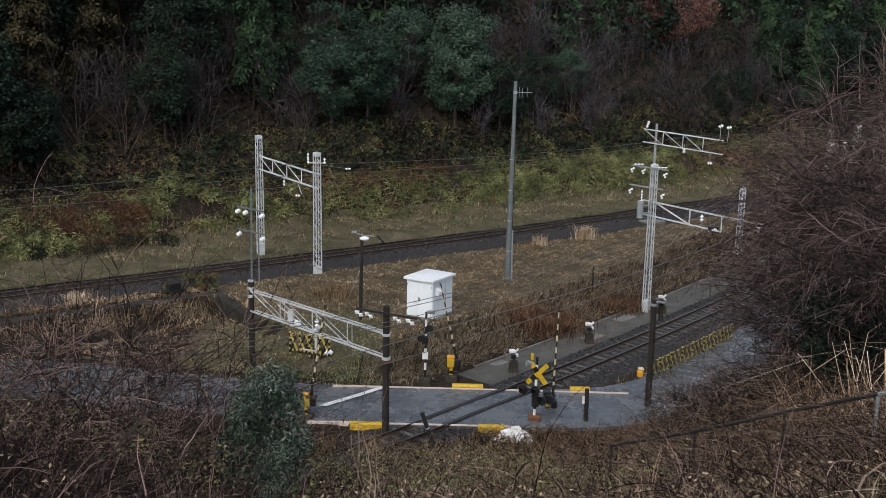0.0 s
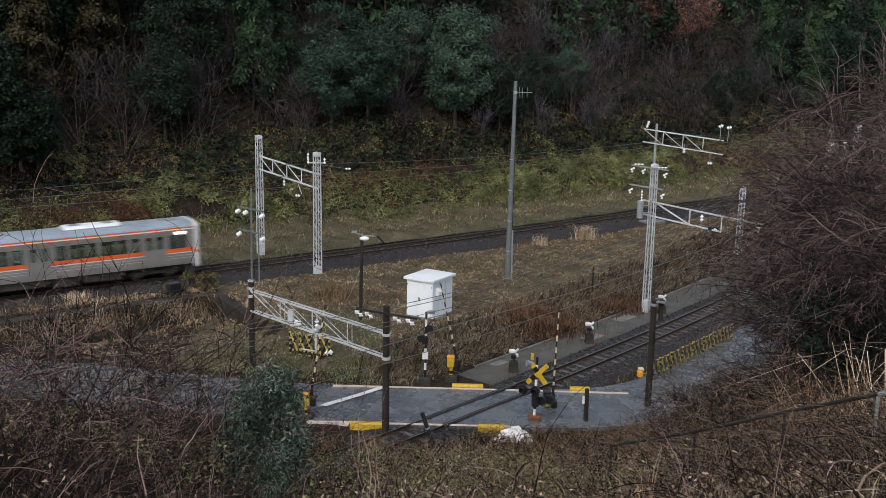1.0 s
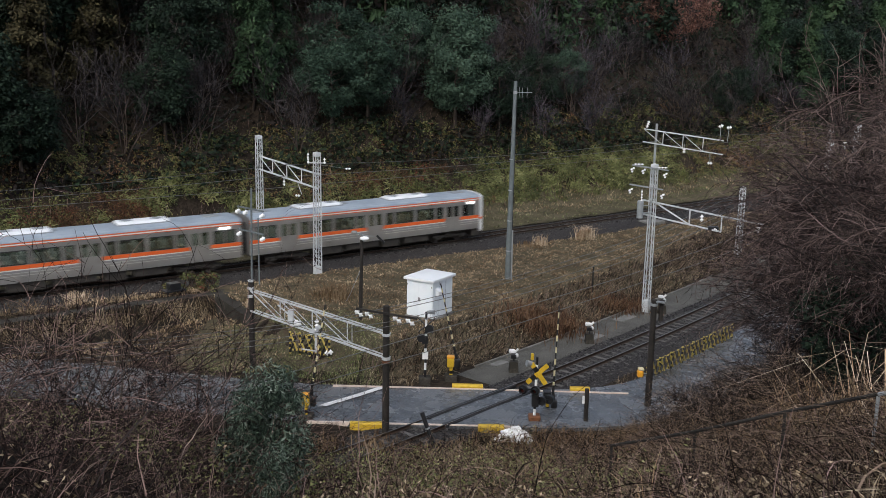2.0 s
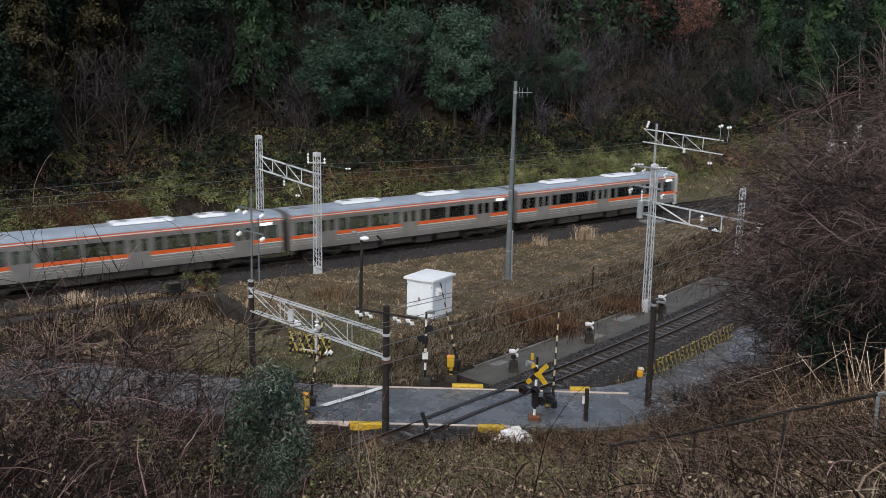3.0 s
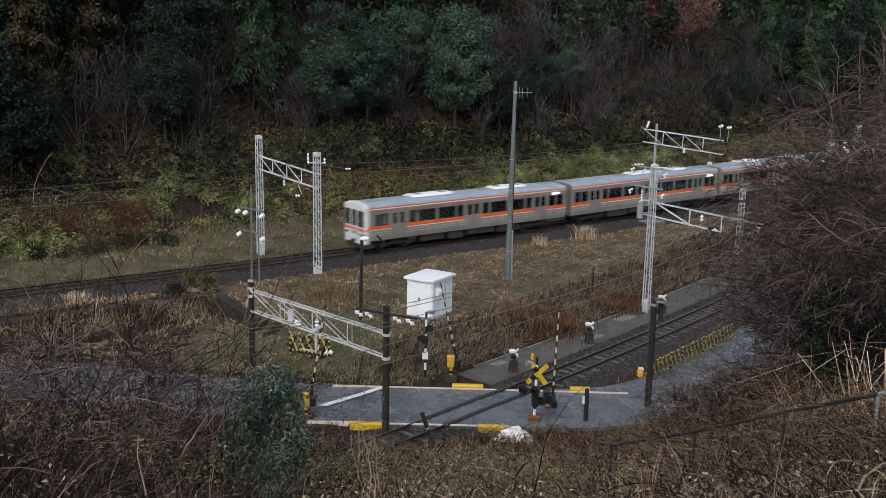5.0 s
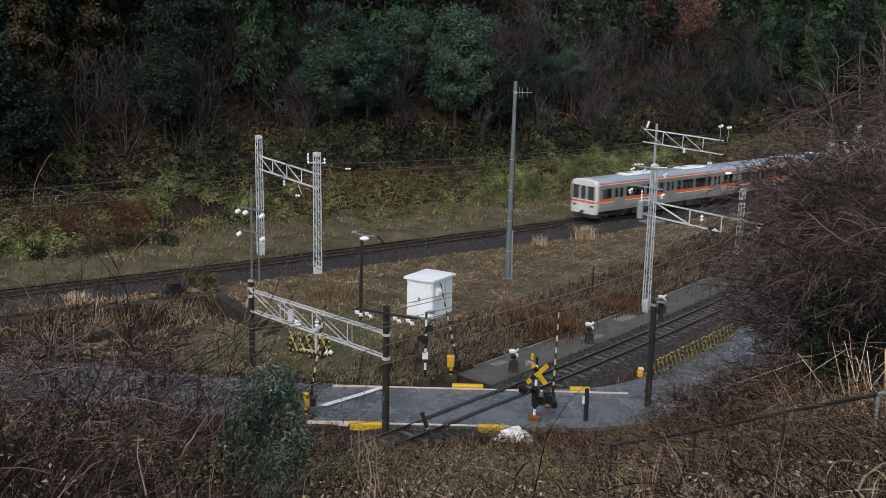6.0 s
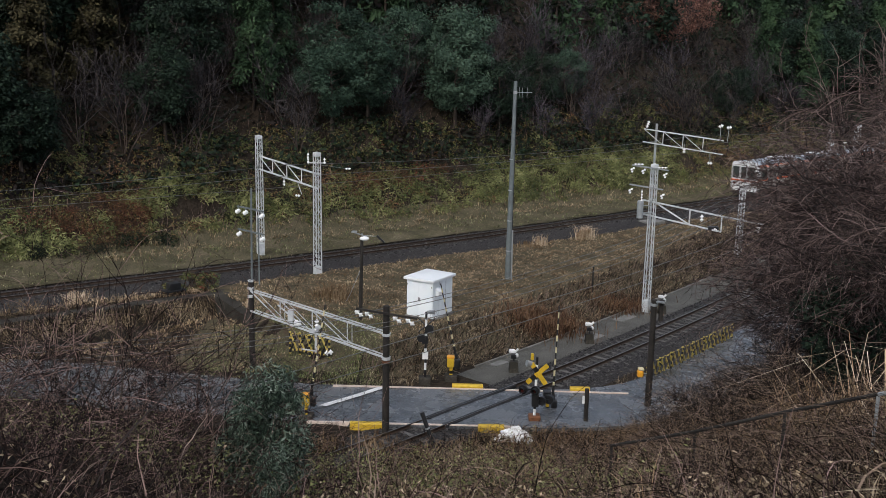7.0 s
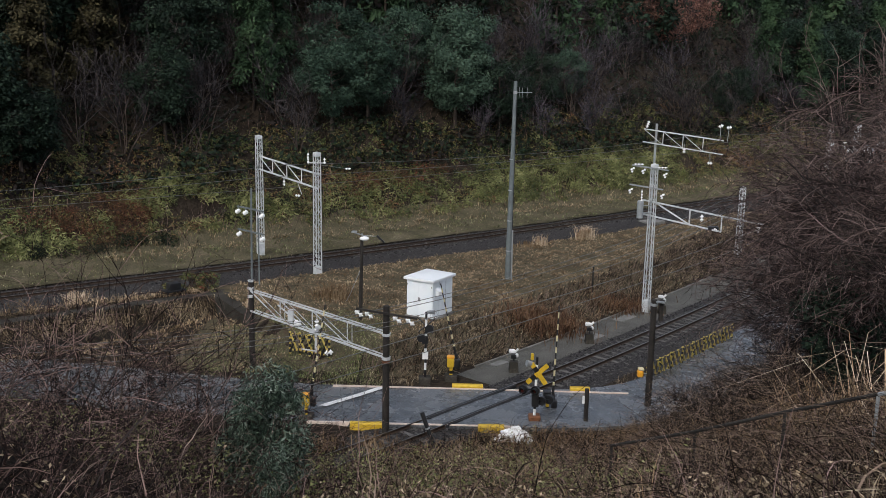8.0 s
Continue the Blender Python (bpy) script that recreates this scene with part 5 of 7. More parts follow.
M["leaf_bank"] = leaf_material("mixed_scrub_leaves", [(0.1951, 0.07455, 0.04471), (0.0675, 0.04474, 0.02515), (0.06001, 0.0969, 0.03353), (0.1951, 0.1864, 0.06986), (0.03001, 0.04474, 0.01956), (0.2251, 0.1789, 0.07685), (0.15, 0.07455, 0.04191)], 0.16, 0.10)
M["bark"] = material("grey_brown_bark", [(0.035, 0.026, 0.021), (0.075, 0.058, 0.048), (0.11, 0.088, 0.075)], 0.9, 2, 8, 0.5, fine=0.4, spec=0.06)
M["dark_bark"] = material("dark_wet_bark", [(0.012, 0.0095, 0.009), (0.03, 0.0235, 0.0215), (0.055, 0.044, 0.04)], 0.85, 2, 8, 0.4, fine=0.4, spec=0.1)
# Both ramps run near black to pale: shaded and lit stems by colour.
M["twig"] = material("bare_brown_twigs", [(0.008, 0.006, 0.005), (0.024, 0.017, 0.0138), (0.065, 0.046, 0.037), (0.3, 0.22, 0.17)], 0.85, 0.7, 4, 0, island=0.3, spec=0.06)
M["twig_red"] = material("bare_reddish_twigs", [(0.008, 0.0052, 0.0048), (0.022, 0.0138, 0.0126), (0.06, 0.038, 0.034), (0.27, 0.185, 0.16)], 0.85, 0.7, 4, 0, island=0.3, spec=0.06)
M["twig_dark"] = material("bare_dark_twigs", [(0.012, 0.0105, 0.0112), (0.026, 0.0225, 0.0238), (0.05, 0.043, 0.044), (0.09, 0.077, 0.076)], 0.9, 0.4, 4, 0, island=0.2, rand=0.08, spec=0.06)
M["twig_fine"] = material("fine_grey_brown_twigs", [(0.01791, 0.01291, 0.01258), (0.05118, 0.03705, 0.03516), (0.1088, 0.07887, 0.07279), (0.2175, 0.1614, 0.1456)], 0.85, 0.35, 4, 0, island=0.2, rand=0.06, spec=0.06)
# Grey-purple twigs, with bluish haze put into the colour.
M["twig_mist"] = material("haze_tinted_grey_purple_twigs", [(0.01737, 0.01518, 0.01854), (0.03721, 0.03217, 0.03845), (0.06823, 0.05949, 0.06868), (0.1055, 0.09102, 0.103)], 0.9, 0.4, 4, 0, island=0.2, rand=0.1, spec=0.06)
M["straw"] = material("dry_straw_grass", [(0.088, 0.05104, 0.0264), (0.176, 0.1144, 0.06336), (0.3168, 0.2288, 0.1408)], 0.8, 0.5, 5, 0, island=0.15, spec=0.06)
M["straw_brown"] = material("dead_brown_grass", [(0.03643, 0.02655, 0.01794), (0.1027, 0.07611, 0.04953), (0.2069, 0.1593, 0.1025), (0.4471, 0.354, 0.239)], 0.85, 0.5, 6, 0, island=0.25, spec=0.06)
M["straw_mid"] = material("bleached_dead_grass", [(0.0624, 0.04784, 0.02867), (0.1716, 0.1226, 0.07508), (0.312, 0.2242, 0.1365), (0.5928, 0.4485, 0.2867)], 0.85, 0.4, 8, 0, island=0.24, spec=0.06)
M["straw_rust"] = material("rusty_dead_grass", [(0.05, 0.026, 0.016), (0.12, 0.066, 0.04), (0.24, 0.145, 0.085)], 0.85, 0.8, 5, 0, island=0.22, spec=0.06)
M["straw_pale"] = material("pale_pampas_stems", [(0.3, 0.2, 0.12), (0.48, 0.36, 0.24), (0.62, 0.5, 0.37)], 0.8, 0.8, 5, 0, island=0.25, spec=0.06)
M["turf"] = material("patchy_turf", [(0.027, 0.02304, 0.0144), (0.0675, 0.06048, 0.03456), (0.1125, 0.09504, 0.06048), (0.195, 0.1584, 0.108)], 0.95, 0.7, 12, 1.0, 14, fine=0.5, depth=0.05, spec=0.06)
M["dead_turf"] = material("matted_dead_turf", [(0.03, 0.024, 0.017), (0.085, 0.062, 0.042), (0.08, 0.074, 0.044), (0.15, 0.11, 0.072), (0.23, 0.175, 0.12)], 0.95, 0.8, 14, 1.0, 12, fine=0.5, depth=0.08, spec=0.05)
M["grass"] = material("dull_green_verge_grass", [(0.0726, 0.06958, 0.03388), (0.1694, 0.1645, 0.07502), (0.115, 0.1581, 0.05445), (0.363, 0.3289, 0.1936)], 0.8, 0.3, 6, 0, island=0.26, spec=0.06)


def leaves(c, length, width, rng, droop=0.0, flat=0.5, curl=0.25, facing=None, stray=0.5):
    """Four-cornered leaves, folded a little, at the points c, turned towards facing where it is given."""
    n = len(c)
    d = rng.normal(size=(n, 3))
    d[:, 2] = d[:, 2] * flat - droop
    if facing is None:
        g = rng.normal(size=(n, 3))
    else:
        g = facing / (np.linalg.norm(facing, axis=1)[:, None] + 1e-9) + rng.normal(size=(n, 3)) * stray
    g /= np.linalg.norm(g, axis=1)[:, None] + 1e-9
    d -= g * (d * g).sum(1)[:, None]
    d /= np.linalg.norm(d, axis=1)[:, None] + 1e-9
    e = np.cross(g, d)
    L = length * rng.uniform(0.6, 1.35, (n, 1))
    W = width * rng.uniform(0.6, 1.3, (n, 1))
    v = np.stack([c, c + d * L * 0.5 + e * W * 0.5 - g * W * curl, c + d * L, c + d * L * 0.5 - e * W * 0.5 - g * W * curl], 1)
    return v.reshape(-1, 3), np.arange(4 * n).reshape(n, 4)


def prisms(p0, p1, r0, r1):
    """Three-sided sticks between pairs of points."""
    n = len(p0)
    d = p1 - p0
    d /= np.linalg.norm(d, axis=1)[:, None] + 1e-9
    ref = np.where(np.abs(d[:, 2:3]) > 0.9, np.array([[1.0, 0, 0]]), np.array([[0, 0, 1.0]]))
    e = np.cross(d, ref)
    e /= np.linalg.norm(e, axis=1)[:, None] + 1e-9
    g = np.cross(d, e)
    v = np.zeros((n, 6, 3))
    for k in range(3):
        a = 2 * math.pi * k / 3
        off = e * math.cos(a) + g * math.sin(a)
        v[:, k] = p0 + off * r0[:, None]
        v[:, k + 3] = p1 + off * r1[:, None]
    f = np.array([(0, 1, 4, 3), (1, 2, 5, 4), (2, 0, 3, 5)])
    return v.reshape(-1, 3), (np.arange(n)[:, None, None] * 6 + f[None]).reshape(-1, 4)


def strips(chains, rng):
    """Thin stems: one narrow unbroken strip along each chain of points, given as (points, half widths)."""
    by_length = collections.defaultdict(list)
    for p, r in chains:
        by_length[len(p)].append((p, r))
    vs, fs, k = [], [], 0
    for m, group in by_length.items():
        P, R = np.array([g[0] for g in group]), np.array([g[1] for g in group])
        n = len(P)
        e = np.cross(np.gradient(P, axis=1), np.array([0.35, 0.85, 0.4]) + rng.normal(size=(n, 1, 3)) * 0.3)
        e /= np.linalg.norm(e, axis=2)[..., None] + 1e-9
        vs.append(np.stack([P - e * R[..., None], P + e * R[..., None]], 2).reshape(-1, 3))
        q = np.array([(2 * i, 2 * i + 1, 2 * i + 3, 2 * i + 2) for i in range(m - 1)])
        fs.append((k + np.arange(n)[:, None, None] * 2 * m + q[None]).reshape(-1, 4))
        k += n * 2 * m
    return np.concatenate(vs), np.concatenate(fs)


def chain_prisms(chains):
    """Thicker stems: three-sided sticks along each chain."""
    return prisms(np.concatenate([p[:-1] for p, r in chains]), np.concatenate([p[1:] for p, r in chains]), np.concatenate([r[:-1] for p, r in chains]), np.concatenate([r[1:] for p, r in chains]))


def branches(rng, start, way, length, r, levels, kids, bias=(0, 0, 0.1), wild=0.22, shrink=0.62, limit=6000, steps=5, least=0.003, clear=0, curve=0.0):
    """The stems of a branching plant: chains of points with their radii; curve bends each stem evenly along its length."""
    out, count = [], 0
    todo = collections.deque([(np.array(start, float), np.array(way, float), length, r, levels)])
    bias = np.array(bias, float)
    while todo and count < limit:
        p, d, L, rad, lev = todo.popleft()
        d = d / np.linalg.norm(d)
        st = steps if lev > 0 else max(3, steps - 2)
        bend = rng.normal(size=3) * curve
        pts, rads = [p], [rad]
        for k in range(st):
            d = d + rng.normal(size=3) * wild + bend + bias * (0.5 if lev == levels else 1.0)
            d /= np.linalg.norm(d)
            p = p + d * L / st
            rb = rad * (1 - 0.6 * (k + 1) / st)
            pts.append(p)
            rads.append(rb)
            if lev > 0 and (k > clear or lev < levels):
                for _ in range(rng.poisson(kids / st * 1.15)):
                    t = rng.normal(size=3)
                    t -= d * t.dot(d)
                    t /= np.linalg.norm(t)
                    a = rng.uniform(0.4, 1.0)
                    todo.append((p, d * math.cos(a) + t * math.sin(a), L * shrink * rng.uniform(0.6, 1.2), max(rb * 0.62, least), lev - 1))
        out.append((np.array(pts), np.array(rads)))
        count += st
    return out


def crown_points(rng, n, clumps, rx, rz, zc, spread):
    """Points in uneven clumps over an egg-shaped crown."""
    a = rng.uniform(0, 2 * math.pi, clumps)
    h = rng.uniform(-1, 1, clumps)
    rad = np.sqrt(1 - h * h) * rng.uniform(0.55, 1.05, clumps)
    c = np.stack([rx * rad * np.cos(a), rx * rad * np.sin(a), zc + rz * h * rng.uniform(0.7, 1.05, clumps)], -1)
    k = rng.integers(0, clumps, n)
    size = rng.uniform(0.6, 1.4, clumps)
    q = rng.normal(size=(n, 3))
    q /= np.linalg.norm(q, axis=1)[:, None]
    q *= rng.uniform(0.3, 1.0, (n, 1)) ** 0.6
    q[:, 2] *= 0.65
    return c[k] + q * (spread * size[k])[:, None], q + np.array([0, 0, 0.55])


def stick_trunk(rng, hgt, r, limbs, reach, z0=0.3):
    p0, p1, ra, rb = [], [], [], []
    p = np.array([0, 0, -0.4])
    n = 7
    top = hgt * 0.9
    pts = [p]
    for k in range(n):
        p = np.array([rng.normal() * 0.06 * hgt / 8, rng.normal() * 0.06 * hgt / 8, -0.4 + (top + 0.4) * (k + 1) / n])
        pts.append(p)
    for k in range(n):
        p0.append(pts[k]); p1.append(pts[k + 1]); ra.append(r * (1 - 0.85 * k / n)); rb.append(r * (1 - 0.85 * (k + 1) / n))
    for _ in range(limbs):
        z = hgt * rng.uniform(z0, 0.85)
        a = rng.uniform(0, 2 * math.pi)
        s = np.array([0, 0, z])
        e = s + np.array([math.cos(a) * reach, math.sin(a) * reach, rng.uniform(0.1, 0.5) * reach]) * (1.1 - 0.6 * z / hgt) * rng.uniform(0.6, 1.0)
        m = (s + e) / 2 + rng.normal(size=3) * 0.15
        rr = r * 0.3
        p0 += [s, m]; p1 += [m, e]; ra += [rr, rr * 0.6]; rb += [rr * 0.6, rr * 0.2]
    return np.array(p0), np.array(p1), np.array(ra), np.array(rb)


def leafy_tree(name, seed, hgt, rx, n, mat, label, lsize, clumps=70, low=0.25):
    rng = np.random.default_rng(seed)
    t = thing(name, Matrix.Identity(4), label, "tree")
    v, f = prisms(*stick_trunk(rng, hgt, 0.16 + 0.012 * hgt, 14, rx * 0.85))
    trunk = new("trunk", array_mesh("trunk", v, f, M["bark"]))
    trunk.parent = t
    zc, rz = hgt * (0.5 + low / 2), hgt * (0.5 - low / 2)
    c, face = crown_points(rng, n, clumps, rx, rz, zc, rx * 0.34)
    v, f = leaves(c, lsize, lsize * 0.55, rng, droop=0.35, facing=face)
    crown = new("crown", array_mesh("crown", v, f, mat))
    crown.parent = t
    return t


def cedar_tree(name, seed, hgt, rx, n, mat, label, lsize):
    """A conifer: whorls of drooping boughs, each hung with sprays."""
    rng = np.random.default_rng(seed)
    t = thing(name, Matrix.Identity(4), label, "tree")
    v, f = prisms(*stick_trunk(rng, hgt * 1.08, 0.2, 10, rx * 0.5))
    trunk = new("trunk", array_mesh("trunk", v, f, M["bark"]))
    trunk.parent = t
    boughs = 95
    z = hgt * rng.uniform(0.12, 1.0, boughs)
    a = rng.uniform(0, 2 * math.pi, boughs)
    reach = rx * (1.08 - z / hgt) ** 0.75 * rng.uniform(0.6, 1.15, boughs)
    k = rng.integers(0, boughs, n)
    u = rng.uniform(0.15, 1, n) ** 0.7
    c = np.stack([np.cos(a[k]) * reach[k] * u, np.sin(a[k]) * reach[k] * u, z[k] - 0.35 * reach[k] * u ** 1.6], -1)
    c += rng.normal(size=(n, 3)) * np.array([0.22, 0.22, 0.2]) * (0.5 + 0.3 * rx)
    face = np.stack([np.cos(a[k]) * u, np.sin(a[k]) * u, 0.35 + 0.5 * rng.random(n)], -1)
    v, f = leaves(c, lsize, lsize * 0.4, rng, droop=0.8, flat=0.6, facing=face)
    crown = new("crown", array_mesh("crown", v, f, mat))
    crown.parent = t
    return t


def bare_tree(name, seed, hgt, r, levels, kids, mat, label, bias=(0, 0, 0.06), limit=3000, stems=1, wild=0.2, spread=0.25, category="tree", least=0.006, shrink=0.62, clear=0, steps=5, curve=0.0):
    rng = np.random.default_rng(seed)
    t = thing(name, Matrix.Identity(4), label, category)
    chains = []
    for _ in range(stems):
        foot = (rng.normal() * 0.2 * (stems > 1), rng.normal() * 0.2 * (stems > 1), -0.3)
        chains += branches(rng, foot, (rng.normal() * spread, rng.normal() * spread, 1), hgt * rng.uniform(0.55, 0.72), r, levels, kids, bias, wild, limit=limit // stems, least=least, shrink=shrink, clear=clear, steps=steps, curve=curve)
    chains.sort(key=lambda c: -c[1][0])
    k = min(max(1, sum(c[1][0] > r * 0.5 for c in chains)), len(chains) - 1)
    v, f = chain_prisms(chains[:k])
    stem = new("trunk", array_mesh("trunk", v, f, M["bark"]))
    stem.parent = t
    tagged(stem, kind="stuff")
    v, f = strips([(p, np.maximum(q, least * np.linspace(1, 0.6, len(q)))) for p, q in chains[k:]], rng)
    tw = new("twig_crown", array_mesh("twig_crown", v, f, mat))
    tw.parent = t
    tagged(tw, kind="stuff")
    return t


def arching_tree(name, seed, label):
    """A leafless tree that leans one way: arching limbs from a short trunk, with dense fine twigs."""
    rng = np.random.default_rng(seed)
    t = thing(name, Matrix.Identity(4), label, "tree")
    top = np.array([-0.9, 0.1, 4.6]) + rng.normal(size=3) * 0.3
    up = np.linspace(0, 1, 7)[:, None]
    spine = np.array([0, 0, -0.4]) * (1 - up) + top * up + rng.normal(size=(7, 3)) * 0.07
    thick = [(spine, 0.15 * (1 - 0.55 * up[:, 0]))]
    fine = []
    for k in range(15):
        h = rng.uniform(0.3, 1.0)
        p = np.array([np.interp(h, up[:, 0], spine[:, i]) for i in range(3)])
        a = math.pi + rng.normal() * 0.85
        lift = rng.uniform(0.35, 1.15)
        limb = branches(rng, p, (math.cos(a), math.sin(a), lift), rng.uniform(3.8, 5.8), rng.uniform(0.035, 0.055), 3, 9.0, (-0.01, 0, -0.06), 0.12, 0.42, 1300, 8, 0.0062, 0, 0.07)
        for c in limb:
            (thick if c[1][0] > 0.017 else fine).append(c)
    v, f = chain_prisms(thick)
    limbs = new("trunk", array_mesh("trunk", v, f, M["dark_bark"]))
    v, f = strips([(p, np.maximum(q, 0.0082 * np.linspace(1, 0.6, len(q)))) for p, q in fine], rng)
    twigs = new("twig_crown", array_mesh("twig_crown", v, f, M["twig_fine"]))
    for ob in (limbs, twigs):
        ob.parent = t
        tagged(ob, kind="stuff")
    return t


def plant(proto, x, y, turn=0.0, size=1.0, sink=0.1, first=False, lean=(0, 0)):
    m = Matrix.Translation((x, y, ground_z(x, y) - sink)) @ Euler((lean[0], lean[1], turn)).to_matrix().to_4x4()
    if first:
        ob = proto
        ob.matrix_world = m
    else:
        ob = copy_thing(proto, m)
    ob.scale = (size, size, size)
    return ob


def build_forest():
    rng = random.Random(11)
    protos = {
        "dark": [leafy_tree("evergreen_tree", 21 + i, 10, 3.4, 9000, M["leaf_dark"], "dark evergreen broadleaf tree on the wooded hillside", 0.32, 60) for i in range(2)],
        "oak": [leafy_tree("evergreen_tree", 31 + i, 9.5, 3.3, 13000, M["leaf_mid"], "green evergreen oak on the wooded hillside", 0.27, 60) for i in range(2)],
        "cedar": [cedar_tree("cedar_tree", 41 + i, 15, 3.0, 10000, M["leaf_cedar"], "tall green cedar on the wooded hillside", 0.4) for i in range(2)],
        "olive": [cedar_tree("cedar_tree", 45, 14, 3.2, 9000, M["leaf_olive"], "bronze-tinted cedar on the wooded hillside", 0.42)],
        "rust": [leafy_tree("withered_oak", 51, 9, 3.2, 3000, M["leaf_withered"], "oak with withered red-brown leaves on the hillside", 0.26, 70, 0.4)],
        "bare": [bare_tree("bare_tree", 61 + i, 8.5, 0.09, 4, 5.0, M["twig_dark"], "leafless dark tree on the wooded hillside", (0, 0, 0.12), limit=1500, stems=5, spread=0.25, least=0.021, wild=0.13, curve=0.05) for i in range(3)],
        "bare_red": [bare_tree("bare_tree", 71 + i, 7, 0.06, 4, 5.0, M["twig_mist"], "leafless grey-brown tree at the wood's edge", (0, 0, 0.1), limit=1600, stems=6, spread=0.3, least=0.02, wild=0.13, curve=0.06) for i in range(2)],
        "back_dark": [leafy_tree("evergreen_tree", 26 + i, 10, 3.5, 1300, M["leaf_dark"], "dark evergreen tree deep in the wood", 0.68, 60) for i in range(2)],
        "back_cedar": [cedar_tree("cedar_tree", 47 + i, 15, 3.1, 1700, M["leaf_cedar"], "tall dark cedar deep in the wood", 0.8) for i in range(2)],
    }
    used = set()

    def put(kind, s, u, size):
        p = on_line(FAR, s, -u)
        k = rng.randrange(len(protos[kind]))
        first = (kind, k) not in used
        used.add((kind, k))
        plant(protos[kind][k], p.x, p.y, rng.uniform(0, 6.28), size, 0.2, first)

    # trees that stand out: kind, along the line, behind it, size
    for kind, s, u, size in (("cedar", -68, 19, 0.95), ("cedar", -62, 16, 0.85), ("dark", -58, 16.5, 1.05), ("cedar", -55, 18.5, 0.9), ("dark", -51.5, 16, 1.1), ("cedar", -75, 17, 1.0), ("dark", -65, 14, 0.8), ("dark", -60.5, 13.6, 0.6), ("dark", -55.5, 14, 0.75), ("dark", -48, 15, 0.8), ("dark", -36, 18, 0.8), ("dark", -33, 21, 1.0),
                             ("olive", -46, 20, 0.95), ("olive", -40, 23, 1.0), ("dark", -44, 25, 1.2), ("cedar", -26.5, 21, 0.95), ("cedar", -23, 24, 1.0), ("oak", -20, 18, 0.85), ("oak", -15.5, 19, 0.9),
                             ("oak", -17, 22, 1.0), ("dark", -30, 27, 1.2)):
        put(kind, s, u, size)
    for kind, s, u, size in (("oak", -5.5, 18, 1.0), ("oak", -3, 20, 1.1), ("oak", -9, 22, 0.95), ("dark", -1, 16.5, 0.8), ("rust", 38, 25, 1.1), ("rust", 43, 26, 1.15), ("rust", 34.5, 27, 1.0),
                             ("oak", 65, 19, 1.05), ("oak", 70, 18, 1.1), ("bare_red", 34, 22, 1.1), ("cedar", 52, 19, 1.1), ("dark", 40, 17, 0.75), ("dark", 6, 19, 0.8), ("oak", 12, 20, 0.7), ("oak", 60, 19, 1.2), ("dark", 68, 18, 1.2), ("dark", 77, 17, 1.3), ("cedar", 85, 18, 1.2), ("dark", 94, 17, 1.3), ("cedar", 58, 16, 1.0), ("dark", 104, 18, 1.4)):
        put(kind, s, u, size)
    # leafless scrub at the wood's edge
    for i in range(76):
        s = rng.uniform(-48, 62)
        if -2 > s > -12 and rng.random() < 0.6:
            continue
        put(rng.choice(("bare", "bare_red", "bare_red")) if s > -14 else "bare", s, rng.uniform(14.5, 26), rng.uniform(0.65, 1.05))
    # the wood behind
    for i in range(72):
        s = -95 + i * 3.3 + rng.uniform(-1.5, 1.5)
        kind = rng.choice(("back_dark", "back_dark", "back_cedar", "bare")) if s > -35 else rng.choice(("back_cedar", "back_dark", "back_cedar"))
        if s > 0 and rng.random() < 0.4:
            kind = "bare_red"
        put(kind, s, rng.uniform(25, 36), rng.uniform(0.9, 1.3))



build_forest()


def xy_on(line, s, u):
    x0, y0, a, k = line
    b = a + k * s
    return x0 + (np.sin(b) - np.sin(a)) / k + u * np.sin(b), y0 - (np.cos(b) - np.cos(a)) / k - u * np.cos(b)


def stuff(name, v, f, mat, label, category):
    return tagged(new(name, array_mesh(name, v, f, mat)), label, category, kind="stuff")


def blades(rng, x, y, hgt, width, lean=0.5, sink=0.05, tuft=1, spread=0.16, hang=(0, 0)):
    """Bent grass blades, two quads each, at ground points; in tussocks of so many blades, hanging one way where it is given."""
    n = len(x) // tuft * tuft
    k = np.arange(n) % (n // tuft) if tuft > 1 else np.arange(n)
    a = rng.uniform(0, 2 * math.pi, n)
    size = rng.uniform(0.55, 1.35, n // tuft)[k]
    off = np.abs(rng.normal(0, spread, n)) * size if tuft > 1 else np.zeros(n)
    x, y = x[:n][k] + np.cos(a) * off, y[:n][k] + np.sin(a) * off
    z = height(x, y) - sink
    h = hgt * rng.uniform(0.5, 1.4, n) * (size if tuft > 1 else 1)
    l = rng.uniform(0.1, 1.0, n) * lean * h
    w = width * rng.uniform(0.6, 1.4, n)
    b = a + rng.uniform(-1, 1, n) + math.pi / 2
    base = np.stack([x, y, z], -1)
    out = np.stack([np.cos(a) + hang[0], np.sin(a) + hang[1], np.zeros(n)], -1)
    side = np.stack([np.cos(b), np.sin(b), np.zeros(n)], -1) * w[:, None] / 2
    up = np.array([0, 0, 1.0])
    mid = base + out * (l * 0.35)[:, None] + up * (h * 0.62)[:, None]
    tip = base + out * l[:, None] + up * (h * (1 - 0.28 * lean))[:, None]
    v = np.stack([base - side, base + side, mid - side * 0.8, mid + side * 0.8, tip - side * 0.15, tip + side * 0.15], 1)
    f = np.array([(0, 1, 3, 2), (2, 3, 5, 4)])
    return v.reshape(-1, 3), (np.arange(n)[:, None, None] * 6 + f[None]).reshape(-1, 4)


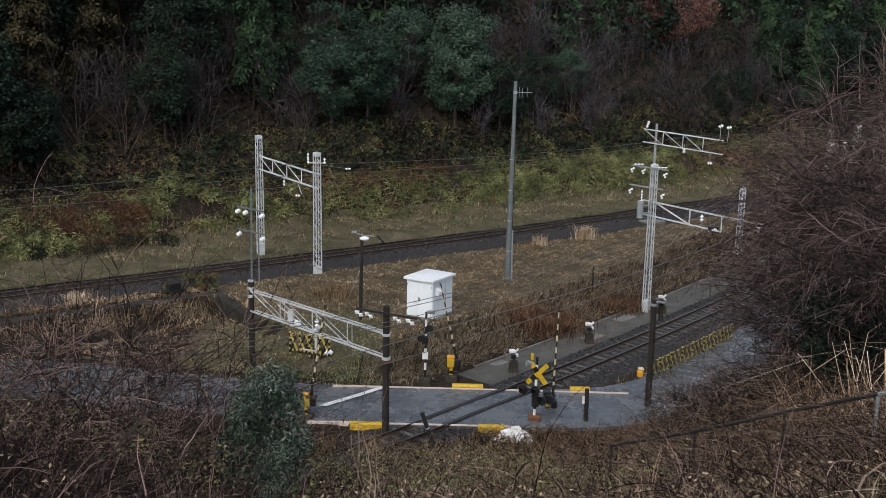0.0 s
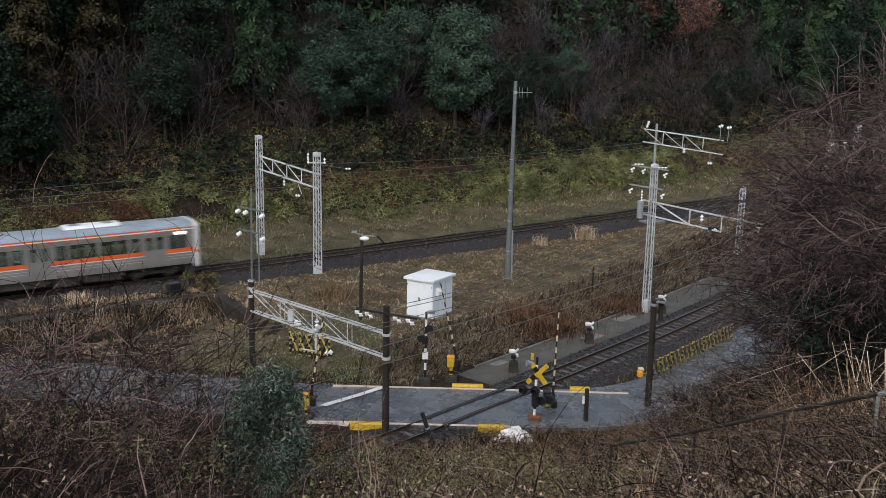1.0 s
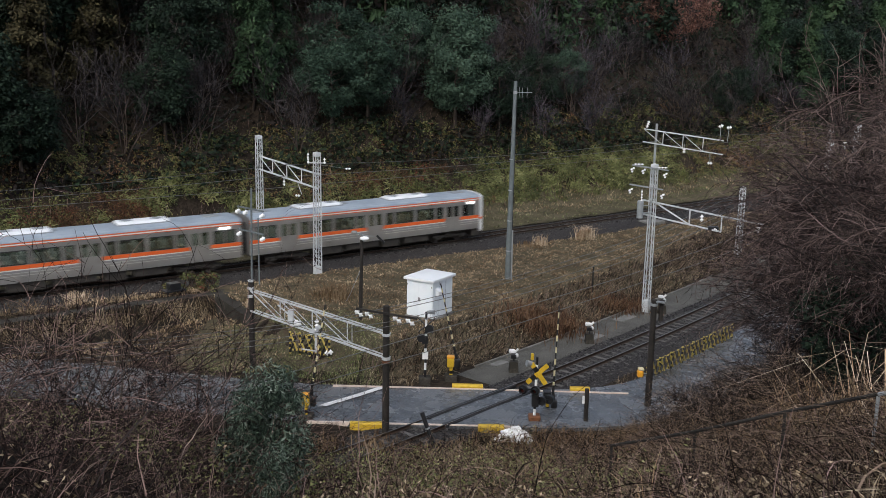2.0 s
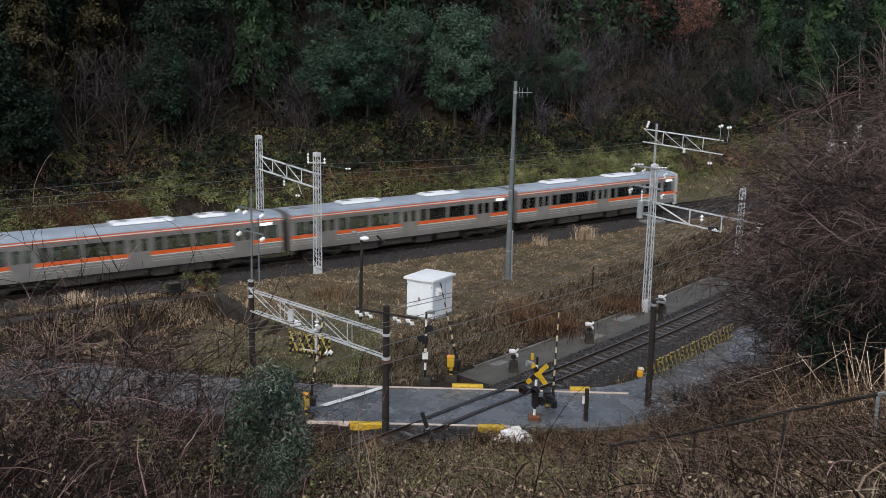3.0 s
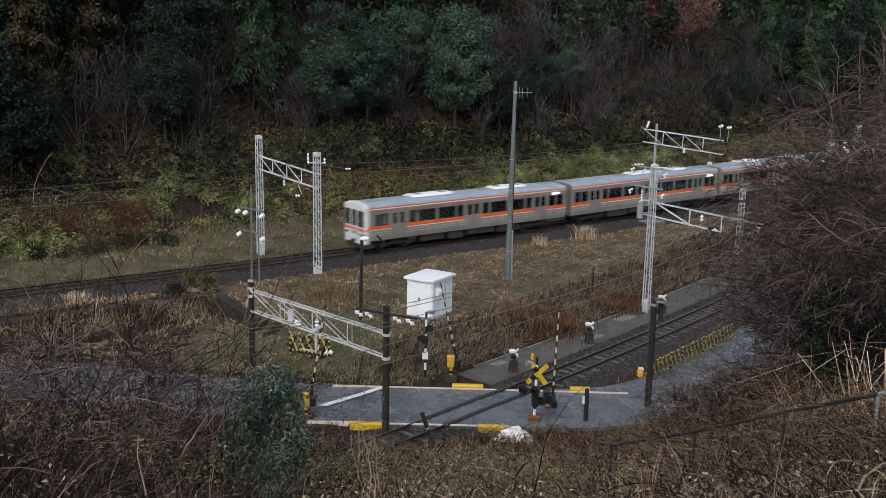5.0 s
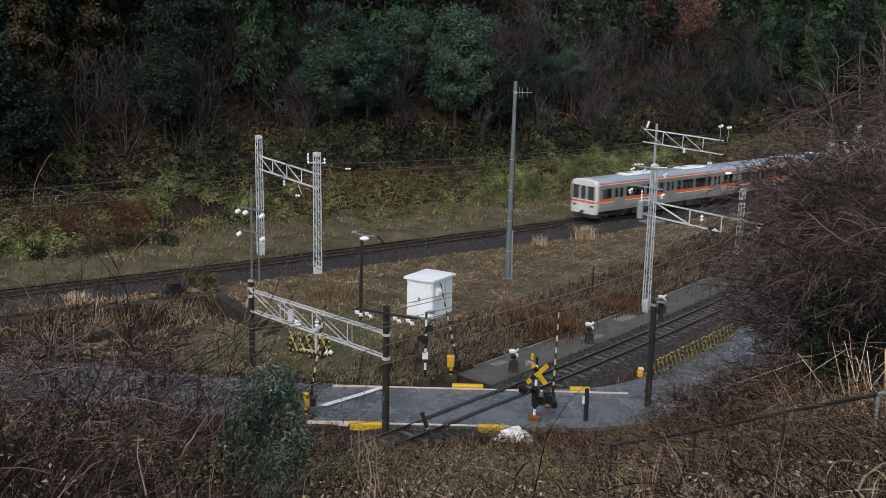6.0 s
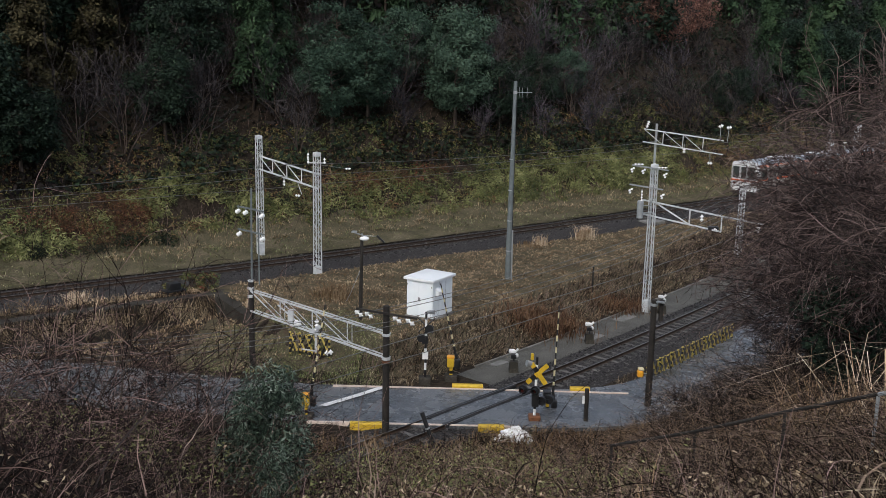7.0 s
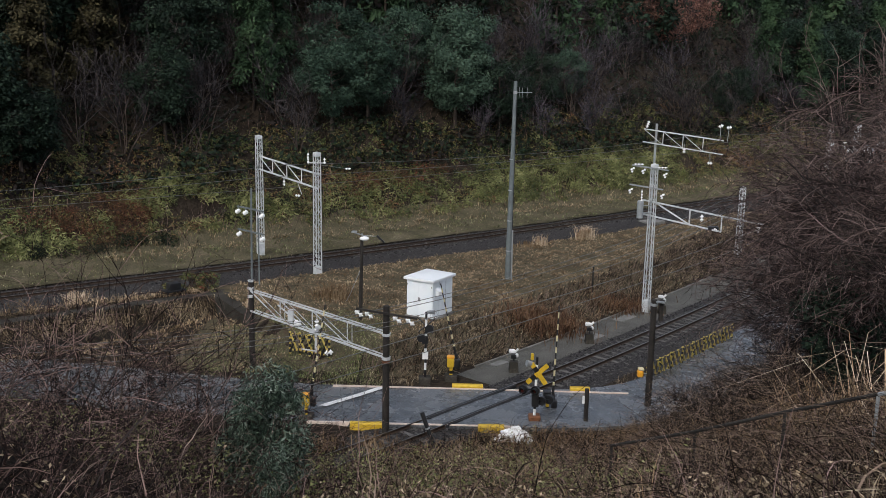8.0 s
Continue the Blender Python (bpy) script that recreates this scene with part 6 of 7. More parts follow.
def clumpy(rng, x, y, keep, size):
    """Keeps more points where a broad pattern is high."""
    g = np.array([noise.noise(Vector((a / size, b / size, 3.0))) for a, b in zip(x, y)])
    return g > rng.uniform(-0.5, 0.5, len(x)) * (1.2 - keep) - keep * 0.5 + 0.1


def build_bank():
    """Scrub on the cutting side above the upper line."""
    rng = np.random.default_rng(81)
    n = 5200
    s, u = rng.uniform(-85, 60, n), -rng.uniform(8.2, 19, n) 
    x, y = xy_on(FAR, s, u)
    keep = ~in_hollow(x, y)
    x, y, u = x[keep], y[keep], u[keep]
    n = len(x)
    r = rng.uniform(0.35, 0.8, n) * (0.6 + 0.4 * np.clip((-u - 7) / 4, 0, 1))
    per = 26
    d = rng.normal(size=(n, per, 3))
    d /= np.linalg.norm(d, axis=2)[..., None]
    d[..., 2] = np.abs(d[..., 2]) * 1.1
    c = np.stack([x, y, height(x, y)], -1)[:, None, :] + d * r[:, None, None] * rng.uniform(0.5, 1.0, (n, per, 1))
    v, f = leaves(c.reshape(-1, 3), 0.28, 0.085, rng, droop=0.4, facing=d.reshape(-1, 3), stray=0.7)
    stuff("bank_scrub", v, f, M["leaf_bank"], "tangled brown and green scrub covering the cutting side", "scrub")
    # bamboo grass in yellow-green drifts
    pts = []
    for s0, u0, sx, ux, k in ((-60, 8.8, 2.5, 0.8, 30), (-56, 10.4, 3.0, 1.0, 40), (-32, 10.5, 2.5, 0.9, 40), (-36.5, 11.9, 2.2, 1.0, 95), (-49.5, 8.6, 1.0, 0.5, 40), (-24, 9.8, 4, 1.2, 45), (-9, 9.5, 4, 1.1, 60), (2, 10.4, 5, 1.8, 110), (9, 10.6, 4, 1.6, 70), (-47, 9.0, 2, 0.8, 20), (16, 10.5, 4, 1.5, 50)):
        pts.append(np.stack([rng.normal(s0, sx, k), -rng.normal(u0, ux, k)], -1))
    p = np.concatenate(pts)
    p = p[p[:, 1] < -7.6]
    x, y = xy_on(FAR, p[:, 0], p[:, 1])
    keep = ~in_hollow(x, y)
    x, y = x[keep], y[keep]
    n = len(x)
    per = 90
    r = rng.uniform(0.5, 1.05, n)
    d = rng.normal(size=(n, per, 3))
    d /= np.linalg.norm(d, axis=2)[..., None]
    d[..., 2] = np.abs(d[..., 2]) * 1.15
    c = np.stack([x, y, height(x, y)], -1)[:, None, :] + d * r[:, None, None] * rng.uniform(0.6, 1.0, (n, per, 1))
    v, f = leaves(c.reshape(-1, 3), 0.36, 0.085, rng, droop=0.6, facing=d.reshape(-1, 3), stray=0.7)
    stuff("bamboo_grass", v, f, M["leaf_yellow"], "yellow-green bamboo grass drifts on the cutting side", "bamboo grass")
    # rusty brushwood and low green clumps on the cutting side
    for nm, mat, lab, spots, ll, lw in (("rusty_scrub", "leaf_rust", "rusty reddish-brown scrub on the cutting side", ((-43.5, 9.8, 1.5, 0.9, 60), (-41, 11.6, 1.2, 0.8, 35), (-46.5, 10.6, 1.2, 0.8, 30), (-18.5, 12.2, 2.0, 1.0, 45), (-12, 13, 1.5, 0.8, 20)), 0.22, 0.05),
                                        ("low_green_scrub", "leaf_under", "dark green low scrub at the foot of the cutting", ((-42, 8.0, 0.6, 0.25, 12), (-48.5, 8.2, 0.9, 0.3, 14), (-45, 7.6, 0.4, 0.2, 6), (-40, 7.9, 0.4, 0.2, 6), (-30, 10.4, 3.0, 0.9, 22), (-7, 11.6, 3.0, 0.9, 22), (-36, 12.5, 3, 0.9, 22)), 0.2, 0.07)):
        q = np.concatenate([np.stack([rng.normal(s0, sx, k), -rng.normal(u0, ux, k)], -1) for s0, u0, sx, ux, k in spots])
        x, y = xy_on(FAR, q[:, 0], q[:, 1])
        keep = ~in_hollow(x, y)
        x, y = x[keep], y[keep]
        n, per = len(x), 110
        r = rng.uniform(0.4, 0.85, n)
        d = rng.normal(size=(n, per, 3))
        d /= np.linalg.norm(d, axis=2)[..., None]
        d[..., 2] = np.abs(d[..., 2]) * 1.25
        c = np.stack([x, y, height(x, y)], -1)[:, None, :] + d * r[:, None, None] * rng.uniform(0.6, 1.0, (n, per, 1))
        v, f = leaves(c.reshape(-1, 3), ll, lw, rng, droop=0.5, facing=d.reshape(-1, 3))
        stuff(nm, v, f, M[mat], lab, "scrub")
    # undergrowth inside the wood, with the shade there put into its leaf colour
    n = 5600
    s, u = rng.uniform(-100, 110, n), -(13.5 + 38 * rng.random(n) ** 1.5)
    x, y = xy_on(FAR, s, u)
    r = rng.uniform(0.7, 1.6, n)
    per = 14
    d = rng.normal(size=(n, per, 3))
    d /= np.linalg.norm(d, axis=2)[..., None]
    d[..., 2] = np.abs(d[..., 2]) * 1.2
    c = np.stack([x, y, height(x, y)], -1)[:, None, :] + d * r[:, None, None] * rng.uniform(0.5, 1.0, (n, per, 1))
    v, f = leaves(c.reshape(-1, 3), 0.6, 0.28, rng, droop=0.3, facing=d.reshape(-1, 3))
    stuff("wood_undergrowth", v, f, M["leaf_under"], "undergrowth beneath the trees of the wood, coloured dark for shade", "undergrowth")
    # dead stems
    n = 5000
    s, u = rng.uniform(-85, 60, n), -rng.uniform(7.2, 20, n)
    x, y = xy_on(FAR, s, u)
    b = np.stack([x, y, height(x, y)], -1)
    e = b + rng.normal(size=(n, 3)) * np.array([0.45, 0.45, 0.2]) + np.array([0, 0, 1.0]) * rng.uniform(0.6, 1.8, (n, 1))
    v, f = prisms(b, e, np.full(n, 0.012), np.full(n, 0.005))
    stuff("dead_stems", v, f, M["twig_red"], "dead reddish stems among the scrub", "stems")
    # turf of the verge under the grass
    rows = []
    for k in range(205):
        row = []
        for u in (-9.0, -8.2, -7.4, -6.6, -5.8, -5.0, -4.2, -3.4, -2.7):
            q = on_line(FAR, -85 + k * 0.75, u)
            row.append(Vector((q.x, q.y, ground_z(q.x, q.y) + (0.13 if u > -8 else 0.05))))
        rows.append(row)
    turf = part("verge", Shape().loft(rows, closed=False, caps=False), M["turf"])
    tagged(turf, "patchy green and tan turf beside the upper line", "verge", kind="structure")
    # verge grass beside the ballast
    n = 34000
    s, u = rng.uniform(-80, 60, n), -rng.uniform(3.1, 8.9, n)
    x, y = xy_on(FAR, s, u)
    v, f = blades(rng, x, y, 0.34, 0.042, 1.4, tuft=10, spread=0.2)
    stuff("verge_grass", v, f, M["grass"], "short dull green verge grass beside the upper line", "grass")
    n = 13000
    s, u = rng.uniform(-45, 60, n), -rng.normal(6.8, 0.9, n)
    x, y = xy_on(FAR, s, u)
    v, f = blades(rng, x, y, 0.42, 0.035, 1.3, tuft=10, spread=0.2)
    stuff("dry_verge_grass", v, f, M["straw_mid"], "dry straw-coloured grass at the foot of the cutting", "grass")


build_bank()


def build_middle():
    """Dead grass between the two lines, on the ditch bank and round the yard."""
    rng = np.random.default_rng(91)
    xs, ys = np.meshgrid(np.arange(-14, 36, 0.5), np.arange(45.5, 94, 0.5))
    k = np.arange(xs.size).reshape(xs.shape)
    quads = np.stack([k[:-1, :-1], k[:-1, 1:], k[1:, 1:], k[1:, :-1]], -1).reshape(-1, 4)
    cx, cy = xs.ravel()[quads].mean(1), ys.ravel()[quads].mean(1)
    on = (line_coords(FAR, cx, cy)[1] > 3.8) & (line_coords(NEAR, cx, cy)[1] < -4.6) & (road_near(cx, cy)[0] > 3.0)
    sheet = new("turf", array_mesh("turf", np.stack([xs, ys, height(xs, ys) + 0.03], -1).reshape(-1, 3), quads[on], M["dead_turf"], smooth=True))
    tagged(sheet, "matted dead turf between the two lines", "turf", kind="structure")
    n = 190000
    x, y = rng.uniform(-16, 34, n), rng.uniform(44.5, 92, n)
    sf, uf = line_coords(FAR, x, y)
    sn, un = line_coords(NEAR, x, y)
    d, _ = road_near(x, y)
    ok = (uf > 3.6) & (un < -4.2) & (d > 2.6) & (np.hypot(x + 0.71, y - 54.62) > 1.25) & ((x > -9) | ((y > 54) & (x > -13)))
    x, y, un, uf = x[ok], y[ok], un[ok], uf[ok]
    bank = un > -8.6
    green = (x < -3.2) & (y < 53)
    for sel, hgt, w, lean, mat, nm, lab in ((~bank & ~green & (rng.random(len(x)) < 0.85), 0.22, 0.034, 1.9, "straw_mid", "dead_grass", "flattened dead brown grass between the lines"),
                                           (bank & ~green, 0.36, 0.028, 1.7, "straw_brown", "ditch_bank_grass", "long drooping dead grass on the ditch bank"),
                                           (green, 0.16, 0.035, 0.8, "grass", "yard_grass", "patchy dull green grass beside the lane")):
        v, f = blades(rng, x[sel], y[sel], hgt, w, lean, tuft=9, hang=(0.55, -0.45) if nm == "ditch_bank_grass" else (0.1, -0.1))
        stuff(nm, v, f, M[mat], lab, "grass")
    gx, gy = rng.uniform(-13, -2.5, 20000), rng.uniform(43.5, 55, 20000)
    gd, _ = road_near(gx, gy)
    gs, gu = line_coords(NEAR, gx, gy)
    ok = (gd > 2.4) & (gu < -4)
    v, f = blades(rng, gx[ok], gy[ok], 0.15, 0.04, 0.9)
    stuff("yard_green_grass", v, f, M["grass"], "olive green grass patch beside the lane", "grass")
    sel = clumpy(rng, x, y, 0.25, 2.2) & (rng.random(len(x)) < 0.4)
    v, f = blades(rng, x[sel & ~green], y[sel & ~green], 0.26, 0.028, 1.8, tuft=8)
    stuff("straw_grass", v, f, M["straw"], "lighter straw scattered over the dead grass", "grass")
    # ferns and brush on the ditch bank
    m = 3500
    s, u = rng.uniform(-14, 30, m), -rng.uniform(4.4, 8.4, m)
    bx, by = xy_on(NEAR, s, u)
    ok = (bx > -4) & (by > 46)
    b = np.stack([bx, by, height(bx, by)], -1)[ok]
    e = b + rng.normal(size=b.shape) * np.array([0.3, 0.3, 0.15]) + np.array([0.12, -0.12, 0.6]) * rng.uniform(0.5, 1.5, (len(b), 1))
    v, f = prisms(b, e, np.full(len(b), 0.014), np.full(len(b), 0.004))
    stuff("ditch_bank_stems", v, f, M["twig"], "thin dead stems on the ditch bank", "stems")
    # tufts that stand out
    def tuft(x, y, k, hgt, mat, label, spread=0.5, name="grass_tuft", lean=0.8, width=0.028):
        xs, ys = rng.normal(x, spread, k), rng.normal(y, spread, k)
        v, f = blades(rng, xs, ys, hgt, width, lean)
        v = v - np.array([x, y, 0.0])
        ob = new(name, array_mesh(name, v, f, M[mat]))
        ob.location = (x, y, 0)
        tagged(ob, label, "grass tuft", kind="stuff")
    tuft(11.3, 77.6, 420, 1.15, "straw_pale", "tall pale pampas grass tuft beside the upper line", 0.3, lean=1.0)
    tuft(7.5, 75.0, 130, 0.8, "straw_pale", "small pale pampas tuft beside the upper line", 0.25, lean=0.4)
    tuft(6.6, 74.2, 200, 0.5, "straw", "low rusty grass tuft beside the upper line", 0.5)
    tuft(-6.5, 58.0, 420, 1.0, "straw", "leaning straw grass tuft behind the dark pole", 0.6, lean=1.1)
    tuft(-21.8, 57.0, 320, 0.8, "straw_pale", "pale orange grass tuft on the wall top", 0.5, lean=0.9)
    tuft(-24.2, 55.6, 200, 0.6, "straw", "straw grass tuft on the wall top", 0.6)
    tuft(5.9, 54.2, 1800, 0.95, "straw_rust", "rusty brown mounded grass on the ditch bank", 1.1, lean=1.0)
    tuft(5.6, 54.6, 500, 0.8, "straw", "straw-topped mounded grass on the ditch bank", 0.9, lean=1.0)
    tuft(11.0, 59.0, 800, 0.8, "straw_rust", "brown grass mound beside the lattice mast", 1.0, lean=1.0)
    tuft(6.4, 16.2, 320, 1.3, "straw", "arching orange-brown grass tuft beside the handrail", 0.5, lean=2.1, width=0.012)
    tuft(6.9, 15.4, 60, 1.7, "straw_pale", "tall pale pampas stems beside the handrail", 0.35, lean=2.0, width=0.014)
    tuft(7.4, 34.6, 420, 0.95, "straw", "orange-brown grass tuft beside the lane", 0.7, lean=1.2, width=0.022)
    tuft(4.6, 30.5, 260, 0.9, "straw", "straw grass tuft on the near slope", 0.6, lean=1.3, width=0.02)
    tuft(-2.6, 36.6, 200, 0.7, "straw", "straw grass tuft beside the rails", 0.5, lean=1.1, width=0.022)
    # shrubs on the wall top
    proto = leafy_tree("wall_shrub", 101, 1.5, 0.85, 900, M["leaf_bank"], "weedy green shrub with pale seed heads on the wall", 0.16, 26, 0.05)
    tagged(proto, category="shrub")
    plant(proto, -15.6, 59.6, 0, 1.0, 0.05, True)
    plant(proto, -14.4, 59.3, 1.2, 0.9)
    plant(proto, -16.8, 59.2, 2.2, 0.7)
    # brush along the wall's foot and on the wall top
    m = 9000
    s, u = rng.uniform(-88, -41, m), rng.choice([4.7, 4.7, 6.6], m) + rng.normal(0, 0.35, m)
    bx, by = xy_on(FAR, s, u)
    v, f = blades(rng, bx, by, 0.36, 0.03, 1.7, tuft=8)
    stuff("wall_foot_grass", v, f, M["straw_mid"], "dead grass along the retaining wall", "grass")
    # dead vines hanging over the wall's face
    m = 3800
    s = rng.uniform(-80, -41.2, m)
    ax, ay = xy_on(FAR, s, 6.02 + rng.normal(0, 0.03, m))
    top = np.stack([ax, ay, GRADE * s - 0.08 + rng.uniform(-0.5, 0.08, m)], -1)
    bx, by = xy_on(FAR, s + rng.normal(0, 0.16, m), 6.12 + rng.uniform(0, 0.14, m))
    mid = np.stack([bx, by, top[:, 2] - rng.uniform(0.2, 0.75, m)], -1)
    cx, cy = xy_on(FAR, s + rng.normal(0, 0.3, m), 6.2 + rng.uniform(0, 0.25, m))
    low = np.stack([cx, cy, mid[:, 2] - rng.uniform(0.1, 0.7, m)], -1)
    w1 = rng.uniform(0.008, 0.022, m)
    v, f = strips(list(zip(np.stack([top, mid, low], 1), np.stack([w1, w1 * 0.8, w1 * 0.3], 1))), rng)
    stuff("wall_vines", v, f, M["straw_brown"], "dead brown vines hanging over the retaining wall", "vines")
    m = 22000
    x, y = rng.uniform(-48, -8, m), rng.uniform(42, 60, m)
    d, _ = road_near(x, y)
    sf, uf = line_coords(FAR, x, y)
    ok = (d > 2.5) & (uf > 6)
    v, f = blades(rng, x[ok], y[ok], 0.24, 0.032, 1.7, tuft=8)
    stuff("yard_dry_grass", v, f, M["straw_mid"], "rough dead grass beside the sloping lane", "grass")


build_middle()


def arcs(rng, x, y, hgt, r, mat_name, name, label, bend=1.0, steps=6, category="brush", curve=0.14):
    """Arching stems rising from the ground."""
    n = len(x)
    p = np.stack([x, y, height(x, y) - 0.1], -1)
    a = rng.uniform(0, 2 * math.pi, n)
    d = np.stack([np.cos(a) * 0.35, np.sin(a) * 0.35, np.ones(n)], -1) + rng.normal(size=(n, 3)) * 0.25
    h = hgt * rng.uniform(0.4, 1.4, n)
    out = np.stack([np.cos(a), np.sin(a), -0.55 * np.ones(n)], -1)
    curl = rng.normal(size=(n, 3)) * curve
    rv = r * np.exp(rng.normal(0, 0.45, n))
    pts, rads = [p], [rv]
    for k in range(steps):
        d = d + out * 0.9 / steps * bend * (4 * k / steps + 0.4) + curl + rng.normal(size=(n, 3)) * 0.1
        d /= np.linalg.norm(d, axis=1)[:, None]
        p = p + d * (h / steps)[:, None]
        pts.append(p)
        rads.append(rv * (1 - 0.75 * (k + 1) / steps))
    v, f = strips(list(zip(np.stack(pts, 1), np.stack(rads, 1))), rng)
    stuff(name, v, f, M[mat_name], label, category)


def near_slope(rng, n, x0, x1, y0, y1):
    y = y0 + (y1 - y0) * rng.random(n) ** 1.5
    x = rng.uniform(-1, 1, n) * (0.52 * y + 2.5)
    # the wedge that lies before the camera
    sn, un = line_coords(NEAR, x, y)
    d, _ = road_near(x, y)
    ok = (x > x0) & (x < x1) & (un > 2.4) & (d > 2.6)
    return x[ok], y[ok]


def build_near_brush():
    rng = np.random.default_rng(121)
    x, y = near_slope(rng, 27000, -18, 24, 9, 46)
    keep = (x > -1.5) | (rng.random(len(x)) < 0.3)
    x, y = x[keep], y[keep]
    arcs(rng, x, y, 0.95, 0.006, "twig", "dry_brush", "tangled dry brown stems covering the near slope", 1.2)
    x, y = near_slope(rng, 12000, -16, 22, 8, 40)
    keep = ~((x < -7) & (y > 17) & (rng.random(len(x)) < 0.6))
    x, y = x[keep], y[keep]
    arcs(rng, x, y, 1.15, 0.0056, "twig_red", "reddish_brush", "tangled reddish bramble stems on the near slope", 0.9)
    x, y = near_slope(rng, 900, -14, -1.0, 8, 24)
    keep = ~((x > -0.24 * y) & (x < -0.11 * y) & (y < 17)) & ~((x < -0.36 * y) & (y > 14))
    x, y = x[keep], y[keep]
    arcs(rng, x, y, 2.3, 0.0075, "twig_red", "bramble_arches", "long arching reddish bramble canes on the near slope", 0.8, 10, curve=0.16)
    far = np.random.default_rng(127)
    x, y = near_slope(far, 1400, -9, -2.2, 8.5, 17)
    ok = (x < -0.25 * y) & (x > -0.46 * y)
    x, y = x[ok], y[ok]
    arcs(far, x[:44], y[:44], 2.5, 0.0095, "dark_bark", "dark_canes", "long curving dark canes rising from the thicket", 0.35, 12, curve=0.13)
    arcs(far, x[60:110], y[60:110], 2.2, 0.0062, "twig", "pale_canes", "pale curving dead canes in the thicket", 0.5, 12, curve=0.14)
    x, y = near_slope(rng, 500, -1.0, 16, 9, 34)
    arcs(rng, x, y, 2.0, 0.0075, "twig", "cane_arches", "long arching dead canes on the near slope", 0.9, 8)
    x, y = rng.uniform(-9, 9.5, 13000), rng.uniform(31, 38.9, 13000)
    sn, un = line_coords(NEAR, x, y)
    d, _ = road_near(x, y)
    ok = ((un > 1.9) | ((y < 37.3) & (np.abs(un) > 0.75))) & (d > 2.35)
    arcs(rng, x[ok], y[ok], 0.95, 0.011, "twig", "crossing_edge_brush", "dry brown brush at the foot of the near slope", 1.2)
    ok2 = ok & (rng.random(len(x)) < 0.5)
    v, f = blades(rng, x[ok2] + 0.2, y[ok2], 0.6, 0.03, 1.2)
    stuff("crossing_edge_straw", v, f, M["straw"], "straw-coloured grass at the foot of the near slope", "grass")
    t = rng.random(3600)
    x, y = 2.0 + 4.6 * t + rng.normal(0, 0.5, 3600), 16.6 - 5.8 * t + rng.normal(0, 0.5, 3600)
    arcs(rng, x, y, 1.5, 0.0042, "twig", "rail_brambles", "dead bramble stems grown over the handrail", 1.3)
    x, y = near_slope(rng, 42000, -1.2, 24, 8, 46)
    v, f = blades(rng, x, y, 0.42, 0.016, 1.6, tuft=12, spread=0.14)
    stuff("near_dead_grass", v, f, M["straw_brown"], "matted dead brown grass on the near slope", "grass")
    x, y = near_slope(rng, 22000, -1, 24, 11, 46)
    ok = rng.random(len(x)) < 0.28 + 0.7 * np.exp(-((x - 6.5) ** 2 / 14 + (y - 25) ** 2 / 60))
    v, f = blades(rng, x[ok], y[ok], 0.7, 0.016, 1.6, tuft=14, spread=0.12)
    stuff("near_straw", v, f, M["straw"], "long straw-coloured grass on the near slope", "grass")
    # dead leaves caught in the brush
    x, y = near_slope(rng, 30000, -18, 24, 9, 46)
    keep = (x > -1) | (rng.random(len(x)) < 0.25)
    x, y = x[keep], y[keep]
    c = np.stack([x, y, height(x, y) + rng.uniform(0.05, 0.8, len(x)) ** 1.5], -1)
    v, f = leaves(c, 0.07, 0.04, rng, droop=0.5)
    stuff("dead_leaves", v, f, M["straw_brown"], "curled dead leaves caught in the brush", "leaves")
    # low green plants in patches
    x, y = near_slope(rng, 16000, -8, 4, 12, 39)
    ok = clumpy(rng, x, y, 0.45, 1.8) & (y > 14)
    c = np.stack([x[ok], y[ok], height(x[ok], y[ok]) + rng.uniform(0.1, 0.7, ok.sum())], -1)
    c = (c[:, None, :] + rng.normal(size=(len(c), 4, 3)) * 0.1).reshape(-1, 3)
    v, f = leaves(c, 0.09, 0.035, rng, droop=0.2)
    stuff("green_weeds", v, f, M["leaf_yellow"], "scattered low green weeds among dry brush", "weeds")


build_near_brush()


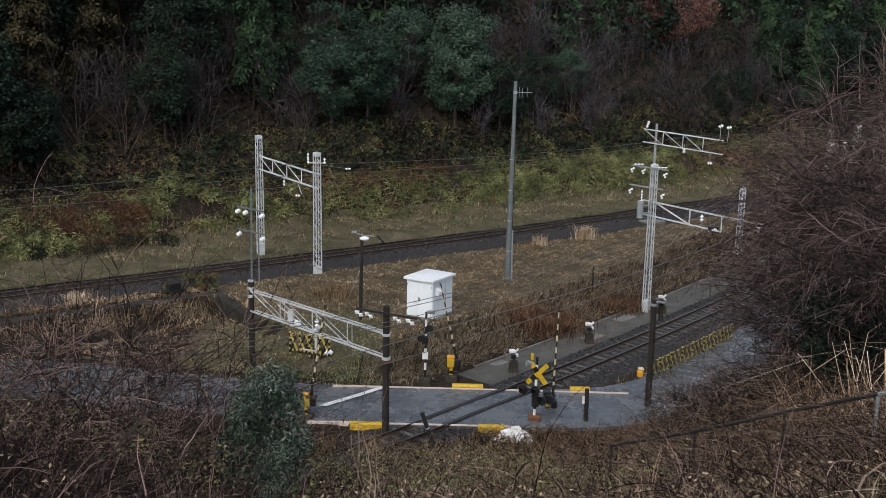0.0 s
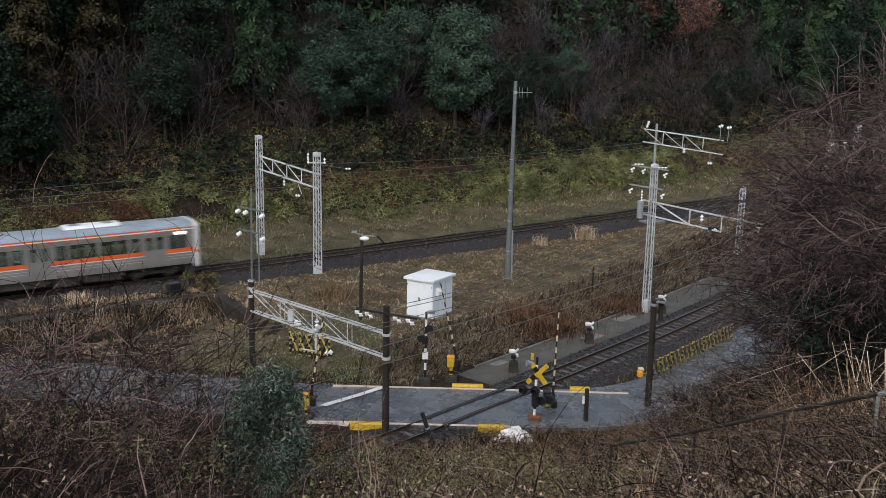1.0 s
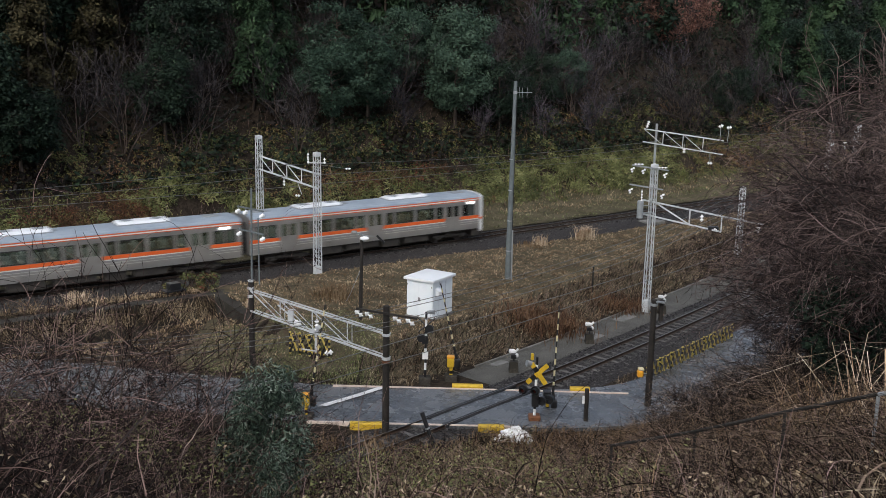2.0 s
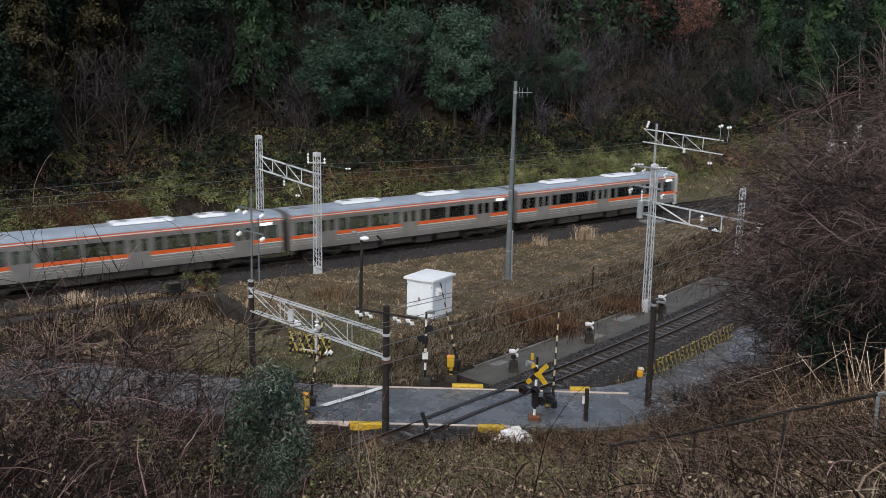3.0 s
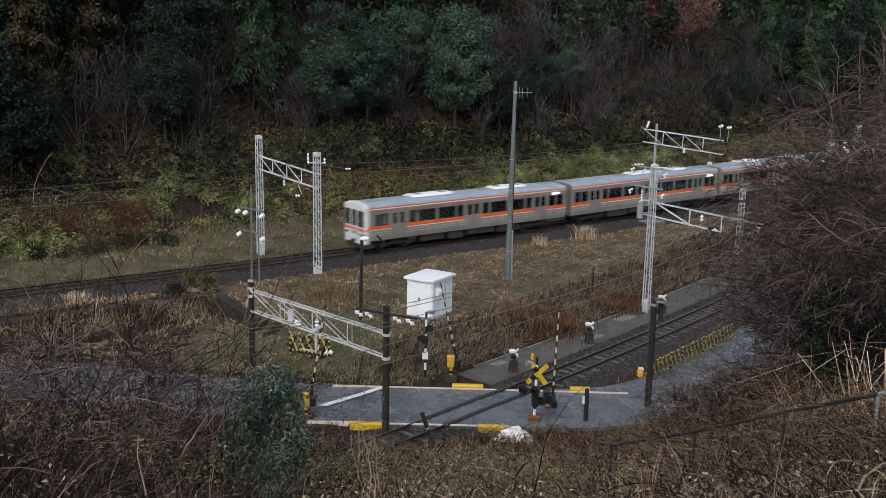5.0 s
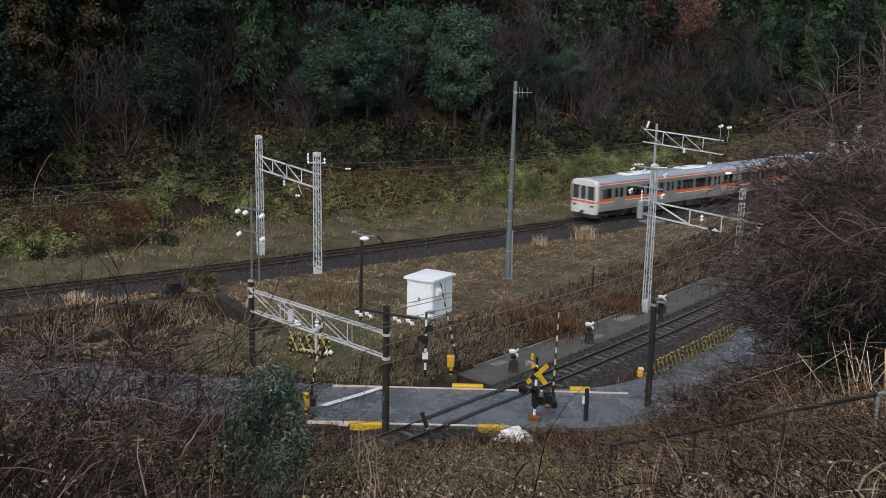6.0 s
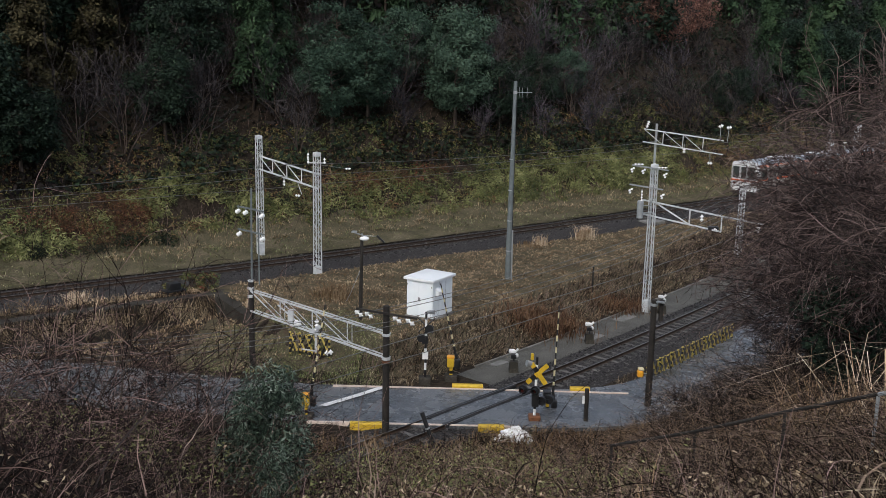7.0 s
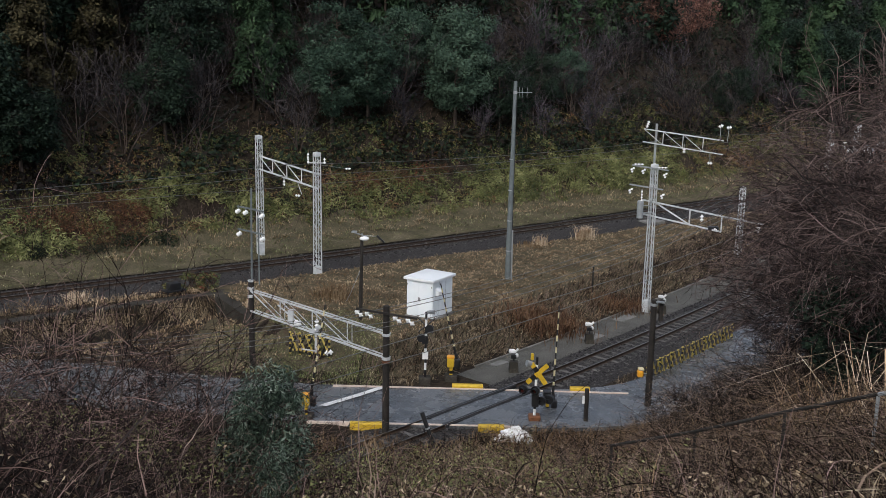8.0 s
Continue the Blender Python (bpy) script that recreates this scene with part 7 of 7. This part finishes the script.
def build_near_plants():
    rng = random.Random(7)
    # dense evergreen bush
    g = np.random.default_rng(131)
    bush = thing("evergreen_bush", Matrix.Translation((-2.98, 16.3, ground_z(-2.98, 16.3))), "dense bluish-green evergreen bush with narrow leaves", "bush")
    v, f = chain_prisms(branches(g, (0, 0, -0.2), (0, 0, 1), 1.6, 0.05, 3, 5, (0, 0, 0.1), 0.25, limit=700))
    st = new("trunk", array_mesh("trunk", v, f, M["bark"]))
    st.parent = bush
    c, face = crown_points(g, 9500, 34, 0.56, 1.25, 1.15, 0.36)
    v, f = leaves(c, 0.13, 0.03, g, droop=1.1, flat=0.5, facing=face, stray=0.6)
    cr = new("foliage", array_mesh("foliage", v, f, M["leaf_bush"]))
    cr.parent = bush
    for x, y, size, turn in ((-3.5, 17.0, 0.85, 1.0), (-2.7, 14.9, 0.5, 2.0)):
        plant(bush, x, y, turn, size)
    # bare shrubs and brambles over the left of the slope
    shr = [bare_tree("bare_shrub", 141 + i, 3.3, 0.019, 4, 4.6, M["twig_red"], "leafless reddish-brown shrub with tangled twigs", (0, 0, -0.03), 4400, 8, 0.1, 0.6, "shrub", 0.0042, 0.66, 0, 6, 0.13) for i in range(3)]
    spots = ((-8.5, 18.5, 1.0), (-7.0, 17.0, 0.95), (-6.0, 15.5, 0.9), (-9.5, 21, 1.1), (-7.6, 20.5, 1.0), (-5.4, 19.5, 0.9), (-5.0, 13.5, 0.8), (-6.4, 13.2, 0.85), (-10.8, 23.5, 1.1), (-8.2, 15.2, 0.9), (-6.2, 22, 0.95), (-3.9, 14.0, 0.6), (-4.8, 11.5, 0.7), (-3.6, 15.6, 0.7), (-4.2, 17.0, 0.75), (-11.5, 20.5, 1.2), (-3.2, 20.5, 0.7), (-7.2, 24.2, 0.9), (-9.2, 16.8, 1.0), (-10.2, 18.6, 1.05), (-4.4, 22.5, 0.8), (-5.8, 17.2, 0.9), (-6.9, 11.6, 0.75), (-3.6, 12.3, 0.55), (-8.8, 25.5, 0.9), (-1.4, 15.5, 0.5))
    for i, (x, y, size) in enumerate(spots):
        plant(shr[i % 3], x, y, rng.uniform(0, 6.28), size * (0.6 if x < -7 else 1.4 if -6.5 < x < -3.5 and y > 15 else 1.0), 0.05, i < 3)
    # saplings close to the camera
    sap = [bare_tree("bare_sapling", 155 + 3 * i, 4.2, 0.03, 3, 4.5, M["twig_dark"], "thin leafless sapling close to the viewpoint", (0.03, 0, 0.015), 420, 1, 0.12, 0.3, "sapling", 0.005, 0.7, 0, 12, 0.11) for i in range(2)]
    for i, (x, y, size, lean) in enumerate(((-4.9, 11.0, 0.75, -0.25), (-6.4, 13.5, 0.8, 0.12), (-5.2, 12.6, 0.6, -0.1))):
        plant(sap[i % 2], x, y, rng.uniform(0, 6.28), size, 0.05, i < 2, (0.1, lean))
    # bare trees on the slope beside the view
    big = [arching_tree("bare_tree", 161 + i, "leafless brown tree with dense arching twigs on the near slope") for i in range(4)]
    spots = ((13.1, 24, 0.9), (12.0, 19.5, 0.78), (14.6, 28.5, 0.98), (14.0, 31.5, 0.92), (16.6, 33, 1.0), (14.4, 22.3, 0.9), (13.0, 27, 0.9), (10.8, 17.0, 0.68), (17, 26.5, 1.0), (18.6, 36, 1.1), (15.2, 35.6, 0.95), (11.6, 22, 0.72), (20.5, 31, 1.05), (11.6, 25.4, 0.66), (12.0, 29.4, 0.66), (11.4, 23.4, 0.8), (12.7, 25.6, 0.9), (10.3, 20.8, 0.72), (10.6, 18.8, 0.66))
    for i, (x, y, size) in enumerate(spots):
        plant(big[i % 4], x, y, rng.uniform(-0.5, 0.5), size, 0.1, i < 4)
    # low bare shrubs before them
    low = [bare_tree("bare_shrub", 171 + i, 2.3, 0.022, 4, 4.4, M["twig"], "leafless brown shrub with tangled twigs", (0, 0, -0.03), 3000, 6, 0.1, 0.6, "shrub", 0.0048, 0.66, 0, 6, 0.13) for i in range(2)]
    spots = ((8.0, 24, 1.0), (7.0, 21, 0.8), (8.6, 28.5, 1.0), (6.6, 25.5, 0.8), (10.4, 31.5, 1.0), (5.0, 22, 0.7), (11.6, 36, 1.0), (3.0, 24, 0.6), (1.2, 26, 0.6), (0.2, 22.5, 0.6), (-1.6, 25, 0.6), (4.4, 28, 0.6), (7.4, 17, 0.8), (5.4, 17.6, 0.7), (2.2, 19.5, 0.6), (13.6, 37.5, 1.1), (9.4, 29, 1.15), (10.4, 27, 1.2), (11.2, 30, 1.3), (12.2, 32.5, 1.3), (10.8, 33.5, 1.1), (11.8, 27.5, 1.3), (13.2, 35, 1.3), (18.5, 68.5, 1.3), (20.5, 70.5, 1.5), (22.5, 72, 1.6), (19.5, 74, 1.4), (24.5, 76, 1.7), (26, 80, 1.8), (17.2, 71.5, 1.0), (21.5, 76.5, 1.5), (28.5, 84, 1.8), (15.5, 68, 0.9), (-0.6, 19, 0.55), (0.6, 16.5, 0.5), (1.8, 30, 0.5), (-0.5, 31, 0.5), (5.6, 31, 0.6), (3.4, 21.5, 0.6), (6.0, 14.5, 0.7), (8.6, 15.6, 0.9), (4.0, 15.4, 0.6))
    for i, (x, y, size) in enumerate(spots):
        plant(low[i % 2], x, y, rng.uniform(0, 6.28), size, 0.05, i < 2)
    # dense brush before the lane
    den = [bare_tree("bare_shrub", 191 + i, 3.4, 0.03, 4, 4.8, M["twig"], "dense leafless brown thicket beside the lane", (0, 0, -0.02), 4800, 7, 0.1, 0.55, "shrub", 0.007, 0.68, 0, 6, 0.12) for i in range(2)]
    spots = ((7.6, 29.5, 0.75), (8.2, 31.6, 0.8), (7.2, 32.8, 0.62), (8.9, 33.6, 0.8), (6.5, 30.8, 0.55), (9.5, 35.2, 0.85), (10.6, 36.8, 0.85), (9.3, 28.5, 0.85), (10.3, 26.4, 0.95), (11.2, 29.4, 1.0), (12.4, 31.8, 1.1), (11.4, 33.6, 0.9), (13.4, 34.8, 1.1), (9.2, 24.2, 0.85), (14.8, 37.2, 1.1), (10.2, 31.6, 0.75), (8.2, 21.8, 0.7), (16.5, 40, 1.2))
    for i, (x, y, size) in enumerate(spots):
        plant(den[i % 2], x, y, rng.uniform(0, 6.28), size, 0.05, i < 2)
    # dark evergreen among the bare trees
    ev = leafy_tree("evergreen_tree", 181, 5.2, 1.7, 5200, M["leaf_dark"], "dark evergreen shrub among bare trees", 0.17, 60, 0.1)
    plant(ev, 9.8, 21.8, 0, 0.8, 0.1, True)
    plant(ev, 11.0, 23.8, 2.0, 0.85)
    plant(ev, 12.2, 26.6, 4.0, 0.9)


build_near_plants()


build_sleepers()
motions()
